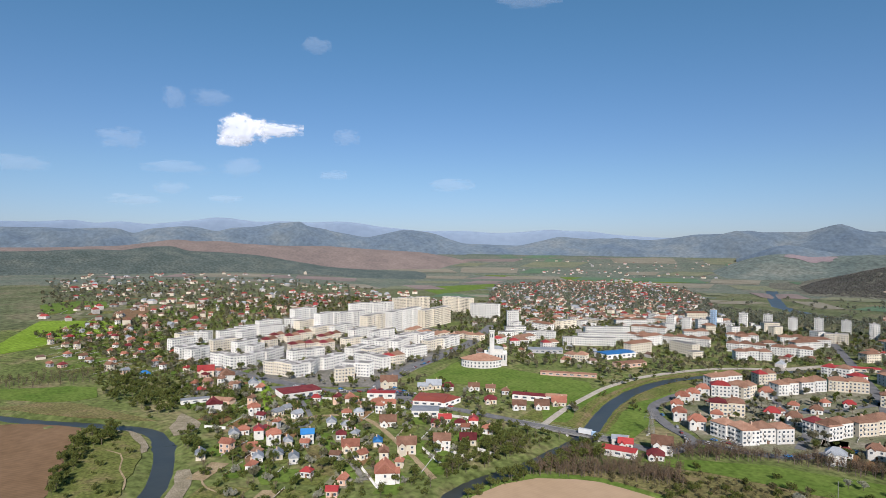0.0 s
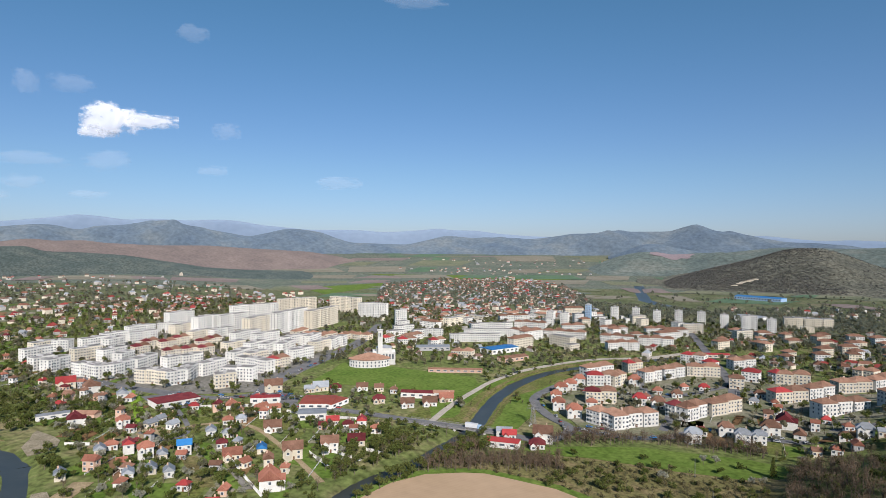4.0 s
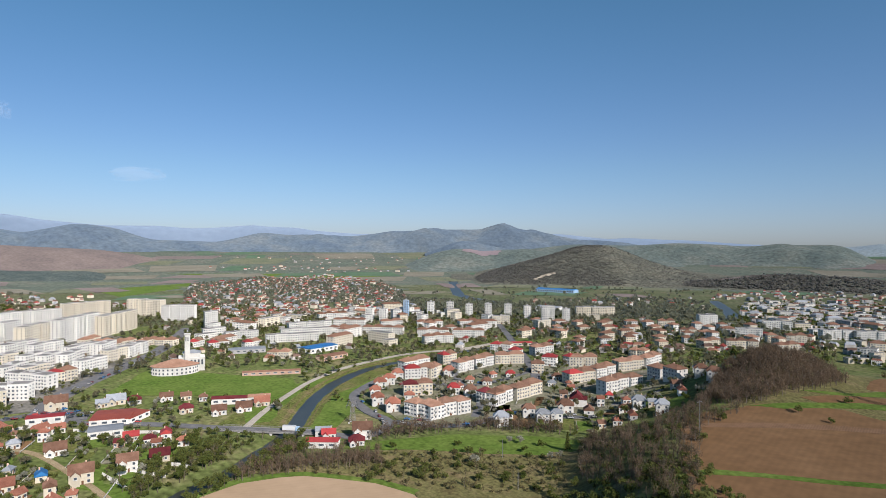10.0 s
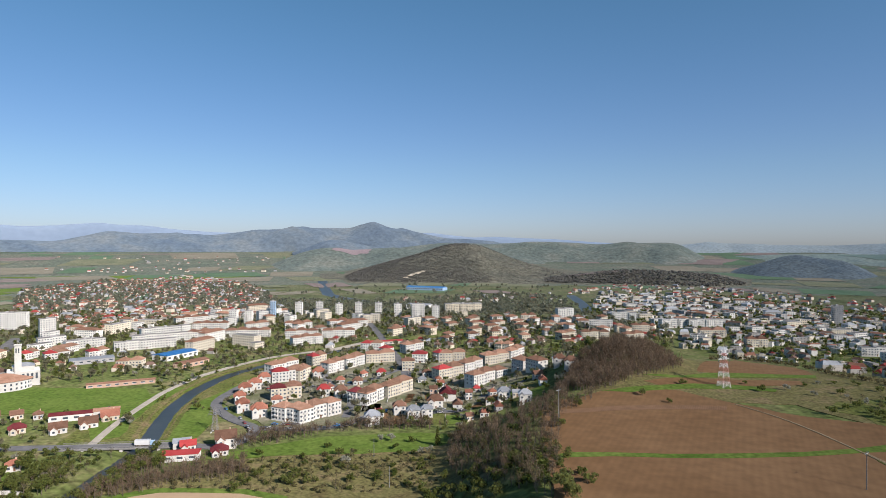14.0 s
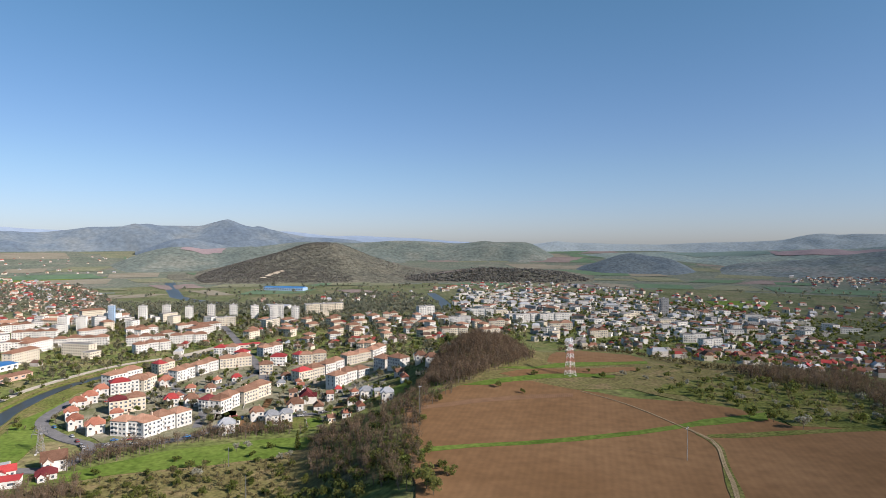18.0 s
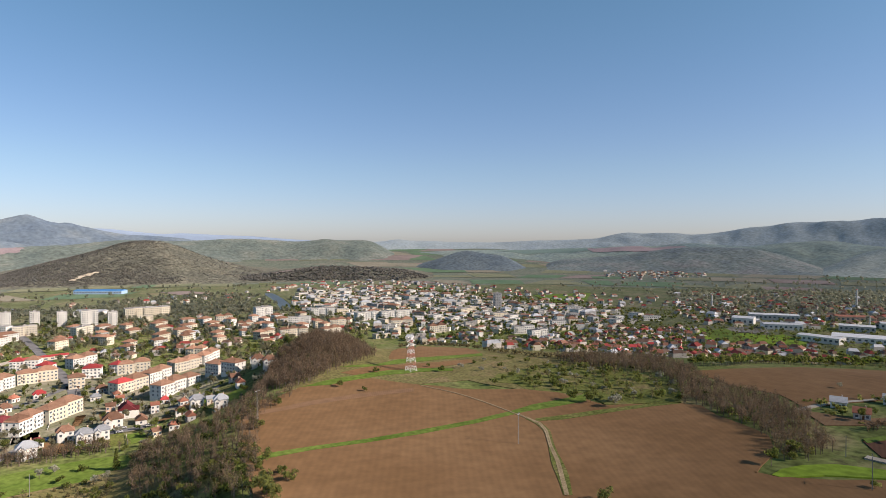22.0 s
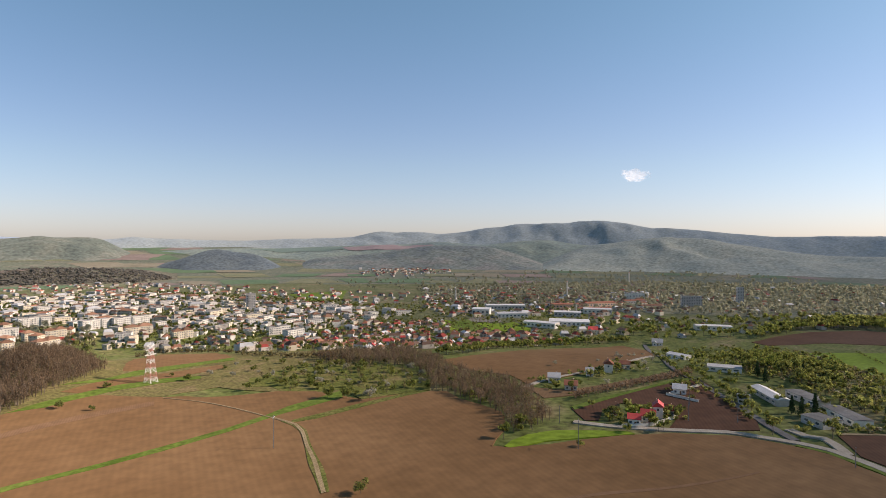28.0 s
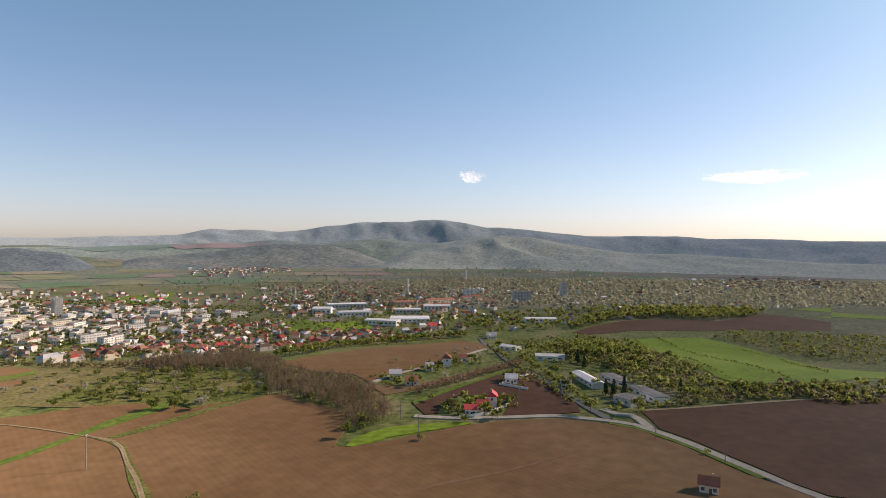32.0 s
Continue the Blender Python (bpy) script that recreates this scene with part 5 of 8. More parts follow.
def tree_shape(seed, tall=9.0, wide=3.2, leafy=160, twigs=0, limbs=7, size=0.5, conic=False, lobes=6, fuzz=0):
    """Material 0 is bark, 1 leaf or twig."""
    rng = np.random.default_rng(seed)
    parts = [(tube((0, 0, -0.5), (rng.normal() * 0.2, rng.normal() * 0.2, tall * 0.55), tall * 0.028, tall * 0.012, 5), 0)]
    tips = []
    for i in range(limbs):
        t, z = i * 2.4 + rng.random(), tall * (0.28 + 0.32 * rng.random())
        tip = np.array([math.cos(t) * wide * 0.65, math.sin(t) * wide * 0.65, z + tall * (0.2 + 0.25 * rng.random())])
        parts.append((tube((0, 0, z), tip, tall * 0.011, tall * 0.004, 3), 0))
        tips.append(tip)
    if conic:
        for i in range(9):
            z = tall * (0.12 + 0.86 * i / 9)
            parts.append((leaves(rng, leafy // 9, (0, 0, z), wide * (1.02 - i / 9), size, 0.45), 1))
    elif leafy:
        for i in range(lobes):
            tip = tips[i % len(tips)] * (1, 1, 1) + rng.normal(size=3) * (0.3, 0.3, 0.5)
            parts.append((leaves(rng, leafy // lobes, tip, wide * (0.42 + 0.22 * rng.random()), size), 1))
        parts.append((leaves(rng, leafy // 4, (0, 0, tall * 0.72), wide * 0.6, size, 1.1), 1))
    for i in range(twigs):
        base = tips[i % len(tips)] * (0.3 + 0.7 * rng.random())
        base[2] = max(base[2], tall * 0.25)
        out = rng.normal(size=3) + (base[0] / wide, base[1] / wide, 0.5)
        out *= (0.6 + 0.5 * rng.random()) / np.linalg.norm(out)
        end = np.array([0, 0, tall * 0.58]) + out * (wide * 1.05, wide * 1.05, tall * 0.4)
        base = base * 0.6 + end * 0.4 + rng.normal(size=3) * 0.2
        side = np.cross(end - base, rng.normal(size=3))
        side *= (0.02 + 2.0 / max(twigs, 1) ** 1.05) * (0.6 + rng.random()) / np.linalg.norm(side)
        parts.append(((np.array([base - side * 1.4, base + side * 1.4, end + side * 0.6, end - side * 0.6]), np.arange(4).reshape(1, 4)), 1))
    if twigs and fuzz:
        parts.append((leaves(rng, fuzz, (0, 0, tall * 0.6), wide * 1.0, 0.26 if fuzz > 30 else 0.6, tall * 0.4 / wide), 1))
    return join(parts)


def scatter(name, shapes, spots, mats, label, category, low=0.75, high=1.3, seed=0, kind="stuff"):
    """Plants in numbers nobody counts, as one mesh."""
    rng = np.random.default_rng(seed)
    spots = np.asarray(spots, float)
    z = land(spots[:, 0], spots[:, 1])
    vs, qs, ms, k = [], [], [], 0
    for (x, y), h in zip(spots, z):
        v, q, m = shapes[rng.integers(len(shapes))]
        t, s = rng.random() * 6.283, low + (high - low) * rng.random()
        c, n = math.cos(t) * s, math.sin(t) * s
        w = np.stack([v[:, 0] * c - v[:, 1] * n + x, v[:, 0] * n + v[:, 1] * c + y, v[:, 2] * s * (0.85 + 0.3 * rng.random()) + h + 0.2], -1)
        vs.append(w), qs.append(q + k), ms.append(m)
        k += len(v)
    ob = many(name, np.concatenate(vs), np.concatenate(qs), mats, np.concatenate(ms))
    return tagged(ob, label, category, kind=kind)


def inside(x, y, poly):
    hit = np.zeros(np.shape(x), bool)
    for (ax, ay), (bx, by) in zip(poly, poly[1:] + poly[:1]):
        if ay != by:
            hit ^= ((ay > y) != (by > y)) & (x < (bx - ax) * (y - ay) / (by - ay) + ax)
    return hit


ROADS = [[(-600, 250), (-463, 283), (-431, 299), (-418, 322), (-365, 315), (-328, 328), (-262, 340), (-204, 350), (-168, 371), (-173, 390), (-217, 428), (-229, 448), (-233, 476), (-230, 515)],
         [(-418, 322), (-456, 372), (-494, 459), (-536, 556), (-591, 643), (-640, 720)], [(-173, 390), (-144, 390), (-116, 402), (-93, 441), (-30, 450)], [(-265, 1045), (-185, 822), (-154, 732), (-109, 602), (-95, 540)],
         [(316, 82), (344, 87), (359, 108), (410, 151), (438, 201), (540, 262), (678, 350)], [(301, 235), (348, 238), (407, 237), (499, 250)], [(-395, 174), (-385, 201), (-381, 243), (-352, 261), (-292, 243), (-237, 221)]]


def spread(poly, gap, seed=0, loose=0.45, clear=0.0, keep=1.0, turn=0.0, gap2=None, shy=None):
    """Spots in a loose grid over a plot of land, clear of roads, water and buildings."""
    rng = np.random.default_rng(seed)
    p = np.array(poly, float)
    c, s = math.cos(radians(turn)), math.sin(radians(turn))
    q = p @ np.array([[c, -s], [s, c]])
    lo, hi = q.min(0), q.max(0)
    g2 = gap2 or gap
    u, v = np.meshgrid(np.arange(lo[0], hi[0], gap), np.arange(lo[1], hi[1], g2))
    u = u.ravel() + rng.uniform(-loose, loose, u.size) * gap
    v = v.ravel() + rng.uniform(-loose, loose, v.size) * g2
    x, y = u * c - v * s, u * s + v * c
    ok = inside(x, y, poly) & (rng.random(x.size) < keep)
    x, y = x[ok], y[ok]
    for line, w, _ in RIVERS:
        k = away(x, y, line) > w + 4
        x, y = x[k], y[k]
    for line in ROADS:
        k = away(x, y, line) > 6 + clear
        x, y = x[k], y[k]
    for fx, fy, fr in FOOTPRINTS if shy is None else shy:
        k = np.hypot(x - fx, y - fy) > fr + clear
        x, y = x[k], y[k]
    return np.stack([x, y], -1)

# ---- buildings placed one by one ----
# white estate of flats
block(-673, 247, -676, 268, floors=4, wall='white')
block(-653, 253, -662, 277, floors=4, wall='white')
block(-723, 257, -727, 287, floors=4, wall='white')
block(-752, 276, -756, 300, floors=4, wall='cream')
block(-762, 292, -742, 306, floors=4, wall='white')
block(-621, 260, -587, 266, floors=4, wall='white')
block(-586, 266, -581, 279, floors=4, wall='white')
block(-580, 279, -589, 305, floors=4, wall='white')
block(-690, 292, -691, 321, floors=4, wall='cream')
block(-738, 320, -738, 350, floors=4, wall='white')
block(-720, 341, -726, 364, floors=4, wall='white')
block(-665, 309, -671, 339, floors=4, wall='white')
block(-589, 306, -604, 337, floors=4, wall='white')
block(-545, 280, -511, 292, floors=4, wall='cream')
block(-509, 291, -505, 308, floors=4, wall='white')
block(-504, 308, -523, 332, floors=4, wall='white')
block(-573, 327, -574, 343, floors=4, wall='white')
block(-570, 343, -566, 363, floors=4, wall='white')
block(-466, 309, -457, 326, floors=4, wall='cream')
block(-489, 331, -463, 345, floors=4, wall='white')
block(-525, 372, -480, 375, floors=4, wall='white')
block(-519, 332, -523, 362, floors=4, wall='white')
block(-509, 433, -508, 462, floors=4, wall='white')
block(-529, 393, -528, 416, floors=4, wall='cream')
block(-546, 386, -554, 414, floors=4, wall='white')
block(-582, 432, -587, 460, floors=4, wall='white')
block(-564, 440, -571, 464, floors=4, wall='white')
block(-550, 452, -562, 483, floors=4, wall='white')
block(-605, 416, -604, 444, floors=4, wall='cream')
block(-633, 480, -636, 518, floors=4, wall='white')
block(-586, 484, -587, 525, floors=4, wall='white')
block(-570, 510, -578, 539, floors=4, wall='white')
block(-532, 512, -543, 548, floors=4, wall='white')
block(-702, 435, -709, 470, floors=4, wall='cream')
block(-698, 463, -711, 503, floors=4, wall='white')
block(-661, 469, -668, 512, floors=4, wall='white')
block(-775, 392, -777, 428, floors=4, wall='white')
block(-786, 435, -766, 448, floors=4, wall='white')
block(-755, 443, -765, 483, floors=4, wall='cream')
block(-750, 350, -750, 379, floors=4, wall='white')
block(-740, 375, -734, 408, floors=4, wall='white')
block(-631, 312, -639, 331, floors=4, wall='white')
block(-496, 391, -491, 415, floors=3, roof='hip', cover='red', wall='cream')
block(-532, 484, -532, 511, floors=4, wall='cream')
block(-674, 347, -672, 365, floors=3, roof='hip', cover='maroon', wall='cream')
block(-695, 369, -693, 387, floors=3, roof='hip', cover='maroon', wall='cream')
block(-681, 381, -677, 399, floors=3, roof='hip', cover='maroon', wall='cream')
block(-694, 406, -690, 424, floors=3, roof='hip', cover='maroon', wall='cream')
block(-624, 375, -620, 393, floors=3, roof='hip', cover='maroon', wall='cream')
block(-628, 356, -624, 374, floors=3, roof='hip', cover='maroon', wall='cream')
block(-655, 412, -651, 430, floors=3, roof='hip', cover='maroon', wall='cream')
block(-664, 431, -660, 449, floors=3, roof='hip', cover='maroon', wall='cream')
block(-615, 389, -611, 407, floors=3, roof='hip', cover='maroon', wall='cream')
block(-784, 451, -787, 491, floors=8, wall='white', depth=13)
block(-738, 466, -745, 503, floors=8, wall='white', depth=13)
block(-737, 499, -747, 551, floors=8, wall='white', depth=13)
block(-849, 597, -832, 675, floors=8, wall='white', depth=13)
block(-676, 502, -690, 544, floors=9, wall='cream', depth=13)
block(-679, 548, -707, 631, floors=10, wall='white', depth=13)
block(-685, 617, -709, 697, floors=9, wall='cream', depth=13)
block(-880, 716, -861, 790, floors=9, wall='cream', depth=13)
block(-860, 820, -787, 821, floors=9, wall='cream', depth=13)
block(-742, 775, -695, 797, floors=8, wall='white', depth=13)
block(-610, 535, -617, 570, floors=2, roof='hip', cover='orange', wall='cream')
block(-588, 543, -596, 583, floors=2, roof='hip', cover='orange', wall='cream')
block(-571, 565, -576, 602, floors=2, roof='hip', cover='orange', wall='cream')
block(-648, 556, -651, 583, floors=2, roof='hip', cover='orange', wall='cream')
block(-571, 586, -546, 589, floors=2, roof='hip', cover='orange', wall='cream')

# tower and town buildings
block(-597, 706, -585, 719, floors=9, depth=14)
block(-476, 732, -434, 779, floors=4, wall='white')
block(-463, 695, -410, 737, floors=3, wall='white')
block(-453, 645, -402, 687, floors=3, wall='white')
block(-514, 647, -489, 680, floors=3, wall='white')
block(-563, 662, -544, 686, floors=3, wall='white')
block(-454, 606, -443, 623, floors=2, roof='hip', cover='red')
block(-391, 560, -369, 565, floors=2, roof='hip', cover='orange', wall='cream')
block(-493, 589, -478, 608, floors=2, roof='hip', cover='red')
block(-514, 588, -512, 607, floors=2, roof='hip', cover='red')
block(-444, 907, -431, 910, floors=6, depth=14)
block(-415, 899, -403, 902, floors=6, depth=14)
block(-390, 898, -378, 908, floors=6, depth=14)
block(-375, 756, -319, 769, floors=3, roof='hip', cover='brown', wall='white')
block(-454, 816, -406, 828, floors=3, roof='hip', cover='brown', wall='white')
block(-323, 835, -290, 855, floors=3, roof='hip', cover='brown', wall='white')
block(-294, 759, -254, 769, floors=3, roof='hip', cover='brown', wall='white')
block(-247, 770, -207, 780, floors=3, roof='hip', cover='brown', wall='white')
block(-266, 861, -241, 879, floors=3, roof='hip', cover='brown', wall='white')
block(-376, 822, -349, 841, floors=3, roof='hip', cover='brown', wall='white')
block(-416, 736, -378, 755, floors=3, roof='hip', cover='brown', wall='white')
block(-263, 706, -234, 731, floors=3, roof='hip', cover='brown', wall='white')
block(-509, 870, -475, 907, floors=3, roof='hip', cover='brown', wall='white')
block(-374, 1013, -362, 1016, floors=7, depth=13)
block(-340, 1021, -328, 1024, floors=7, depth=13)
block(-297, 997, -286, 1000, floors=7, depth=13)
block(-269, 1020, -258, 1023, floors=7, depth=13)
block(-234, 1020, -223, 1023, floors=7, depth=13)
block(-197, 1004, -186, 1007, floors=7, depth=13)
block(-130, 982, -119, 984, floors=7, depth=13)
block(-164, 981, -143, 986, floors=8, depth=14)
block(-403, 972, -394, 974, floors=9, depth=9, wall='blue')
block(-118, 1074, -55, 1089, floors=5, wall='cream', depth=20)
block(74, 994, 100, 1000, floors=6, depth=16)
block(-153, 888, -137, 904, floors=4, wall='cream')
block(-231, 922, -205, 928, floors=4, wall='cream')

# estate with tiled roofs by the river
block(-169, 409, -145, 401, floors=3, roof='hip', cover='orange', wall='white')
block(-145, 401, -124, 430, floors=3, roof='hip', cover='orange', wall='white')
block(-189, 457, -167, 468, floors=3, roof='hip', cover='maroon', wall='cream')
block(-212, 516, -186, 531, floors=3, roof='hip', cover='red', wall='white')
block(-224, 545, -207, 573, floors=3, roof='hip', cover='orange', wall='white')
block(-190, 526, -184, 544, floors=3, roof='hip', cover='orange', wall='cream')
block(-128, 459, -111, 451, floors=3, roof='hip', cover='maroon', wall='white')
block(-110, 451, -100, 474, floors=3, roof='hip', cover='orange', wall='white')
block(-99, 476, -82, 505, floors=3, roof='hip', cover='orange', wall='cream')
block(-201, 592, -189, 607, floors=3, roof='hip', cover='red', wall='cream')
block(-174, 559, -162, 578, floors=3, roof='hip', cover='orange', wall='white')
block(-163, 584, -149, 607, floors=3, roof='hip', cover='orange', wall='white')
block(-150, 613, -122, 623, floors=3, roof='hip', cover='orange', wall='cream')
block(-173, 679, -149, 677, floors=3, roof='hip', cover='red', wall='white')
block(-145, 650, -134, 646, floors=3, roof='hip', cover='red', wall='white')
block(-107, 580, -94, 583, floors=3, roof='hip', cover='brown', wall='cream')
block(-103, 621, -89, 621, floors=3, roof='hip', cover='red', wall='white')
block(-119, 673, -101, 692, floors=3, roof='hip', cover='orange', wall='white')
block(-66, 545, -44, 566, floors=3, roof='hip', cover='red', wall='cream')
block(-45, 571, -27, 593, floors=3, roof='hip', cover='orange', wall='white')
block(-32, 507, -4, 539, floors=3, roof='hip', cover='orange', wall='white')
block(-27, 601, -2, 620, floors=3, roof='hip', cover='orange', wall='cream')
block(-1, 624, 14, 649, floors=3, roof='hip', cover='orange', wall='white')
block(-83, 632, -76, 627, floors=3, roof='hip', cover='red', wall='white')
block(-76, 627, -48, 632, floors=3, roof='hip', cover='orange', wall='cream')
block(-1, 549, 10, 537, floors=3, roof='hip', cover='orange', wall='white')
block(11, 520, 22, 508, floors=3, roof='hip', cover='brown', wall='white')
block(-20, 688, -4, 680, floors=3, roof='hip', cover='orange', wall='cream')

# villas at the estate's edge
house(-211, 450, 25, 10, 8, floors=2, roof='hip', cover='orange', wall='white')
house(-199, 429, 25, 11, 9, floors=2, roof='hip', cover='orange', wall='white')
house(-181, 417, 24, 13, 10, floors=2, roof='hip', cover='orange', wall='white')
house(-219, 477, 25, 12, 9, floors=2, roof='hip', cover='orange', wall='white')
house(-218, 494, 24, 12, 9, floors=2, roof='hip', cover='orange', wall='white')
house(-219, 516, 23, 12, 9, floors=2, roof='hip', cover='orange', wall='white')
house(-178, 543, 18, 13, 10, floors=2, roof='hip', cover='orange', wall='white')
house(-178, 443, 22, 9, 7, floors=2, roof='hip', cover='orange', wall='white')
house(-95, 427, 13, 8, 6, floors=1, roof='hip', cover='maroon')
house(-82, 436, 11, 11, 8, floors=2, roof='hip', cover='brown')
house(-70, 426, 9, 11, 8, floors=2, roof='hip', cover='sheet')
house(-96, 409, 13, 12, 9, floors=2, roof='hip', cover='sheet')
house(-58, 455, 7, 14, 10, floors=2, roof='hip', cover='brown')
house(-61, 430, 8, 10, 7, floors=2, roof='hip', cover='sheet')
house(-52, 477, 96, 13, 12, floors=2, roof='gable', cover='maroon')
house(-6, 453, 1, 11, 8, floors=2, roof='hip', cover='sheet')
house(9, 423, -1, 10, 8, floors=2, roof='hip', cover='sheet')
house(-41, 455, 95, 8, 8, floors=1, roof='gable', cover='brown')
house(-29, 497, 3, 6, 6, floors=1, roof='hip', cover='red')
house(-92, 511, 10, 8, 6, floors=1, roof='hip', cover='brown')
house(-153, 479, 18, 12, 9, floors=2, roof='hip', cover='red')
house(-138, 477, 16, 12, 9, floors=2, roof='hip', cover='brown')
house(-136, 523, 15, 10, 8, floors=1, roof='hip', cover='brown')
house(-80, 564, 8, 10, 7, floors=1, roof='hip', cover='brown')
house(-80, 535, 9, 8, 6, floors=1, roof='hip', cover='sheet')
house(-152, 524, 16, 9, 7, floors=1, roof='hip', cover='orange')
house(-138, 552, 54, 8, 6, floors=1, roof='hip', cover='orange')
house(-123, 561, 12, 10, 7, floors=1, roof='hip', cover='red')
house(-154, 497, 57, 8, 6, floors=1, roof='hip', cover='orange')
house(-16, 451, 2, 8, 6, floors=1, roof='hip', cover='brown')
house(-19, 421, 3, 7, 6, floors=1, roof='hip', cover='orange')
house(38, 496, -4, 11, 8, floors=2, roof='hip', cover='brown')
house(44, 465, -5, 11, 8, floors=2, roof='hip', cover='brown')
house(38, 531, -4, 8, 6, floors=1, roof='hip', cover='sheet')

# houses by the bridge
shed('shop', -198, 322, -179, 328, 9, 3.5, 'white', 'red', 'long white shop with a red sheet roof', 1.5, 'hall')
shed('workshop', -202, 341, -193, 346, 10, 4, 'white', 'sheet', 'white workshop with a grey roof by the bridge', 1.5, 'hall')
house(-194, 344, 29, 10, 7, cover='red')
house(-174, 352, 26, 14, 11, floors=2, cover='brown', roof='gable')
house(-171, 338, 27, 11, 8, cover='maroon', roof='hip')

# village houses
house(-376, 173, 155, 8, 7, cover='sheet', floors=1, roof='gable', wall='cream')
house(-379, 181, 64, 8, 6, cover='orange', floors=1, roof='hip', wall='white')
house(-364, 184, 153, 8, 7, cover='red', floors=2, roof='gable', wall='white')
house(-372, 193, 62, 6, 6, cover='maroon', floors=1, roof='hip', wall='white')
house(-350, 187, 62, 10, 8, cover='orange', floors=2, roof='hip', wall='white')
house(-339, 191, 151, 8, 6, cover='sheet', floors=1, roof='gable', wall='cream')
house(-336, 203, 59, 9, 7, cover='bluesheet', floors=2, roof='gable', wall='white')
house(-353, 142, 158, 8, 6, cover='sheet', floors=1, roof='gable', wall='cream')
house(-344, 170, 64, 6, 6, cover='orange', floors=1, roof='gable', wall='white')
house(-325, 164, 153, 8, 6, cover='sheet', floors=1, roof='gable', wall='white')
house(-322, 175, 151, 8, 6, cover='sheet', floors=1, roof='gable', wall='cream')
house(-311, 179, 150, 8, 6, cover='sheet', floors=1, roof='gable', wall='white')
house(-417, 207, 64, 10, 7, cover='orange', floors=2, roof='hip', wall='white')
house(-447, 189, 157, 11, 10, cover='maroon', floors=2, roof='gable', wall='white')
house(-604, 190, 73, 11, 8, cover='bluesheet', floors=1, roof='hip', wall='white')
house(-539, 240, 156, 13, 12, cover='brown', floors=2, roof='gable', wall='white')
house(-570, 234, 68, 17, 12, cover='red', floors=2, roof='gable', wall='cream')
house(-503, 249, 154, 10, 9, cover='sheet', floors=1, roof='gable', wall='white')
house(-404, 219, 101, 9, 6, cover='sheet', floors=1, roof='gable', wall='cream')
house(-409, 229, 101, 7, 6, cover='sheet', floors=1, roof='gable', wall='white')
house(-421, 262, 58, 8, 6, cover='red', floors=1, roof='hip', wall='white')
house(-390, 227, 100, 8, 6, cover='sheet', floors=1, roof='gable', wall='white')
house(-401, 281, 145, 10, 9, cover='orange', floors=1, roof='gable', wall='white')
house(-368, 255, 55, 8, 6, cover='orange', floors=1, roof='hip', wall='white')
house(-364, 263, 54, 8, 6, cover='sheet', floors=1, roof='hip', wall='white')
house(-356, 234, 147, 8, 7, cover='sheet', floors=1, roof='gable', wall='white')
house(-343, 238, 55, 8, 6, cover='sheet', floors=1, roof='hip', wall='white')
house(-404, 307, 53, 8, 6, cover='red', floors=1, roof='hip', wall='white')
house(-377, 290, 92, 11, 7, cover='orange', floors=1, roof='gable', wall='white')
house(-367, 295, 51, 9, 7, cover='orange', floors=1, roof='gable', wall='white')
house(-331, 264, 51, 13, 10, cover='brown', floors=1, roof='gable', wall='white')
house(-328, 223, 56, 7, 6, cover='maroon', floors=1, roof='hip', wall='white')
house(-306, 215, 55, 12, 9, cover='orange', floors=1, roof='gable', wall='cream')
house(-289, 211, 94, 6, 6, cover='orange', floors=1, roof='gable', wall='cream')
house(-301, 232, 142, 8, 6, cover='bluesheet', floors=1, roof='gable', wall='cream')
house(-277, 218, 142, 8, 6, cover='brown', floors=2, roof='gable', wall='cream')
house(-279, 237, 50, 13, 10, cover='brown', floors=2, roof='gable', wall='cream')
house(-270, 258, 46, 12, 9, cover='brown', floors=2, roof='gable', wall='white')
house(-294, 298, 45, 8, 6, cover='maroon', floors=1, roof='hip', wall='white')
house(-286, 303, 133, 8, 7, cover='red', floors=2, roof='gable', wall='white')
house(-266, 277, 44, 12, 9, cover='maroon', floors=1, roof='gable', wall='cream')
house(-272, 302, 42, 8, 6, cover='orange', floors=1, roof='hip', wall='white')
house(-309, 298, 46, 10, 7, cover='red', floors=1, roof='gable', wall='cream')
house(-378, 368, 46, 11, 8, cover='maroon', floors=1, roof='hip', wall='white')
house(-362, 384, 43, 11, 8, cover='brown', floors=1, roof='gable', wall='white')
house(-349, 391, 42, 9, 7, cover='brown', floors=1, roof='gable', wall='cream')
house(-334, 393, 40, 7, 6, cover='brown', floors=1, roof='hip', wall='white')
house(-323, 362, 42, 11, 8, cover='maroon', floors=1, roof='hip', wall='cream')
house(-297, 366, 39, 12, 9, cover='brown', floors=1, roof='gable', wall='white')
house(-285, 379, 37, 13, 10, cover='brown', floors=1, roof='gable', wall='white')
house(-282, 397, 35, 13, 10, cover='orange', floors=1, roof='gable', wall='cream')
house(-393, 352, 48, 10, 7, cover='sheet', floors=1, roof='gable', wall='cream')
house(-419, 335, 51, 17, 12, cover='brown', floors=2, roof='gable', wall='cream')
house(-391, 363, 47, 15, 11, cover='sheet', floors=1, roof='gable', wall='cream')
house(-253, 200, 142, 13, 12, cover='orange', floors=2, wall='white')
shed('supermarket', -442, 245, -436, 277, 22, 4.2, 'white', 'maroon', 'white supermarket with a dark red roof beside its car park', 0.5, 'supermarket')
shed('supermarket', -358, 310, -338, 325, 26, 4, 'white', 'vermilion', 'white supermarket under a broad orange-red roof', 0.5, 'supermarket')
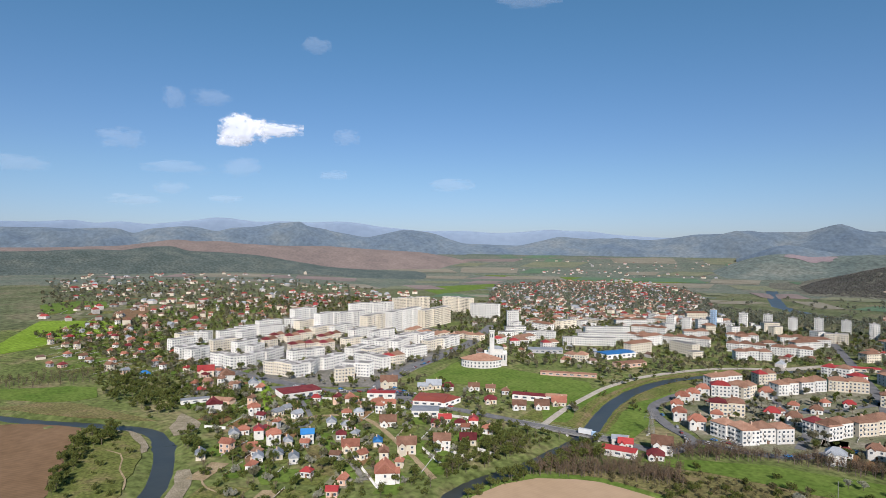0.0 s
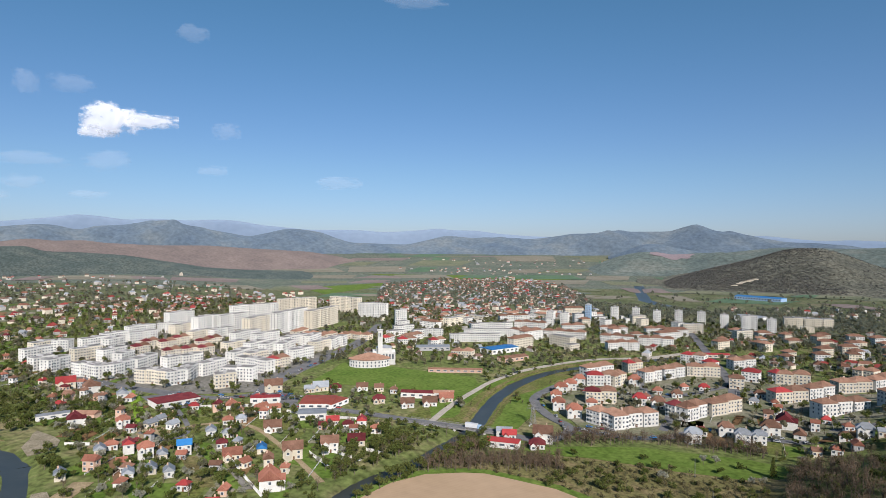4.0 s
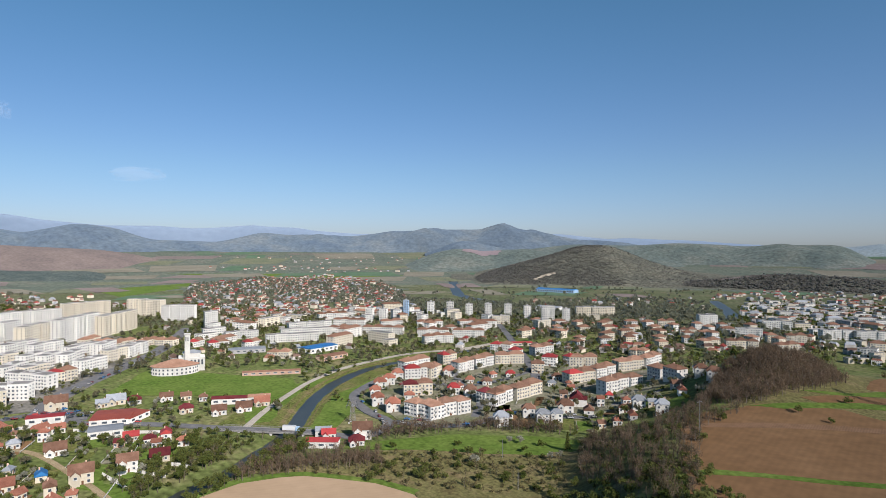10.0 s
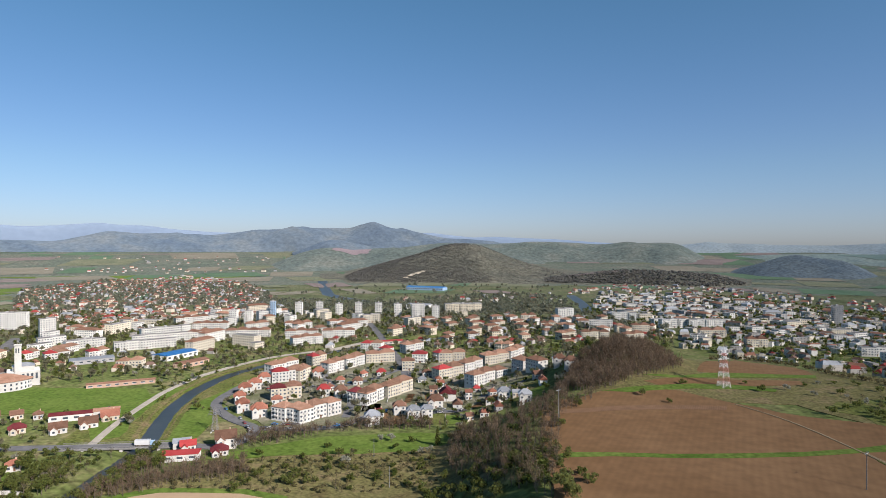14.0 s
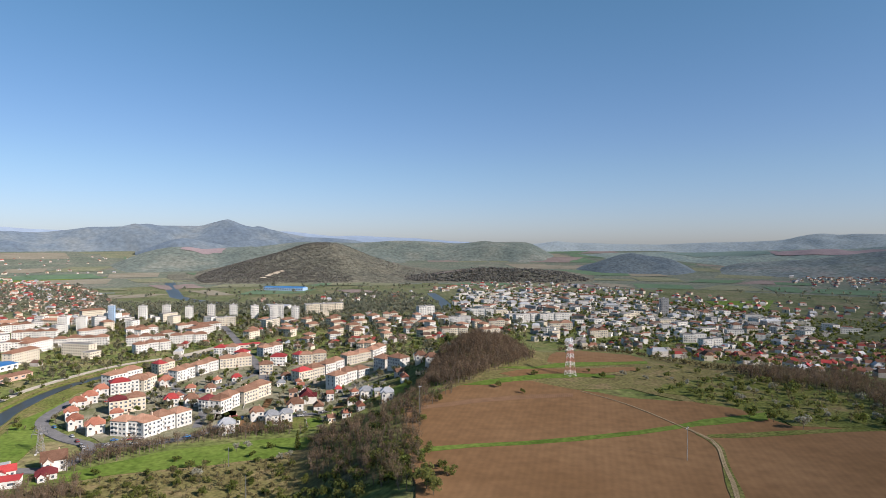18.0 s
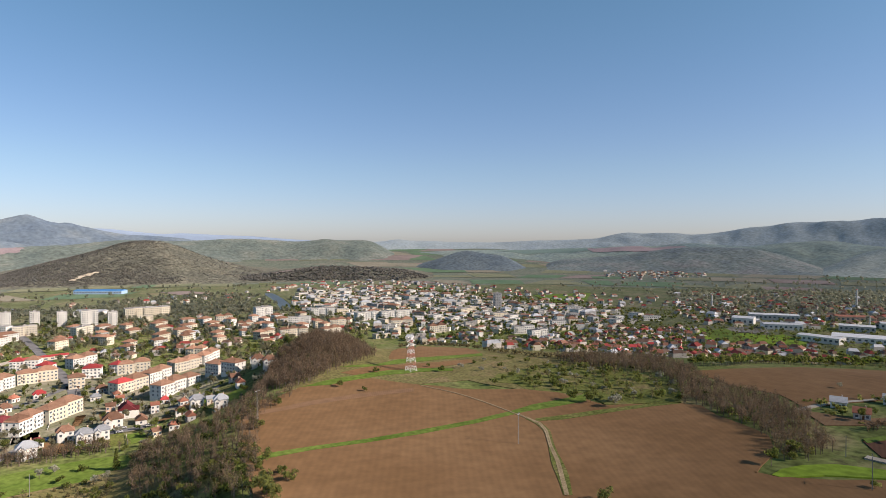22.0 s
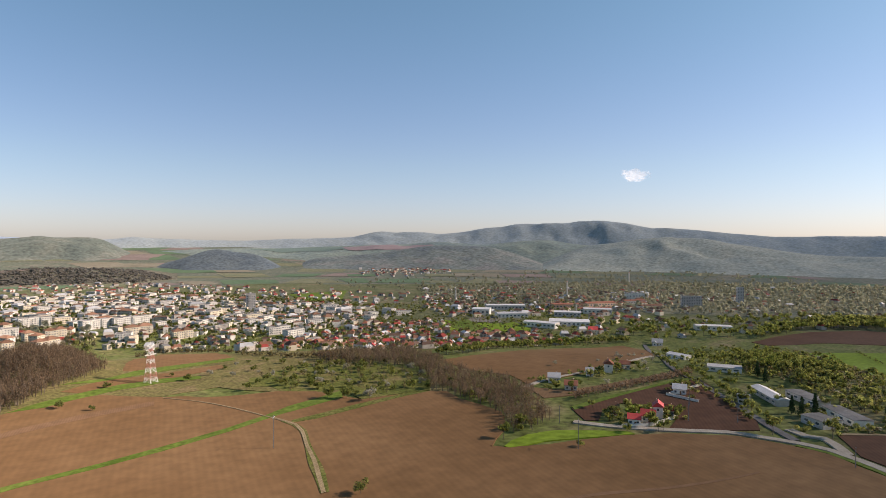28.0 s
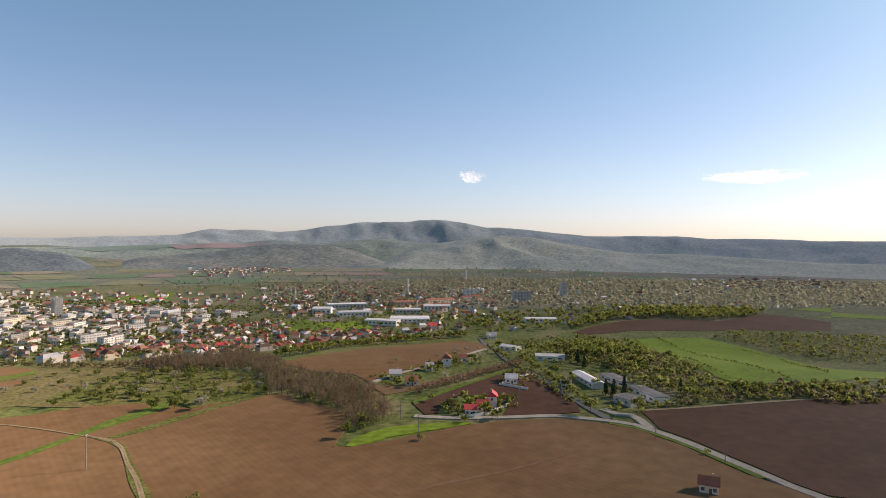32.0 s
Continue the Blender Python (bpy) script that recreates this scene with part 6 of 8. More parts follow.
shed('supermarket', -337, 324, -341, 346, 20, 3.6, 'white', 'vermilion', 'white shop hall with a red roof', 0.4, 'supermarket')
shed('workshop', -335, 289, -321, 303, 14, 4.5, 'white', 'sheet', 'white workshop with a grey metal roof', 1.0, 'hall')
shed('warehouse', -400, 297, -384, 313, 10, 4.5, 'white', 'red', 'low white shop with red sign band', 0.6, 'hall')
shed('stable', -481, 178, -475, 198, 7, 3, 'white', 'sheet', 'long low white stable with a pale roof', 0.8, 'stable')
shed('stable', -467, 196, -454, 205, 9, 3.2, 'rose', 'orange', 'low farm building with an orange tiled roof', 1.8, 'stable')
shed('clubhouse', -319, 384, -295, 397, 8, 4, 'white', 'maroon', 'long white changing rooms with a dark red roof', 1.5, 'clubhouse')
shed('clubhouse', -295, 397, -281, 406, 8, 4.5, 'white', 'orange', 'white annex with an orange roof by the playing field', 1.5, 'clubhouse')
shed('garage', -361, 477, -316, 506, 7, 3, 'rose', 'brown', 'long low row of brown-roofed garages', 0.8, 'garages')
shed('workshop', -446, 566, -416, 593, 18, 4, 'grey', 'sheet', 'workshop hall with striped grey roof', 1, 'hall')
shed('market_hall', -361, 599, -348, 638, 22, 5, 'white', 'bluesheet', 'market hall with blue-grey roofs', 1.2, 'market')
shed('shop', -325, 566, -313, 597, 14, 4, 'rose', 'brown', 'brown-roofed shops by the river', 1.5, 'hall')
shed('depot', -177, 735, -137, 754, 10, 4, 'cream', 'red', 'long depot with a red roof', 1.2, 'hall')
shed('factory', -282, 1595, -180, 1562, 30, 8, 'blue', 'bluesheet', 'long blue factory hall at the hill foot', 2, 'factory')
shed('sports_hall', -200, 1130, -159, 1120, 30, 7, 'white', 'sheet', 'sports hall with a pale vaulted roof', 3, 'sports hall')

# industry and farms to the east
shed('warehouse', 733, 685, 750, 661, 30, 10, 'white', 'sheet', 'white warehouse with a grey roof', 1, 'hall')
shed('warehouse', 807, 718, 860, 672, 25, 8, 'grey', 'sheet', 'long grey factory hall with metal roof', 1, 'factory')
shed('warehouse', 736, 631, 775, 600, 25, 7, 'white', 'sheet', 'pale factory sheds with metal roofs', 1, 'factory')
shed('warehouse', 694, 547, 706, 500, 20, 7, 'white', 'sheet', 'long white warehouse with a pale roof', 1, 'hall')
shed('warehouse', 730, 527, 763, 479, 35, 6, 'white', 'sheet', 'white logistics hall with a pale flat roof', 1, 'hall')
shed('warehouse', 823, 584, 847, 549, 24, 7, 'grey', 'sheet', 'grey factory hall with a metal roof', 1, 'factory')
shed('warehouse', 890, 571, 917, 533, 24, 8, 'white', 'sheet', 'white hall with a pale roof', 1, 'hall')
shed('warehouse', 916, 654, 955, 621, 20, 7, 'rose', 'terracotta', 'long brick hall with a red tiled roof', 2, 'factory')
shed('warehouse', 899, 584, 951, 552, 18, 6, 'white', 'terracotta', 'white hall with a reddish roof', 2, 'factory')
shed('warehouse', 1024, 533, 1076, 518, 16, 6, 'white', 'brown', 'long low white hall with a brown roof', 2, 'factory')
shed('warehouse', 980, 622, 1040, 596, 18, 7, 'rose', 'terracotta', 'brick works hall with a red roof', 2, 'factory')
shed('warehouse', 1085, 602, 1130, 580, 18, 6, 'grey', 'terracotta', 'grey works hall with a red roof', 2, 'factory')
shed('warehouse', 1030, 532, 1049, 506, 20, 7, 'rose', 'brown', 'brick hall with a dark roof', 1, 'factory')
shed('warehouse', 846, 360, 873, 321, 18, 6, 'white', 'sheet', 'long white sheds among trees', 1, 'hall')
shed('barn', 506, 241, 502, 223, 9, 3.4, 'white', 'sheet', 'white barn with a grey roof', 1.5, 'barn')
shed('barn', 448, 182, 457, 161, 9, 3.2, 'white', 'sheet', 'long white barn with a pale roof', 1.5, 'barn')
shed('barn', 406, 138, 380, 115, 9, 3, 'grey', 'sheet', 'weathered grey farm shed', 1.5, 'barn')
shed('school', 410, 119, 393, 99, 10, 3.4, 'grey', 'flat', 'long white two-storey institute with a flat grey roof', 0.3, 'institute')
shed('school', 386, 94, 365, 74, 10, 3.4, 'white', 'flat', 'white two-storey institute wing with dark windows', 0.3, 'institute')
shed('school', 357, 96, 350, 84, 12, 3.6, 'grey', 'flat', 'grey flat-roofed entrance wing of the institute', 0.3, 'institute')
house(297, 171, -60, 6, 6, cover='brown', floors=1, roof='gable')
house(288, 154, -62, 7, 6, cover='red', floors=1, roof='gable')
house(299, 152, -63, 8, 7, cover='red', floors=1, roof='gable')
house(310, 152, 26, 8, 6, cover='red', floors=2, roof='gable')
house(317, 149, -65, 6, 6, cover='maroon', floors=1, roof='gable')
house(336, 238, -55, 9, 7, cover='sheet', floors=1, roof='gable')
house(326, 218, -56, 9, 7, cover='orange', floors=1, roof='gable')
house(390, 229, 30, 8, 7, cover='orange', floors=2, roof='gable')
house(410, 227, -61, 8, 6, cover='orange', floors=1, roof='gable')
house(367, 166, -66, 9, 7, cover='sheet', floors=1, roof='gable')
house(370, 232, -58, 6, 6, cover='sheet', floors=1, roof='gable')
house(690, 340, -64, 14, 11, cover='sheet', floors=1, roof='gable')
house(372, 130, -71, 7, 6, cover='sheet', floors=1, roof='gable')
house(707, 439, -58, 14, 10, cover='red', floors=2, roof='gable')
house(248, 30, -83, 8, 6.5, cover='orange', floors=1, wall='cream', roof='gable')
block(1116, 503, 1138, 473, floors=7, wall='grey', near=False)
block(1160, 644, 1184, 612, floors=5, wall='white', near=False)
block(1230, 443, 1237, 434, floors=12, wall='grey', near=False, depth=10)

# town centre landmarks
block(480, 977, 495, 971, floors=10, wall='grey', depth=16)
block(383, 716, 414, 713, floors=3, wall='white')
block(248, 837, 281, 834, floors=3, roof='hip', cover='orange', wall='cream')
block(222, 791, 238, 783, floors=3, wall='white')
block(388, 677, 415, 680, floors=3)
block(41, 885, 63, 887, floors=3, roof='hip', cover='brown', wall='cream')
block(15, 976, 38, 979, floors=3, roof='hip', cover='brown', wall='cream')
block(90, 801, 125, 804, floors=3, roof='hip', cover='brown', wall='cream')
block(167, 874, 192, 875, floors=3, roof='hip', cover='brown', wall='cream')
block(143, 786, 167, 795, floors=3, roof='hip', cover='brown', wall='cream')
block(281, 763, 305, 763, floors=3, roof='hip', cover='brown', wall='cream')
block(112, 899, 144, 897, floors=4, wall='white')
block(160, 1002, 200, 999, floors=4, wall='white')
block(218, 916, 256, 927, floors=4, wall='white')
block(258, 919, 307, 927, floors=4, wall='white')


# ---- streets of houses, garden by garden ----
def street(poly, gap, seed, keep=1.0, turn=20, two=0.3, gap2=None, most=999):
    rng = random.Random(seed)
    for x, y in spread(poly, gap, seed, 0.22, 3.0, keep, turn, gap2)[:most]:
        w, d = rng.choice([(6, 5), (7, 5.5), (8, 6), (6.5, 5), (8, 6.5)])
        house(x, y, turn + rng.choice([0, 90, 0, 90, 8, -82]) + rng.uniform(-5, 5), w, d, 2 if rng.random() < two else 1, rng.choice(["gable", "gable", "hip"]),
              rng.choice(["white", "white", "cream", "grey", "rose"]), rng.choice(["orange", "orange", "brown", "maroon", "brown", "sheet", "orange", "orange", "brown", "red"]))


street([(-560, 205), (-491, 250), (-420, 285), (-329, 295), (-262, 325), (-256, 270), (-238, 200), (-245, 140), (-310, 135), (-365, 160), (-405, 168)], 21, 11, 0.55, 35, gap2=25)
street([(-893, 159), (-941, 264), (-803, 346), (-676, 250), (-565, 282), (-500, 236), (-532, 215), (-608, 209), (-682, 125)], 24, 12, 0.85, 25, gap2=30)
street([(-803, 289), (-1000, 430), (-1100, 640), (-975, 669), (-871, 502), (-790, 400), (-790, 339)], 26, 13, 0.7, 60, gap2=38)
street([(-129, 414), (-97, 508), (-93, 600), (25, 518), (32, 440), (8, 405), (-48, 425)], 20, 14, 0.7, 10, gap2=24)
street([(375, 660), (526, 700), (615, 660), (583, 572), (649, 487), (583, 444), (400, 420), (340, 450)], 24, 15, 0.8, 40, gap2=34, most=90)
street([(-1174, 208), (-1266, 336), (-1006, 406), (-850, 301), (-884, 255)], 40, 16, 0.45, 15)


# ---- flats of the centre and of the terraces ----
def quarter(poly, gap, seed, turn, floors, roof, walls, covers, keep=0.9, gap2=None, sizes=(18, 24, 30, 36)):
    rng = random.Random(seed)
    for x, y in spread(poly, gap, seed, 0.2, 8.0, keep, turn, gap2):
        L, a = rng.choice(sizes), radians(-math.degrees(math.atan2(x, y)) + rng.choice([30, 45, 50, -45, 20]))
        c, s = math.cos(a) * L / 2, math.sin(a) * L / 2
        block(x - c, y - s, x + c, y + s, rng.choice(floors), rng.choice(roof), rng.choice(walls), rng.choice(covers), False)


quarter([(152, 1212), (210, 1420), (420, 1400), (590, 1020), (660, 760), (526, 722), (410, 745), (316, 845), (258, 940), (165, 1030)], 44, 21, 15, (2, 2, 3, 3), ("flat", "flat", "flat", "hip"), ("white", "white", "grey", "white", "cream"), ("sheet", "brown"), 0.75, 40, (12, 15, 21, 27))
quarter([(-178, 780), (-200, 960), (135, 1010), (190, 900), (150, 800), (60, 770), (-100, 745)], 34, 22, 5, (2, 3), ("hip",), ("white", "cream"), ("brown", "orange", "brown"), 0.8, 34, (12, 15, 18))
quarter([(-594, 674), (-640, 890), (-444, 1050), (-230, 1000), (-190, 790), (-282, 700), (-360, 610), (-423, 580), (-486, 590)], 44, 23, -20, (2, 3, 4), ("hip", "flat"), ("white", "white", "cream"), ("brown", "orange", "brown"), 0.75, 40, (15, 24, 36))


# ---- distant houses, past counting ----
def cottage_shape(w, d, h, rise, roof, wall):
    a = [(-w, -d, -1), (w, -d, -1), (w, d, -1), (-w, d, -1), (-w, -d, h), (w, -d, h), (w, d, h), (-w, d, h), (-w * 0.7, 0, h + rise), (w * 0.7, 0, h + rise),
         (w, 0, h), (-w, 0, h), (-w * 0.2, -d - 0.05, 1), (w * 0.2, -d - 0.05, 1), (w * 0.2, -d - 0.05, h - 0.6), (-w * 0.2, -d - 0.05, h - 0.6)]
    q = [(0, 1, 5, 4), (1, 2, 6, 5), (2, 3, 7, 6), (3, 0, 4, 7), (4, 5, 9, 8), (6, 7, 8, 9), (5, 10, 6, 9), (7, 11, 4, 8), (12, 13, 14, 15)]
    return np.array(a, float), np.array(q), np.array([wall] * 4 + [roof] * 4 + [6])


COTTAGES = [cottage_shape(w, d, h, r, roof, wall) for w, d, h, r in ((5, 4, 3, 3), (6, 4.5, 5.5, 3.2), (4.5, 3.5, 3, 2.6), (8, 5, 5.5, 3), (5.5, 4.5, 3.2, 3.4)) for roof, wall in ((2, 0), (3, 0), (4, 1), (2, 1), (5, 0), (4, 0))]
COTTAGE_MATS = ["far_wall", "cream", "far_tiles", "far_red", "far_brown", "sheet", "pane"]


def hamlet(poly, gap, seed, label, keep=0.9, gap2=None, low=0.7, high=1.05):
    s = spread(poly, gap, seed, 0.4, 2.0, keep, seed * 17, gap2)
    return scatter("distant_houses", COTTAGES, s, COTTAGE_MATS, label, "houses", low, high, seed)


hamlet([(-877, 967), (-1266, 1437), (-1318, 1831), (-823, 1799), (-584, 1408), (-435, 1105), (-590, 927), (-731, 893)], 25, 31, "distant red-roofed houses packed along streets", 0.9, 27)
hamlet([(-1278, 1776), (-1249, 2156), (-906, 1935), (-719, 1572)], 32, 32, "far red-roofed houses at the edge of town", 0.8)
hamlet([(-640, 1000), (-760, 900), (-594, 760), (-480, 900), (-350, 1060), (-435, 1105)], 26, 33, "brown-roofed houses among trees", 0.8)
hamlet([(-1958, 348), (-1537, 1055), (-1250, 999), (-1030, 700), (-1100, 463), (-1274, 250)], 46, 34, "scattered village houses on the western slope", 0.55)
hamlet([(-1250, 820), (-1330, 1100), (-980, 1000), (-900, 800), (-980, 680)], 34, 35, "houses with gardens behind the flats", 0.6)
hamlet([(-178, 735), (-120, 700), (120, 760), (240, 850), (200, 930), (150, 830), (0, 770)], 24, 36, "terraced brown-roofed houses below the hill", 0.85)
hamlet([(83, 1513), (345, 1888), (634, 1676), (860, 1158), (996, 947), (664, 893), (560, 1100), (400, 1450), (200, 1460)], 34, 37, "small pale buildings behind the town centre", 0.75)
hamlet([(887, 997), (1160, 872), (1120, 713), (849, 591), (690, 690), (740, 800)], 34, 38, "red and brown roofed houses of the eastern suburb", 0.75)
hamlet([(1046, 1171), (1632, 943), (1845, 475), (1706, 28), (1397, 23), (1096, 281), (957, 553), (813, 834)], 60, 39, "scattered eastern suburb half hidden in trees", 0.6)
hamlet([(769, 493), (1142, 293), (1058, 197), (862, 304), (698, 360)], 34, 40, "houses and sheds along the valley road", 0.6)
hamlet([(1199, 1653), (1812, 2241), (1622, 1734), (1354, 1501)], 42, 41, "mountain-foot village with red roofs", 0.8)
hamlet([(1449, 373), (2397, -223), (1450, -136), (1200, 150)], 60, 42, "pale roofs of a distant suburb", 0.6)
hamlet([(-1900, 2200), (-1500, 2500), (-900, 2550), (-1000, 2400), (-1500, 2150)], 60, 43, "far village in the valley", 0.6)
hamlet([(-2300, 500), (-1950, 1100), (-1700, 1000), (-1900, 400)], 70, 44, "far hamlet under the terrace", 0.5)
hamlet([(-450, 620), (-520, 560), (-470, 500), (-330, 560), (-300, 660), (-360, 700)], 30, 45, "mixed small houses and workshops by the river", 0.6)
hamlet([(300, 640), (380, 690), (420, 560), (330, 470), (270, 560)], 28, 46, "houses under the hill edge", 0.8)


hamlet([(-1056, 187), (-1136, 318), (-1114, 501), (-1235, 848), (-868, 530), (-855, 368), (-823, 262), (-753, 163), (-745, 132)], 26, 47, "red-roofed houses in rows west of the flats", 0.6, 30)
hamlet([(-2300, 2700), (-1500, 3100), (-900, 3300), (-800, 2900), (-1500, 2600)], 70, 48, "hazy far town in the valley", 0.5, 80, 0.6, 1.0)


hamlet([(1958, 315), (2269, 148), (2330, -72), (1819, -57), (1678, 256)], 30, 49, "rows of pale houses in a far eastern suburb", 0.8, 40, 0.9, 1.4)
hamlet([(1049, 1095), (1275, 1030), (1361, 731), (1369, 525), (1150, 488), (1052, 698), (903, 878)], 32, 50, "red-roofed eastern suburb among trees", 0.7, 34, 0.8, 1.1)

hamlet([(970, 630), (1125, 586), (1060, 520), (994, 470), (866, 416), (792, 480), (860, 545)], 24, 155, "red-roofed houses around the works halls", 0.75, 26, 0.8, 1.1)
hamlet([(536, 566), (551, 527), (649, 470), (765, 467), (748, 434), (555, 416), (480, 470)], 19, 156, "small red-roofed houses with gardens at the edge of town", 0.7, 22, 0.7, 1.0)
hamlet([(1503, 2044), (1766, 2200), (1800, 1900), (1700, 1690), (1551, 1594), (1329, 1807)], 34, 157, "red-roofed village at the mountain's foot", 0.7, 38)


def slab_shape(L, d, floors, roof, wall):
    """A distant block of flats with its rows of windows."""
    H = floors * 2.9
    x, y = L / 2, d / 2
    vs = [(-x, -y, -1), (x, -y, -1), (x, y, -1), (-x, y, -1), (-x, -y, H), (x, -y, H), (x, y, H), (-x, y, H)]
    qs, ms = [(0, 1, 5, 4), (1, 2, 6, 5), (2, 3, 7, 6), (3, 0, 4, 7)], [wall] * 4
    if roof == 5:
        vs += [(-x + 0.4, -y + 0.4, H + 0.3), (x - 0.4, -y + 0.4, H + 0.3), (x - 0.4, y - 0.4, H + 0.3), (-x + 0.4, y - 0.4, H + 0.3)]
        qs += [(4, 5, 9, 8), (5, 6, 10, 9), (6, 7, 11, 10), (7, 4, 8, 11), (8, 9, 10, 11)]
        ms += [wall] * 4 + [5]
    else:
        vs += [(-x * 0.7, 0, H + d * 0.28), (x * 0.7, 0, H + d * 0.28), (x, 0, H), (-x, 0, H)]
        qs += [(4, 5, 9, 8), (6, 7, 8, 9), (5, 10, 6, 9), (7, 11, 4, 8)]
        ms += [roof] * 4
    for k in range(floors):
        z = k * 2.9 + 1.0
        for sgn in (-1, 1):
            for i in range(int(L / 3)):
                c = -x + (i + 0.5) * 3
                b = len(vs)
                vs += [(c - 0.65, sgn * (y + 0.06), z), (c + 0.65, sgn * (y + 0.06), z), (c + 0.65, sgn * (y + 0.06), z + 1.3), (c - 0.65, sgn * (y + 0.06), z + 1.3)]
                qs.append((b, b + 1, b + 2, b + 3))
                ms.append(6)
    return np.array(vs, float), np.array(qs), np.array(ms)


SLABS = [slab_shape(L, d, f, r, w) for L, d, f in ((18, 11, 4), (24, 11, 5), (12, 10, 3), (30, 11, 4), (15, 11, 3)) for r, w in ((5, 0), (5, 7), (5, 1), (4, 0), (2, 7))]
SLAB_MATS = ["far_wall", "cream", "far_tiles", "far_red", "far_brown", "flat", "pane", "white"]


def dense(poly, gap, seed, label, keep=0.85, gap2=None):
    s = spread(poly, gap, seed, 0.3, -1.0, keep, 20, gap2)
    return scatter("distant_flats", SLABS, s, SLAB_MATS, label, "flats", 0.38, 0.62, seed)


dense([(150, 1180), (210, 1450), (440, 1450), (620, 1030), (680, 760), (526, 705), (400, 720), (300, 820), (240, 930), (165, 1030)], 17, 141, "white flats and offices crowding the town centre", 0.8, 15)
hamlet([(-300, 1300), (-120, 1500), (60, 1620), (120, 1520), (60, 1300), (-60, 1120)], 46, 147, "scattered sheds and houses on the plain", 0.5)
dense([(160, 1450), (330, 1700), (480, 1560), (420, 1440)], 48, 148, "pale factory halls behind the centre", 0.6)
dense([(-120, 1250), (-60, 1420), (110, 1460), (120, 1240)], 52, 149, "pale industrial buildings behind the tree belt", 0.6)
dense([(-120, 1050), (60, 1060), (150, 1010), (130, 900), (-60, 960)], 34, 142, "pale flats beyond the terraced houses", 0.5)
dense([(-700, 700), (-740, 860), (-480, 1040), (-300, 1040), (-420, 800), (-560, 660)], 40, 143, "mixed pale town buildings among trees", 0.5)
dense([(200, 746), (254, 663), (317, 588), (373, 579), (487, 754), (370, 870), (253, 913)], 22, 151, "pale low buildings between the hill and the centre", 0.55, 20)
hamlet([(200, 746), (254, 663), (317, 588), (373, 579), (487, 754), (370, 870), (253, 913)], 24, 152, "small houses under the hill crest", 0.5, 26, 0.6, 0.9)
hamlet([(373, 579), (467, 576), (552, 556), (644, 650), (585, 722), (493, 765)], 20, 153, "small houses packed below the hill", 0.6, 22, 0.6, 0.9)
hamlet([(-230, 700), (-180, 1000), (140, 1010), (230, 850), (60, 760), (-120, 700)], 22, 154, "brown-roofed houses between the flats", 0.5, 24, 0.6, 0.95)
hamlet([(375, 665), (526, 705), (640, 665), (600, 580), (660, 487), (583, 440), (400, 415), (330, 450)], 17, 144, "dense small houses with gardens east of town", 0.75, 20, 0.7, 1.0)
hamlet([(690, 730), (880, 960), (1150, 860), (1130, 700), (860, 590), (760, 620)], 24, 145, "brown-roofed houses of the eastern suburb", 0.6, 26, 0.7, 1.0)
hamlet([(940, 560), (1080, 300), (1240, 240), (1400, 430), (1250, 720), (1050, 800)], 34, 146, "rows of small red-roofed houses far east", 0.6, 38, 0.7, 1.0)

# ---- trees and woods ----
LEAFY = [tree_shape(s, 8.5, 3.0, 150, 0, 6, 0.55) for s in range(5)]
LIGHT = [tree_shape(s + 40, 7.5, 3.0, 46, 0, 2, 0.9, lobes=5) for s in range(6)]
ROUND = [tree_shape(s + 80, 4.4, 2.6, 38, 0, 2, 0.75, lobes=4) for s in range(5)]
BUSHY = [tree_shape(s + 10, 3.6, 2.3, 110, 0, 5, 0.42) for s in range(4)]
MOUND = [tree_shape(s + 90, 2.6, 2.5, 24, 0, 2, 0.72, lobes=3) for s in range(5)]
BARE = [tree_shape(s + 20, 9.5, 2.8, 0, 40, 5, fuzz=44) for s in range(5)]
FARLEAF = [tree_shape(s + 50, 6.5, 3.1, 11, 0, 1, 1.8, lobes=3) for s in range(4)]
FARBARE = [tree_shape(s + 60, 8.0, 2.6, 0, 8, 1, fuzz=14) for s in range(3)]
YARD = [tree_shape(s + 70, 7.0, 2.6, 0, 26, 3, fuzz=18) for s in range(4)]

# bare belts on the slopes
BELT = [(-32, 311), (-40, 376), (-34, 395), (-8, 364), (9, 358), (22, 383), (32, 416), (35, 361), (49, 382), (56, 383), (43, 365), (27, 336), (22, 288), (17, 240), (14, 225)]
KNOLL = [(30, 400), (40, 440), (52, 478), (80, 505), (118, 490), (124, 458), (103, 432), (76, 408), (56, 390)]
RAVINE = [(259, 278), (266, 270), (261, 252), (257, 228), (248, 207), (230, 190), (241, 184), (263, 188), (280, 207), (304, 236), (311, 262), (307, 287), (309, 306), (329, 346), (341, 400), (295, 417), (261, 418), (260, 383), (296, 347), (287, 311)]
GLADE = [(246, 402), (264, 374), (292, 342), (284, 307), (261, 280), (238, 284), (217, 293), (219, 319), (190, 331), (192, 357), (177, 370), (193, 385)]
EDGE = [(-226, 280), (-178, 325), (-160, 350), (-119, 386), (-46, 403), (-63, 415), (-125, 402), (-165, 366), (-178, 341), (-200, 317), (-232, 292)]
FOOT = [(-216, 275), (-174, 318), (-150, 325), (-140, 308), (-178, 288), (-205, 262)]
scatter("bare_trees", BARE, np.concatenate([spread(BELT, 5.5, 51), spread(KNOLL, 3.6, 52), spread(KNOLL, 4.5, 57), spread(RAVINE, 4.0, 53), spread(EDGE, 3.7, 54), spread(FOOT, 3.6, 55)]), ["bark", "twig"], "dense belt of bare brown woodland on the slopes", "woods", 0.6, 1.05, 51)
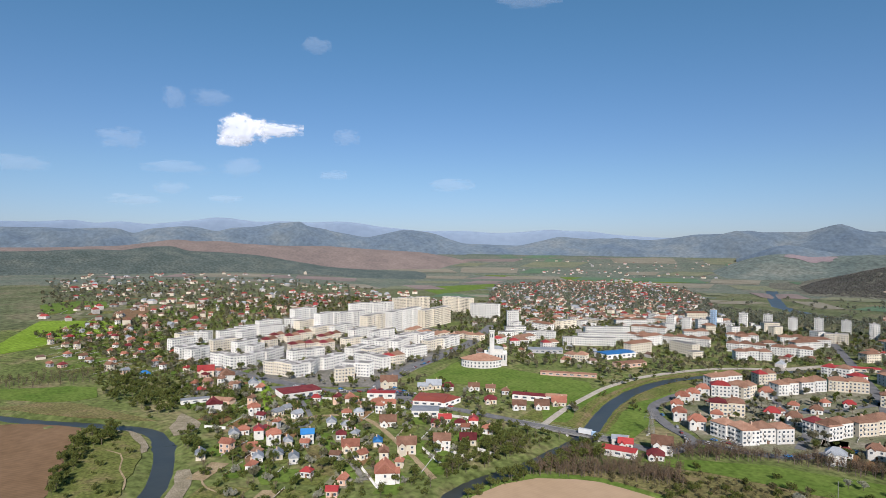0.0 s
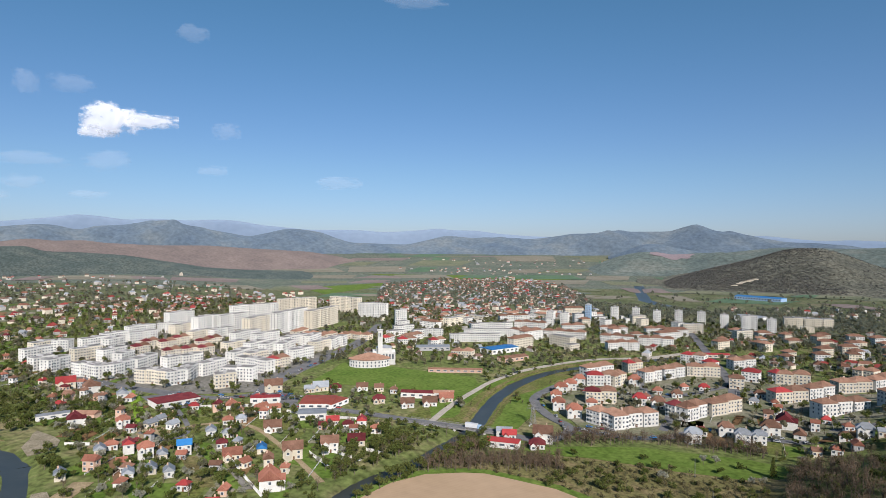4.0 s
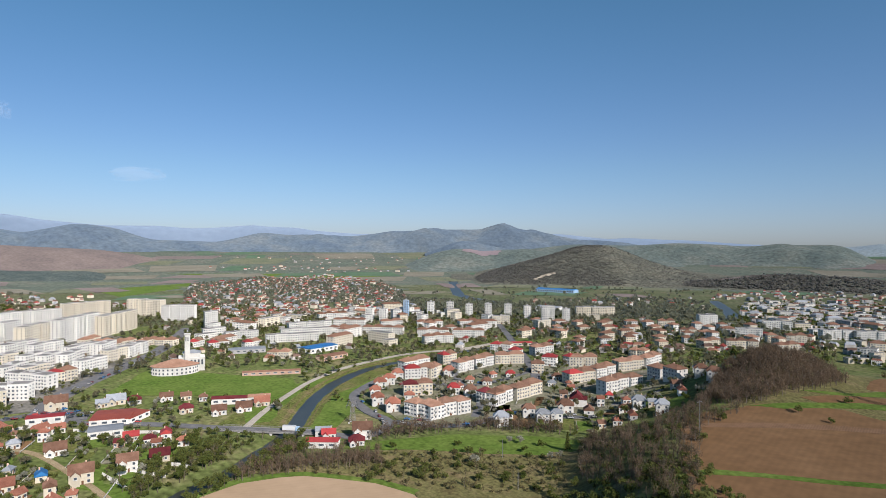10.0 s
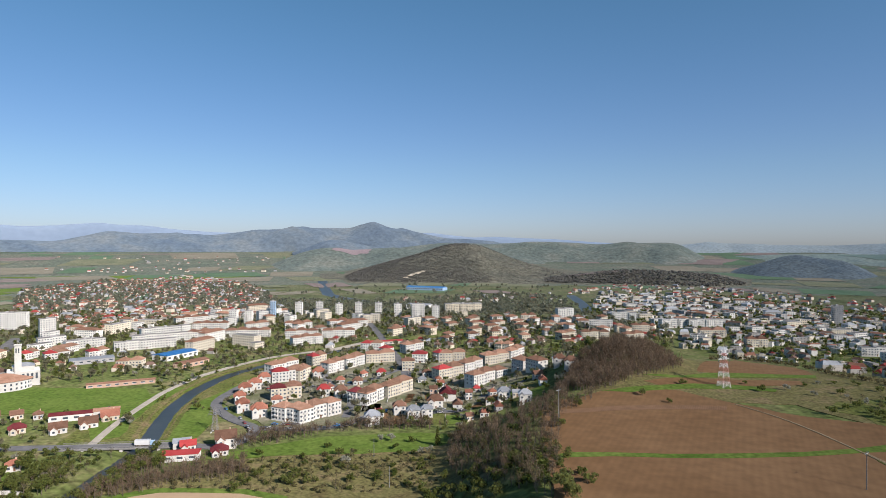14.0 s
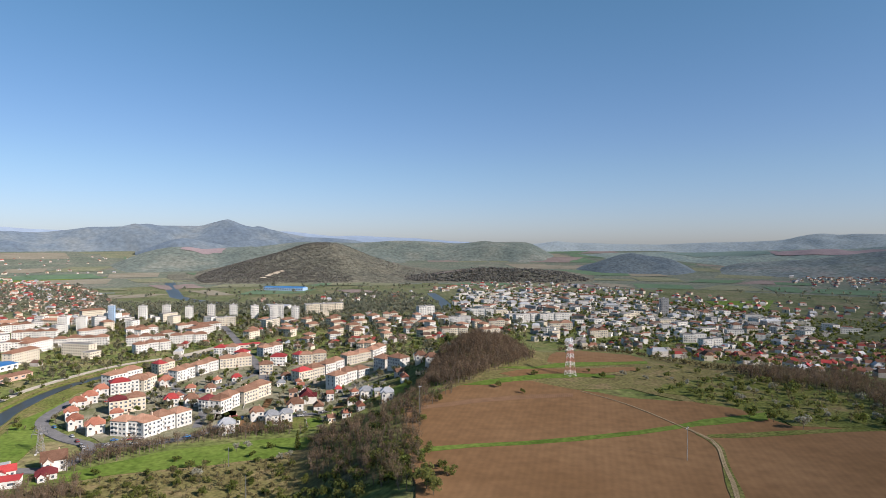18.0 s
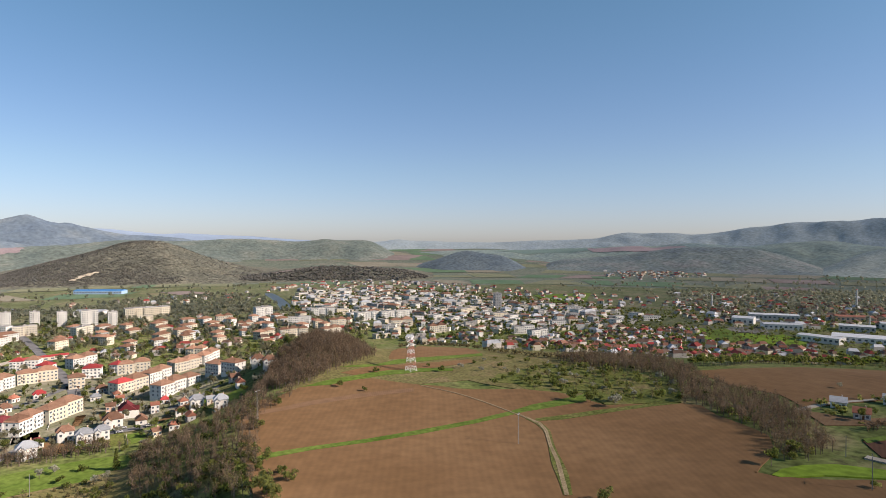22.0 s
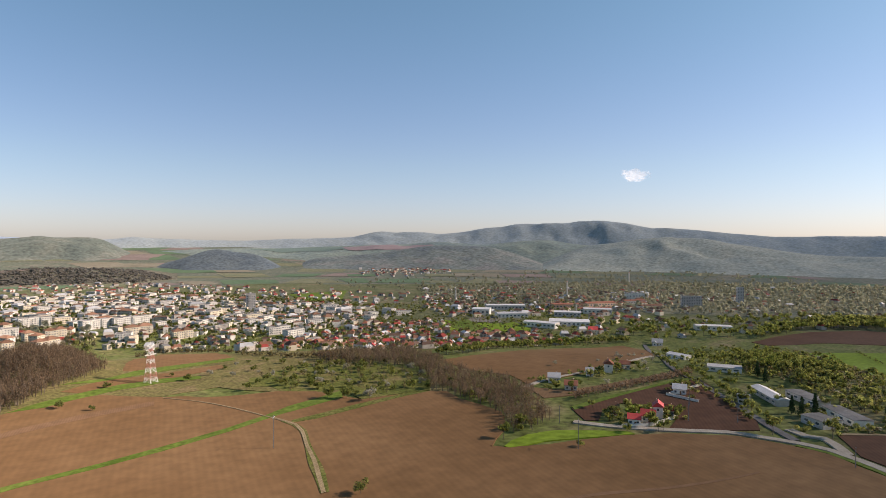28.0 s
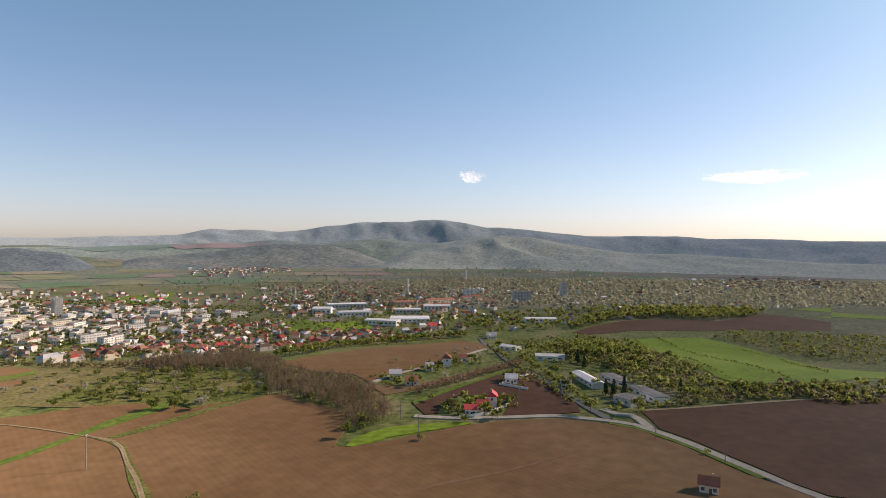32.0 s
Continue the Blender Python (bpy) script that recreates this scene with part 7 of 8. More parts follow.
scatter("budding_trees", BARE, np.concatenate([spread(BELT, 8, 61), spread(KNOLL, 13, 62), spread(RAVINE, 8.5, 63), spread(EDGE, 9, 64)]), ["bark", "budding"], "budding yellowish trees among bare woods", "woods", 0.6, 0.95, 61)
scatter("woodland_shrubs", BUSHY, np.concatenate([spread(BELT, 13, 65), spread(RAVINE, 15, 66), spread([(-35, 255), (-48, 300), (20, 290), (32, 235)], 7, 67)]), ["bark", "leaf"], "green shrubs under the bare trees", "shrubs", 0.7, 1.3, 65)
# river banks
RIVERWOOD = [(-224, 201), (-240, 225), (-250, 282), (-252, 321), (-222, 344), (-196, 330), (-204, 272), (-212, 235)]
scatter("riverside_trees", LEAFY + BUSHY, np.concatenate([spread(RIVERWOOD, 7, 71), spread([(-578, 146), (-607, 188), (-535, 200), (-483, 178), (-454, 160), (-460, 147), (-501, 147), (-524, 139)], 7, 72), spread([(-450, 102), (-457, 119), (-425, 120), (-411, 108), (-419, 95)], 6, 73), spread([(-419, 87), (-443, 101), (-411, 96), (-375, 82), (-345, 69), (-347, 63), (-373, 72)], 4.5, 77), spread([(-398, 145), (-418, 159), (-393, 157), (-350, 143), (-338, 136), (-357, 138)], 5.5, 75), spread([(-214, 200), (-219, 240), (-217, 275), (-228, 300), (-240, 290), (-236, 240), (-225, 200)], 6, 78)]), ["bark", "leaf"], "green riverside trees and willow scrub", "trees", 0.5, 1.0, 71)
scatter("riverside_bare_trees", BARE, np.concatenate([spread(RIVERWOOD, 9, 74), spread([(-654, 63), (-674, 89), (-679, 115), (-689, 160), (-600, 150), (-612, 124), (-621, 90)], 7, 76), spread([(-620, 150), (-680, 165), (-600, 215), (-500, 240), (-490, 200), (-560, 200)], 10, 79)]), ["bark", "budding"], "half-bare riverside trees", "trees", 0.5, 0.9, 74)
# gardens
GARDENS = [(-900, 150), (-950, 280), (-1150, 800), (-900, 1000), (-560, 960), (-200, 1030), (160, 1020), (220, 820), (60, 470), (10, 400), (-150, 395), (-215, 425), (-300, 350), (-250, 270), (-300, 145), (-420, 170), (-600, 215)]
LAWNS = [(-375, 440, 62), (-430, 430, 45), (-330, 450, 45), (-245, 470, 22), (-225, 395, 26), (-270, 420, 24), (-255, 520, 24), (-465, 270, 26)]
town = spread(GARDENS, 7.2, 81, 0.5, 0.0, 0.8, shy=FOOTPRINTS + LAWNS)
beyond = np.hypot(town[:, 0], town[:, 1]) > 640
outer, town = town[beyond], town[~beyond]
scatter("outer_trees", FARLEAF, outer[::6], ["bark", "leaf"], "green trees between the farther houses", "trees", 0.6, 1.15, 89)
scatter("outer_dull_trees", FARLEAF, outer[1::4], ["bark", "far_leaf"], "olive trees between the farther houses", "trees", 0.6, 1.15, 90)
scatter("outer_bare_trees", FARBARE, outer[3::4], ["bark", "budding"], "half-bare trees between the farther houses", "trees", 0.5, 0.9, 91)
scatter("garden_trees", LIGHT + ROUND, town[::7], ["bark", "leaf"], "green garden trees between the houses", "trees", 0.5, 1.15, 81)
scatter("garden_dull_trees", LIGHT + ROUND, town[3::8], ["bark", "far_leaf"], "olive and brownish garden trees", "trees", 0.55, 1.1, 88)
scatter("garden_bare_trees", YARD, town[1::4], ["bark", "budding"], "half-bare garden trees between the houses", "trees", 0.4, 0.75, 82)
scatter("blossoming_trees", ROUND, town[2::9], ["bark", "blossom"], "white blossoming fruit trees in gardens", "trees", 0.6, 1.1, 83)
scatter("garden_shrubs", ROUND, town[6::10], ["bark", "leaf"], "low garden shrubs", "shrubs", 0.5, 0.9, 84)
EAST = [(300, 470), (270, 560), (380, 690), (700, 720), (680, 900), (1000, 900), (1120, 700), (860, 560), (720, 400), (600, 380), (400, 410)]
east = spread(EAST, 9.5, 85, 0.5, 1.0, 0.75)
scatter("suburb_trees", LIGHT + ROUND, east[::2], ["bark", "leaf"], "green trees among eastern houses", "trees", 0.5, 1.0, 85)
scatter("suburb_bare_trees", FARBARE, east[1::2], ["bark", "budding"], "half-bare trees among eastern houses", "trees", 0.4, 0.75, 86)
CENTRE = [(100, 1100), (210, 1450), (500, 1450), (700, 1000), (690, 740), (526, 700), (316, 800), (180, 960)]
scatter("crest_trees", LIGHT + ROUND, np.concatenate([spread([(200, 746), (254, 663), (317, 588), (373, 579), (487, 754), (370, 870), (253, 913)], 10, 307, keep=0.7), spread([(373, 579), (467, 576), (552, 556), (644, 650), (585, 722), (493, 765)], 11, 308, keep=0.7)]), ["bark", "leaf"], "trees between the houses under the hill", "trees", 0.5, 1.0, 307)
scatter("centre_trees", LIGHT, spread(CENTRE, 11, 87, 0.5, 0.0, 0.75), ["bark", "leaf"], "street trees of the town centre", "trees", 0.6, 1.0, 87)
# far tree belts
far = np.concatenate([spread([(-150, 1060), (-190, 1330), (-60, 1450), (110, 1450), (130, 1180), (100, 1070)], 15, 190, keep=0.85), spread([(-180, 760), (-205, 1030), (130, 1080), (200, 960), (240, 860)], 20, 191, keep=0.6), spread([(-498, 1060), (-520, 1272), (-142, 1250), (100, 1180), (140, 1060), (-100, 1039), (-377, 1020)], 14, 91), spread([(-600, 1500), (-300, 1800), (200, 1800), (100, 1300), (-400, 1280)], 40, 97, keep=0.6), spread([(-877, 967), (-1266, 1437), (-1318, 1831), (-823, 1799), (-584, 1408), (-435, 1105)], 19, 92, keep=0.9),
                      spread([(1046, 1171), (1632, 943), (1945, 475), (2300, -223), (1450, -136), (1142, 220), (957, 553), (813, 834)], 16, 93, keep=0.9), spread([(-1958, 348), (-1537, 1055), (-1250, 999), (-1050, 760), (-1080, 463), (-1274, 250)], 30, 94, keep=0.6),
                      spread([(1900, 300), (2500, 900), (1900, 1500), (1500, 1200)], 45, 95, keep=0.7), spread([(900, 1000), (1600, 1100), (1500, 1500), (900, 1500)], 50, 96, keep=0.7)])
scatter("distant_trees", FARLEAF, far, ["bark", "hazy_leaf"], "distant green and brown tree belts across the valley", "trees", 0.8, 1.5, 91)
scatter("distant_bare_trees", FARBARE, far[::5] + 6.0, ["bark", "twig"], "distant bare brown trees", "trees", 0.7, 1.0, 92)
# eastern scrub and hedges
EASTWOOD = [(697, 252), (756, 245), (761, 204), (733, 171), (528, 92), (450, 52), (417, 53), (396, 82), (404, 94), (427, 110), (451, 129), (449, 149), (464, 168)]
THICKET = [(387, 81), (406, 61), (434, 49), (446, 28), (469, 4), (471, -25), (488, -46), (443, -42), (426, -23), (425, 4), (398, 30), (372, 56), (353, 75)]
MARSH = [(859, 111), (923, 72), (956, 22), (956, -37), (989, -94), (754, -72), (760, -30), (767, 18), (820, 64)]
TREEBAND = [(803, 291), (969, 287), (1080, 252), (1179, 180), (1206, 94), (1203, 61), (1138, 73), (1038, 126), (1031, 198), (952, 256), (838, 271)]
STREETSIDE = [(562, 275), (647, 302), (747, 271), (444, 156), (367, 122), (362, 127), (384, 147), (422, 178)]
scatter("eastern_scrub", LIGHT + ROUND + MOUND + MOUND, np.concatenate([spread(EASTWOOD, 6.0, 97, keep=0.8), spread(THICKET, 4.6, 98, keep=0.8), spread(MARSH, 9, 198, keep=0.75), spread(STREETSIDE, 8.5, 199, keep=0.7)]), ["bark", "leaf"], "green thickets and hedges between fields", "scrub", 0.5, 1.0, 97)
scatter("eastern_dull_scrub", ROUND + MOUND, np.concatenate([spread(EASTWOOD, 8, 297, keep=0.8), spread(THICKET, 6, 298, keep=0.8), spread(MARSH, 13, 299, keep=0.75)]), ["bark", "far_leaf"], "dull olive bushes among the thickets", "scrub", 0.5, 1.0, 297)
scatter("thicket_blossom", ROUND, np.concatenate([spread(THICKET, 15, 300, keep=0.7), spread(EASTWOOD, 26, 301, keep=0.6)]), ["bark", "blossom"], "white blossoming bushes in the thicket", "shrubs", 0.5, 0.9, 300)
scatter("wooded_band", LIGHT, np.concatenate([spread(TREEBAND, 8, 302, keep=0.9), spread([(700, 350), (769, 480), (1142, 283), (1160, 180), (1000, 262), (800, 300)], 15, 100, keep=0.7)]), ["bark", "leaf"], "tall yellow-green trees along the far fields", "trees", 1.0, 1.6, 302)
scatter("crest_hedge", YARD + BUSHY, spread([(190, 616), (233, 666), (264, 609), (236, 481), (244, 434), (265, 416), (295, 417), (306, 433), (275, 432), (253, 451), (245, 500), (274, 633), (242, 692), (197, 640)], 4.5, 309, keep=0.85), ["bark", "budding"], "half-bare hedge along the hill crest", "hedge", 0.5, 0.9, 309)
scatter("glade_shrubs", BUSHY, spread(GLADE, 11.5, 303, keep=0.75), ["bark", "leaf"], "yellow-green bushes on the grassy hill glade", "shrubs", 0.6, 1.5, 303)
scatter("glade_blossom", BUSHY, spread(GLADE, 19, 304, keep=0.7), ["bark", "blossom"], "white blossoming bushes on the hill glade", "shrubs", 0.6, 1.2, 304)
scatter("glade_brush", YARD, spread(GLADE, 10, 305, keep=0.7), ["bark", "budding"], "half-bare brush on the hill glade", "brush", 0.4, 0.8, 305)
scatter("hill_shrubs", BUSHY, np.concatenate([spread([(150, 432), (245, 450), (240, 400), (165, 400)], 13, 102, keep=0.5), spread([(-170, 322), (-107, 348), (-45, 362), (-30, 300), (-130, 292)], 7.5, 103, keep=0.5)]), ["bark", "leaf"], "green shrubs on the hill terraces", "shrubs", 0.5, 1.1, 101)
scatter("slope_brush", MOUND + YARD, np.concatenate([spread([(-205, 280), (-172, 318), (-107, 344), (-48, 352), (-34, 300), (-110, 286), (-160, 289)], 5.2, 117, keep=0.75)]), ["bark", "budding"], "olive brushwood over the tawny slope", "brush", 0.35, 0.8, 117)
scatter("bank_trees", LEAFY + BUSHY, np.concatenate([spread([(-229, 205), (-233, 250), (-231, 300), (-262, 330), (-285, 305), (-252, 250), (-244, 200)], 6.5, 118), spread([(-212, 210), (-213, 262), (-212, 300), (-200, 335), (-192, 312), (-202, 262), (-206, 212)], 5.0, 119)]), ["bark", "leaf"], "willows and scrub lining the river", "trees", 0.45, 0.95, 118)
scatter("hill_blossom", BUSHY, np.concatenate([spread([(150, 432), (245, 450), (250, 340), (205, 300), (180, 395)], 19, 104, keep=0.5), spread([(330, 215), (420, 185), (560, 275), (450, 262), (350, 245)], 14, 105, keep=0.5)]), ["bark", "blossom"], "white blossoming shrubs on the hill", "shrubs", 0.5, 0.95, 104)


def along(line, gap, seed):
    """Spots along a hedge line."""
    rng, out = np.random.default_rng(seed), []
    for p in smooth_line(line, gap):
        out.append((p.x + rng.normal() * 0.9, p.y + rng.normal() * 0.9))
    return np.array(out)


HEDGES = [[(779, 182), (588, 98), (481, 54), (451, 31)], [(809, 162), (669, 86), (549, 42), (484, 8)], [(774, 60), (713, 16), (557, -17)]]
scatter("field_hedges", ROUND, np.concatenate([along(h, 4.5, i) for i, h in enumerate(HEDGES)]), ["bark", "leaf"], "thin dark hedges between wheat strips", "hedge", 0.25, 0.55, 110)
farm_rng = np.random.default_rng(116)
farms = [(x + r * math.cos(t), y + r * math.sin(t)) for x, y, size in FOOTPRINTS if 280 < x < 560 and y < 330 for t, r in zip(farm_rng.uniform(0, 6.28, 9), farm_rng.uniform(size + 1, size + 11, 9))]
scatter("farm_trees", LIGHT + ROUND + MOUND, farms, ["bark", "leaf"], "orchard trees and bushes round the farmhouses", "trees", 0.5, 1.0, 116)
scatter("field_edge_trees", LIGHT, np.concatenate([along([(344, 359), (383, 358), (492, 404), (598, 413), (680, 373)], 3.0, 8), along([(352, 367), (396, 371), (529, 435), (613, 423), (688, 377)], 3.5, 9)]), ["bark", "leaf"], "dark hedge of trees behind the ploughed field", "hedge", 0.6, 1.0, 113)
scatter("scrub_bare_trees", YARD, np.concatenate([spread(EASTWOOD, 11, 114, keep=0.8), spread(THICKET, 10, 115), spread(MARSH, 18, 116)]), ["bark", "budding"], "half-bare trees among the thickets", "trees", 0.5, 0.9, 114)
scatter("park_trees", LEAFY, spread([(554, 201), (701, 227), (699, 194), (483, 108), (457, 91), (442, 110), (475, 136), (477, 154), (469, 163)], 9, 111, keep=0.8), ["bark", "leaf"], "tall leafy trees round the institute", "trees", 0.8, 1.35, 111)
scatter("track_hedge", ROUND, np.concatenate([along([(467, 226), (397, 168), (362, 134), (338, 114)], 5.0, 7), along([(444, 192), (397, 151), (359, 119), (341, 103)], 4.5, 6)]), ["bark", "leaf"], "hedge along the village street", "hedge", 0.5, 0.95, 112)
scatter("sapling_row", YARD, np.concatenate([along([(307, 203), (334, 199), (375, 192), (425, 184)], 2.6, 5), along([(311, 204), (338, 201), (380, 194), (431, 187)], 2.8, 4)]), ["bark", "twig"], "row of bare saplings between farm plots", "trees", 0.5, 0.8, 113)


# ---- garden plots, fences and parked cars ----
def plots(poly, turn, seed, gap=15, gap2=30):
    rng = np.random.default_rng(seed)
    vs, qs, ms = [], [], []
    for n, (x, y) in enumerate(spread(poly, gap, seed, 0.12, 0.0, 0.8, turn, gap2, shy=[])):
        w, d, a = rng.uniform(4, 7), rng.uniform(9, 15), radians(turn + rng.uniform(-4, 4))
        k = len(vs)
        for u, v in ((-w, -d), (w, -d), (w, d), (-w, d)):
            px, py = x + u * math.cos(a) - v * math.sin(a), y + u * math.sin(a) + v * math.cos(a)
            vs.append((px, py, height(px, py) + 0.25 + 0.02 * (n % 8)))
        qs.append((k, k + 1, k + 2, k + 3))
        ms.append(rng.choice(5, p=(0.38, 0.26, 0.04, 0.2, 0.12)))
    ob = many("garden_plots", np.array(vs), np.array(qs), ["grass", "rough", "track", "soil", "yard"], ms)
    tagged(ob, "strips of lawn, dug soil and yards behind houses", "gardens", kind="stuff")
    f = Shape()
    for q in range(0, len(vs), 4):
        if rng.random() < 0.55:
            a, b = vs[q], vs[q + 3]
            f.bar((a[0], a[1], a[2] + 0.6), (b[0], b[1], b[2] + 0.6), 0.16, "frame" if rng.random() < 0.5 else "door").bar((a[0], a[1], a[2] + 1.1), (b[0], b[1], b[2] + 1.1), 0.12, "concrete")
            for t in (0, 0.25, 0.5, 0.75, 1):
                p = [a[i] + (b[i] - a[i]) * t for i in range(3)]
                f.bar(p, (p[0], p[1], p[2] + 1.3), 0.15, "concrete")
    tagged(f.make("garden_fences"), "pale garden fences between plots", "fence", kind="stuff")


plots([(-560, 205), (-491, 250), (-420, 285), (-329, 295), (-262, 325), (-256, 270), (-232, 200), (-240, 130), (-300, 118), (-365, 150), (-405, 168)], 35, 121)
plots([(-893, 159), (-941, 264), (-803, 346), (-676, 250), (-565, 282), (-500, 236), (-608, 209), (-682, 125)], 25, 122)
plots([(-803, 289), (-1000, 430), (-1200, 800), (-1040, 800), (-871, 502), (-790, 400)], 60, 123, 14, 60)
plots([(-129, 414), (-97, 508), (-93, 600), (25, 518), (32, 440), (8, 405), (-48, 425)], 10, 124)
plots([(375, 660), (526, 700), (615, 660), (583, 572), (649, 487), (583, 444), (400, 420), (340, 450)], 40, 125)

plots([(-1429, 254), (-1582, 386), (-1536, 552), (-1224, 637), (-1194, 819), (-959, 564), (-988, 399), (-1063, 298), (-1029, 183)], 68, 126, 26, 110)
plots([(-1056, 187), (-1136, 318), (-1114, 501), (-1235, 848), (-868, 530), (-855, 368), (-823, 262), (-753, 163), (-745, 132)], 62, 127, 18, 60)
scatter("slope_trees", FARLEAF, spread([(-1429, 254), (-1582, 386), (-1536, 552), (-1224, 637), (-1194, 819), (-959, 564), (-988, 399), (-1063, 298), (-1029, 183)], 21, 306, keep=0.7), ["bark", "far_leaf"], "dark hedges and trees on the western slope", "trees", 0.6, 1.2, 306)

CARS = {}
PAINTS = ["frame", "steel", "red", "bluesheet", "pane", "grey"]
M["tyre"] = surface("black_rubber", (0.015, 0.015, 0.015), (0.03, 0.03, 0.03), 2.0)
WORDS = {"frame": "white", "steel": "silver", "red": "dark red", "bluesheet": "blue", "pane": "black", "grey": "grey"}


def car(x, y, turn, paint):
    if paint not in CARS:
        root = thing("car", f"small {WORDS[paint]} car parked beside the road", "car", "parked cars")
        b = Shape().box(-2.1, 2.1, -0.85, 0.85, 0.3, 0.85, paint, True)
        b.add([(-1.5, -0.78, 0.85), (1.1, -0.78, 0.85), (1.1, 0.78, 0.85), (-1.5, 0.78, 0.85), (-1.1, -0.65, 1.45), (0.4, -0.65, 1.45), (0.4, 0.65, 1.45), (-1.1, 0.65, 1.45)], [(4, 5, 6, 7)], paint)
        b.make("body", root)
        g = Shape()
        g.add([(-1.5, -0.78, 0.85), (1.1, -0.78, 0.85), (1.1, 0.78, 0.85), (-1.5, 0.78, 0.85), (-1.1, -0.65, 1.445), (0.4, -0.65, 1.445), (0.4, 0.65, 1.445), (-1.1, 0.65, 1.445)], [(0, 1, 5, 4), (1, 2, 6, 5), (2, 3, 7, 6), (3, 0, 4, 7)], "pane")
        g.make("glazing", root)
        for wx in (-1.3, 1.3):
            for wy in (-0.75, 0.75):
                v, q = tube((wx, wy - 0.12, 0.32), (wx, wy + 0.12, 0.32), 0.32, 0.32, 10)
                solid("wheel", v.tolist(), q.tolist() + [list(range(9, -1, -1)), list(range(10, 20))], ["tyre"], None, root)
        CARS[paint] = root
    return place(CARS[paint], pose(x, y, height(x, y) + 0.85, 0, 0, turn))


rng = random.Random(5)
for line, count, off in (([(-168, 392), (-144, 394), (-118, 404)], 9, 4.5), ([(-172, 372), (-195, 404), (-217, 426)], 8, 5.5), ([(-418, 322), (-456, 372), (-494, 459), (-536, 556)], 16, 5), ([(-463, 283), (-431, 299), (-365, 315), (-328, 328)], 10, 3), ([(-93, 441), (-63, 440), (-30, 450)], 6, 4), ([(-205, 490), (-180, 505), (-140, 520)], 7, 4)):
    p = smooth_line(line, 3.0)
    for j in range(count):
        i = rng.randrange(len(p) - 1)
        d = (p[i + 1] - p[i]).normalized()
        s = rng.choice([-1, 1]) * off
        car(p[i].x - d.y * s, p[i].y + d.x * s, math.degrees(math.atan2(d.y, d.x)), rng.choice(PAINTS))
for j in range(34):
    u, v = rng.randrange(8), rng.randrange(5)
    car(-478 + u * 5.5 + v * 1.5, 262 + v * 6.5 - u * 1.2, 75 + rng.uniform(-4, 4), rng.choice(PAINTS))

for j in range(26):
    u, v = rng.randrange(8), rng.randrange(3)
    car(-416 + u * 4.6, 323 + v * 6.5 - u * 0.3, 80 + rng.uniform(-4, 4), rng.choice(PAINTS))

NEARVILLAGE = [(-560, 205), (-491, 250), (-420, 285), (-329, 300), (-262, 330), (-245, 300), (-232, 200), (-240, 130), (-300, 118), (-365, 150), (-405, 168)]
near = spread(NEARVILLAGE, 8.2, 130, 0.5, 0.0, 0.75)
BANKS = [(-466, 108), (-456, 119), (-393, 122), (-344, 98), (-321, 84), (-347, 64), (-419, 88)]
scatter("garden_bushes", MOUND, np.concatenate([spread(NEARVILLAGE, 8.5, 133, 0.5, 0.0, 0.6), spread([(-893, 159), (-941, 264), (-803, 346), (-676, 250), (-565, 282), (-500, 236), (-608, 209), (-682, 165)], 8, 134, 0.5, 0.0, 0.7), spread(BANKS, 8, 135, 0.5, 0, 0.5), spread([(-600, 150), (-690, 170), (-560, 215), (-480, 236), (-420, 200), (-400, 170), (-450, 180)], 5.5, 136, 0.5, 0, 0.8)]), ["bark", "leaf"], "low green bushes and fruit canes in gardens", "bushes", 0.5, 1.1, 133)
scatter("village_trees", LEAFY + BUSHY, near[::3], ["bark", "leaf"], "leafy fruit trees in village gardens", "trees", 0.5, 0.95, 130)
scatter("village_blossom", BUSHY, near[1::6], ["bark", "blossom"], "white blossoming trees in village gardens", "trees", 0.6, 1.2, 131)
scatter("village_bare_trees", BARE, near[2::6], ["bark", "twig"], "bare brown trees in village gardens", "trees", 0.4, 0.7, 132)


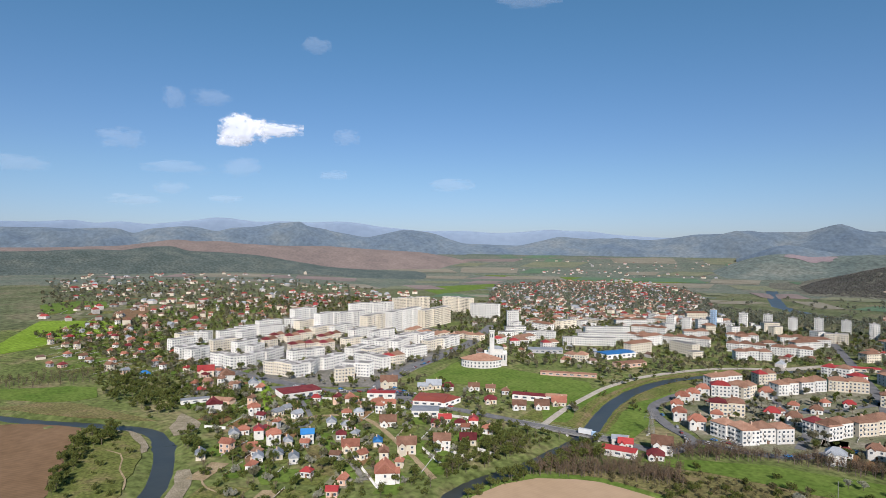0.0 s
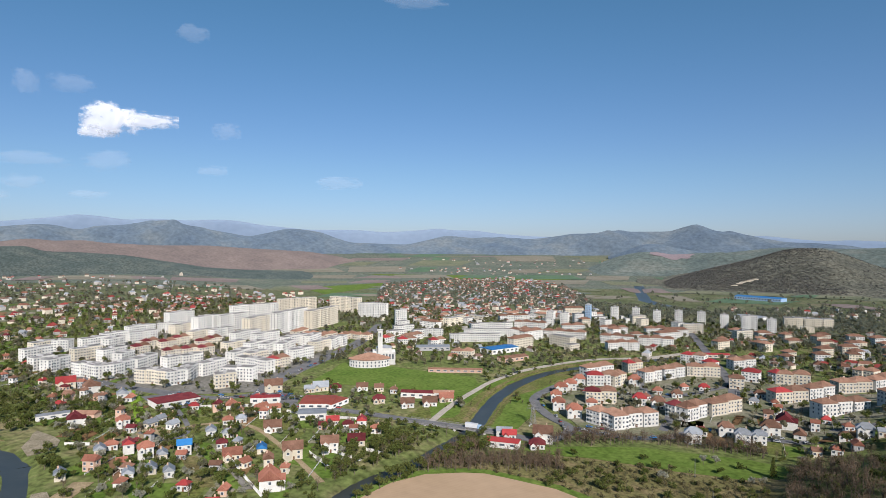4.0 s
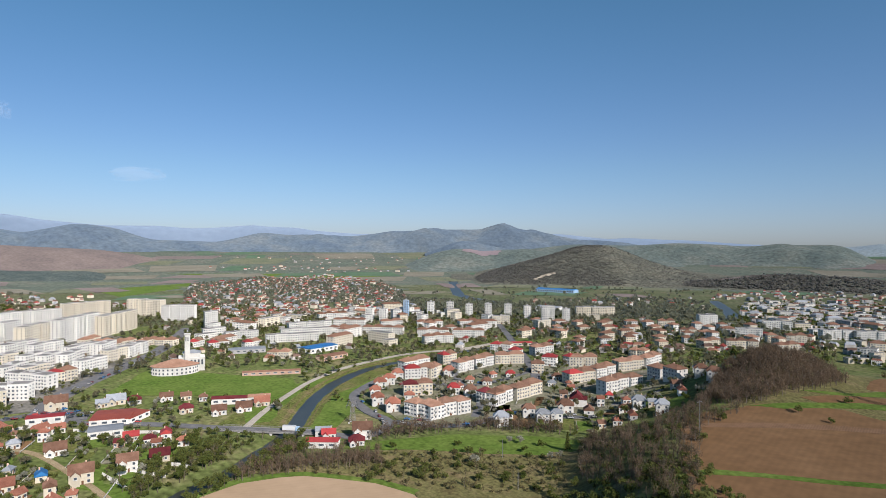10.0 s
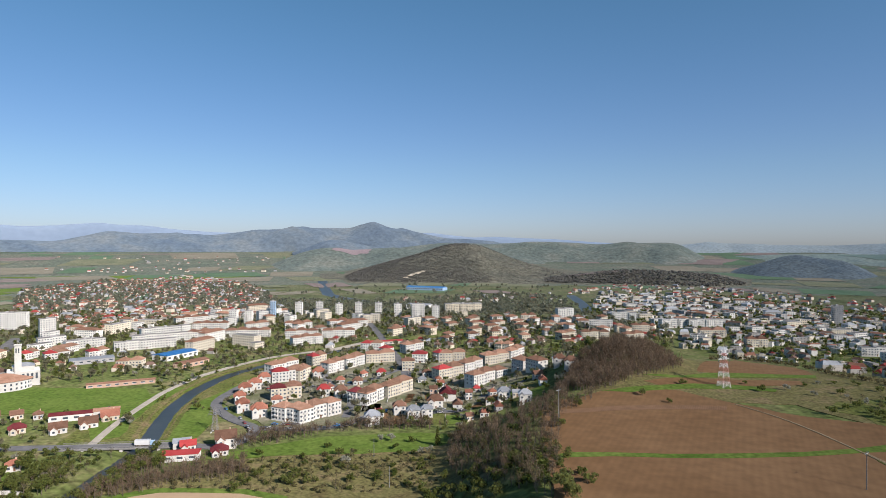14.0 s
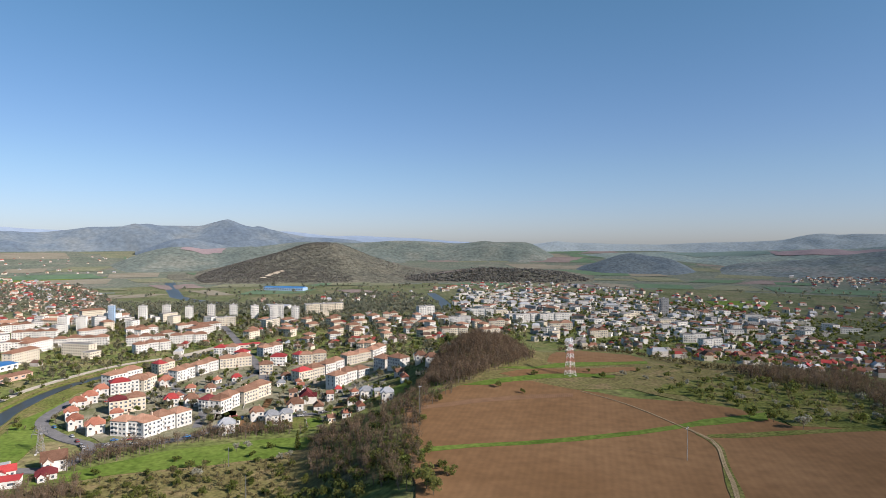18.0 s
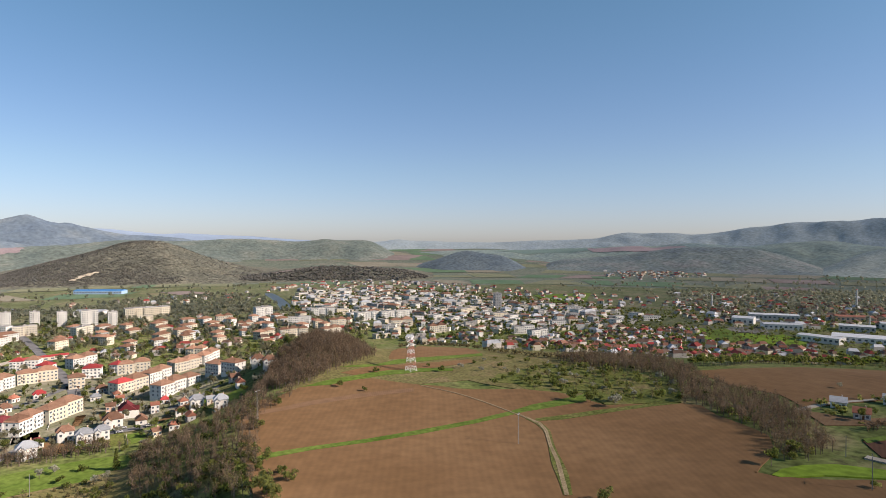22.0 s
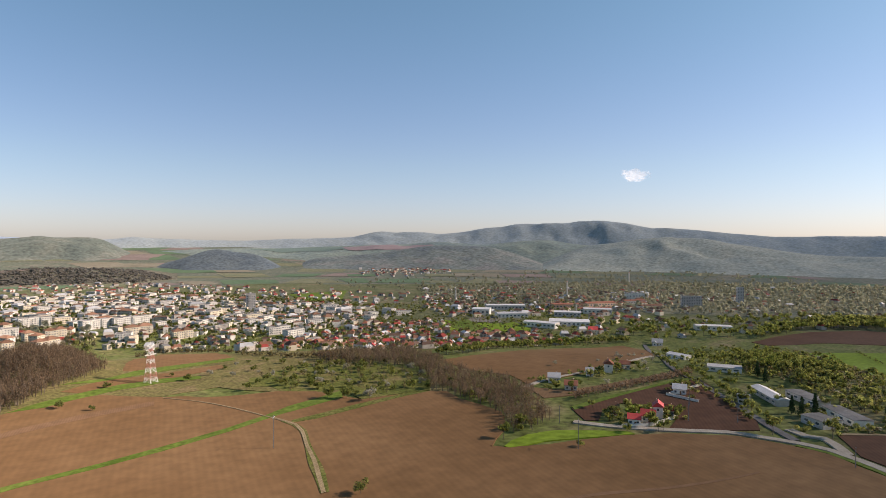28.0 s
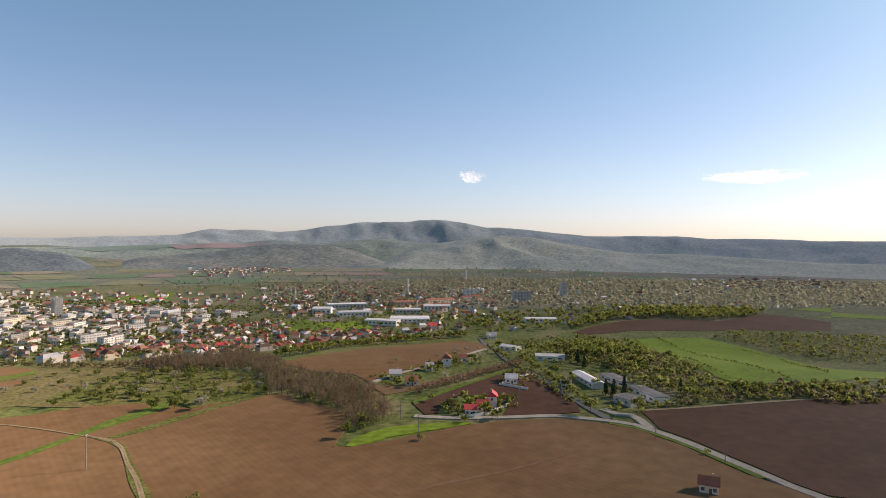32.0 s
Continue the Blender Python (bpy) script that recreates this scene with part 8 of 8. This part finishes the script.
# ---- landmarks ----
def church():
    root = thing("church", "white church with a square bell tower and orange-roofed round hall", "church")
    # the round hall
    s, r = Shape(), Shape()
    n, R = 16, 21.0
    ring = [(R * math.cos(math.pi + math.pi * i / n), R * math.sin(math.pi + math.pi * i / n) * 0.75) for i in range(n + 1)]
    base = [(x, y, -3) for x, y in ring] + [(x, y, 8.5) for x, y in ring]
    s.add(base, [(i, i + 1, n + 2 + i, n + 1 + i) for i in range(n)] + [(0, n + 1, 2 * n + 1, n)], "white").make("wall", root)
    top = [(x * 1.05, y * 1.05, 8.5) for x, y in ring] + [(x * 0.12, y * 0.1 + 0.3, 13.6) for x, y in ring] + [(x * 1.05, y * 1.05, 8.2) for x, y in ring]
    r.add(top, [(i, i + 1, n + 2 + i, n + 1 + i) for i in range(n)] + [(2 * n + 2 + i, 2 * n + 3 + i, i + 1, i) for i in range(n)] + [(0, n + 1, 2 * n + 1, n)], "orange").make("roof", root)
    for k in range(2):
        for i in range(1, n - 1):
            (ax, ay), (bx, by) = ring[i], ring[i + 1]
            mx, my = (ax + bx) / 2, (ay + by) / 2
            d = math.hypot(mx, my)
            g = Shape().box(-0.7, 0.7, -0.12, 0.1, 1.5 + 3.4 * k, 3.2 + 3.4 * k, "pane", True).make("window", root)
            g.matrix_basis = pose(mx, my, 0, 0, 0, math.degrees(math.atan2(by - ay, bx - ax)))
    Shape().box(3, 27, 3, 22, -3, 13, "white").box(7, 23, 6, 18, 13, 17, "white").make("nave", root)
    hip(Shape(), 7, 23, 6, 18, 17, 2.5, "sheet", 0.4, 0.2).make("nave_roof", root)
    for i in range(4):
        g = Shape().box(14 + 3.2 * i, 15.6 + 3.2 * i, 2.85, 3, 6, 11, "pane", True)
        g.make("window", root)
    t = Shape().box(8.5, 13.5, 0.2, 5.2, 0, 36, "white").box(8, 14, -0.3, 5.7, 36, 37, "concrete", True)
    tower = t.make("bell_tower", root)
    for x in (9.6, 11.4):
        Shape().box(x - 0.35, x + 0.55, 0.05, 0.2, 30, 34, "pane", True).make("belfry_opening", tower)
    Shape().box(10.9, 11.1, 2.6, 2.8, 37, 40.5, "steel").box(10.2, 11.8, 2.6, 2.8, 39.2, 39.4, "steel", True).make("cross", tower)
    root.matrix_basis = pose(-431, 468, height(-424, 470), 0, 0, 42)
    FOOTPRINTS.append((-424, 476, 26))


def bridge():
    root = thing("bridge", "grey concrete road bridge with pale railings over the river", "bridge")
    L, w = 74.0, 9.5
    Shape().box(-L / 2, L / 2, -w / 2, w / 2, -0.9, 0, "pole_grey", True).make("deck", root)
    Shape().box(-L / 2, L / 2, -3.6, 3.6, 0.004, 0.06, "road", True).make("carriageway", root)
    for x in (-22, 0, 22):
        Shape().box(x - 0.7, x + 0.7, -4.5, 4.5, -6, -0.9, "concrete").make("pier", root)
    for y in (-w / 2 + 0.2, w / 2 - 0.2):
        g = Shape().box(-L / 2, L / 2, y - 0.06, y + 0.06, 0.95, 1.1, "pole_grey", True).box(-L / 2, L / 2, y - 0.04, y + 0.04, 0.5, 0.58, "pole_grey", True)
        for i in range(26):
            x = -L / 2 + 0.2 + i * (L - 0.4) / 25
            g.box(x - 0.06, x + 0.06, y - 0.05, y + 0.05, 0, 0.95, "pole_grey")
        g.make("railing", root)
    root.matrix_basis = pose(-235, 343, 1.4, 0, 0, 12)


def lorry(x, y, turn):
    root = thing("lorry", "white box lorry on the bridge", "lorry")
    Shape().box(-5.5, 3.2, -1.25, 1.25, 1.0, 3.9, "frame", True).make("cargo_box", root)
    cab = Shape().box(3.5, 5.8, -1.2, 1.2, 0.6, 3.2, "blue", True).make("cab", root)
    Shape().box(5.8, 5.84, -1.0, 1.0, 1.9, 2.9, "pane", True).make("windscreen", cab)
    Shape().box(-5.5, 5.6, -1.0, 1.0, 0.6, 0.99, "bark", True).make("chassis", root)
    for wx in (-4.2, -3.0, 4.4):
        for wy in (-1.1, 1.1):
            v, q = tube((wx, wy - 0.15, 0.5), (wx, wy + 0.15, 0.5), 0.5, 0.5, 12)
            solid("wheel", v.tolist(), q.tolist() + [list(range(11, -1, -1)), list(range(12, 24))], ["bark"], None, root)
    root.matrix_basis = pose(x, y, 1.48, 0, 0, turn)


def pylon(x, y, tall, turn, stripes=True):
    arm_mat, slim = ("frame", 1.0) if stripes else ("pole_grey", 0.65)
    root = thing("pylon", "red and white lattice power pylon on the hill" if stripes else "grey steel lattice pylon", "pylon")
    wide = lambda z: 5.2 * (1 - z / tall) ** 0.9 * tall / 28 + 0.7
    steps = 9
    zs = [tall * 0.86 * (1 - (1 - i / steps) ** 1.3) for i in range(steps + 1)]
    for i, (a, b) in enumerate(zip(zs, zs[1:])):
        paint = "steel_red" if stripes and i % 2 else ("frame" if stripes else "pole_grey")
        g = Shape()
        A, B = wide(a) / 2, wide(b) / 2
        ca, cb = [(-A, -A), (A, -A), (A, A), (-A, A)], [(-B, -B), (B, -B), (B, B), (-B, B)]
        for k in range(4):
            p, q, r, s = (*ca[k], a), (*cb[k], b), (*ca[(k + 1) % 4], a), (*cb[(k + 1) % 4], b)
            g.bar(p, q, 0.2 * slim, paint).bar(p, s, 0.11 * slim, paint).bar(r, q, 0.11 * slim, paint).bar(q, s, 0.11 * slim, paint)
        g.make("lattice_stage", root)
    for z, h in ((tall * 0.66, 4.6), (tall * 0.77, 3.8), (tall * 0.87, 3.0)):
        g = Shape()
        for s in (-1, 1):
            g.bar((s * wide(z) / 2, 0.4, z), (s * h, 0, z + 0.3), 0.16 * slim, arm_mat).bar((s * wide(z) / 2, -0.4, z), (s * h, 0, z + 0.3), 0.16 * slim, arm_mat).bar((0, 0, z + 1.6), (s * h, 0, z + 0.3), 0.14 * slim, arm_mat)
        arm = g.make("cross_arm", root)
        for s in (-1, 1):
            Shape().bar((s * h * 0.97, 0, z + 0.2), (s * h * 0.97, 0, z - 1.6), 0.22, "pane").make("insulator", arm)
    Shape().bar((0, 0, zs[-1]), (0, 0, tall), 0.5 * slim, arm_mat, 0.15).make("peak", root)
    for k in ((-1, -1), (1, -1), (1, 1), (-1, 1)):
        c = wide(0) / 2
        Shape().box(k[0] * c - 0.5, k[0] * c + 0.5, k[1] * c - 0.5, k[1] * c + 0.5, -1.2, 0.3, "concrete").make("footing", root)
    root.matrix_basis = pose(x, y, height(x, y) + 0.4, 0, 0, turn)


def pole(x, y, tall, label="grey concrete power pole with a cross-arm", arm=True):
    root = thing("utility_pole", label, "utility pole", "power poles")
    Shape().bar((0, 0, -1), (0, 0, tall), 0.3, "pole_grey", 0.18).make("shaft", root)
    if arm:
        Shape().bar((-1.6, 0, tall - 0.8), (1.6, 0, tall - 0.8), 0.14, "steel").make("cross_arm", root)
        for i in (-1.4, 0, 1.4):
            Shape().bar((i, 0, tall - 0.75), (i, 0, tall - 0.25), 0.12, "pane").make("insulator", root)
    root.matrix_basis = pose(x, y, height(x, y) + 0.3, 0, 0, 40)


def chimney(x, y, tall, r=2.0):
    root = thing("factory_chimney", "tall slim concrete factory chimney", "chimney")
    v, q = tube((0, 0, -2), (0, 0, tall), r, r * 0.6, 12)
    solid("shaft", v.tolist(), q.tolist(), ["concrete"], None, root)
    v, q = tube((0, 0, tall - 0.4), (0, 0, tall + 0.8), r * 0.75, r * 0.75, 12)
    solid("crown_ring", v.tolist(), q.tolist(), ["steel_red"], None, root)
    root.matrix_basis = pose(x, y, height(x, y), 0, 0, 0)


def silo(x, y, tall, r=5.0):
    root = thing("silo", "tall white round silo with a conical cap", "silo", "white silos")
    v, q = tube((0, 0, -2), (0, 0, tall), r, r, 14)
    solid("shell", v.tolist(), q.tolist(), ["white"], None, root)
    v, q = tube((0, 0, tall), (0, 0, tall + r * 0.4), r * 1.04, r * 0.15, 14)
    solid("cap", v.tolist(), q.tolist(), ["sheet"], None, root)
    root.matrix_basis = pose(x, y, height(x, y), 0, 0, 0)


def garden_wall(points, tall=1.6):
    """A white plastered wall with a coping, panel by panel."""
    root = thing("garden_wall", "pale plastered garden wall beside village plots", "wall", "white garden walls")
    line = smooth_line(points, 5.0)
    for a, b in zip(line, line[1:]):
        d = math.hypot(b.x - a.x, b.y - a.y)
        z = min(height(a.x, a.y), height(b.x, b.y)) + 0.2
        p = Shape().box(-d / 2, d / 2, -0.12, 0.12, -0.6, tall, "white").box(-d / 2, d / 2, -0.2, 0.2, tall, tall + 0.1, "concrete", True).make("panel", root)
        p.matrix_basis = pose((a.x + b.x) / 2, (a.y + b.y) / 2, z, 0, 0, math.degrees(math.atan2(b.y - a.y, b.x - a.x)))


for wall_line in ([(-314, 217), (-280, 203), (-246, 190)], [(-411, 168), (-398, 177)], [(357, 170), (356, 160), (355, 149)], [(359, 169), (381, 167), (397, 165)], [(279, 156), (290, 148), (305, 145), (318, 145)], [(-253, 272), (-247, 273), (-239, 272)], [(-277, 248), (-245, 236)], [(-267, 257), (-243, 257)], [(-430, 262), (-405, 285), (-385, 300)], [(-360, 300), (-330, 306), (-300, 318)]):
    garden_wall(wall_line)
church()
chimney(1089, 740, 38)
chimney(863, 851, 26)
chimney(880, 579, 18, 1.6)
chimney(1563, 856, 36, 2.6)
for k in range(4):
    silo(1216 + 10 * k, 657 - 6 * k, 14 - 2 * (k % 2), 4.0)
bridge()
lorry(-222, 344, 12)
pylon(138, 415, 27.5, 25)
pylon(-195, 379, 17, 10, False)
pole(24, 319, 19, "slim grey steel mast in the ploughed field")
pole(135, 248, 15)
pole(235, 153, 14)
pole(314, 137, 12, "pale concrete power pole in the ploughed plot")
# more poles on the slopes and along the country road
for px, py, ph in ((-80, 345, 11), (-62, 302, 11), (330, 118, 9), (300, 60, 9), (283, 28, 9), (345, 150, 9), (262, 182, 9)):
    pole(px, py, ph, "thin wooden power pole", False)


# single trees and shrubs that stand apart
def tree(name, shape, x, y, scale, leaf, label, category="tree"):
    v, q, m = shape
    root = thing(name, label, category, "single trees")
    for part_name, k, mat in (("trunk", 0, "bark"), ("crown", 1, leaf)):
        faces = q[m == k]
        used = np.unique(faces)
        back = np.zeros(len(v), int)
        back[used] = np.arange(len(used))
        solid(part_name, v[used].tolist(), back[faces].tolist(), [mat], None, root)
    root.matrix_basis = pose(x, y, height(x, y) + 0.35, 0, 0, (x * 37) % 360) @ Matrix.Scale(scale, 4)
    return root

for px, py, ps in ((-45, 364, 1.15),):
    tree("poplar", tree_shape(201, 11, 2.2, 420, 0, 6, 0.4, True), px, py, ps, "leaf", "tall green poplar casting a shadow on the meadow")
for i, (px, py, ps) in enumerate(((-93, 329, 1.25), (-81, 369, 1.0), (-53, 349, 0.9), (-48, 349, 0.9), (-75, 372, 1.0), (216, 283, 1.5), (379, 268, 0.8))):
    tree("blossoming_tree", tree_shape(210 + i, 4.6, 2.4, 220, 0, 6, 0.3), px, py, ps, "blossom", "white blossoming fruit tree in open grass")
for i, (px, py, ps) in enumerate(((-116, 312, 1), (-138, 288, 1.3), (-111, 356, 0.9), (-116, 300, 1.2), (-147, 338, 1), (-115, 326, 0.8), (-135, 296, 1), (-62, 372, 1.0), (-70, 358, 0.9), (201, 304, 1.6), (209, 296, 1.7), (224, 292, 1.5), (79, 380, 1.0), (25, 315, 1.0), (238, 154, 0.8), (20, 230, 2.2), (22, 224, 1.6), (134, 181, 1.2), (175, 355, 1.1), (158, 405, 1.1), (111, 411, 1.0), (92, 368, 0.7), (291, 36, 0.6))):
    tree("shrub", tree_shape(230 + i, 3.8, 2.3, 240, 0, 6, 0.3), px, py, ps, "leaf", "rounded green shrub in open field", "shrub")
for i, (px, py, ps) in enumerate(((323, 99, 1.0), (338, 77, 1.05), (238, 189, 0.8), (222, 186, 0.8), (460, 157, 1.2), (474, 140, 1.2), (446, 120, 1.1), (416, 25, 0.8))):
    tree("broadleaf_tree", tree_shape(260 + i, 9, 3.6, 420, 0, 8, 0.42), px, py, ps, "leaf", "broad yellow-green tree in fresh leaf")
for i, (px, py, ps) in enumerate(((375, 94, 1.1), (370, 104, 0.9), (403, 66, 0.8), (366, 98, 1.0), (455, 150, 1.0), (440, 140, 1.0), (468, 125, 1.0))):
    tree("fir_tree", tree_shape(280 + i, 12, 2.5, 420, 0, 3, 0.42, True), px, py, ps, "leaf_dark", "dark green fir beside the institute")
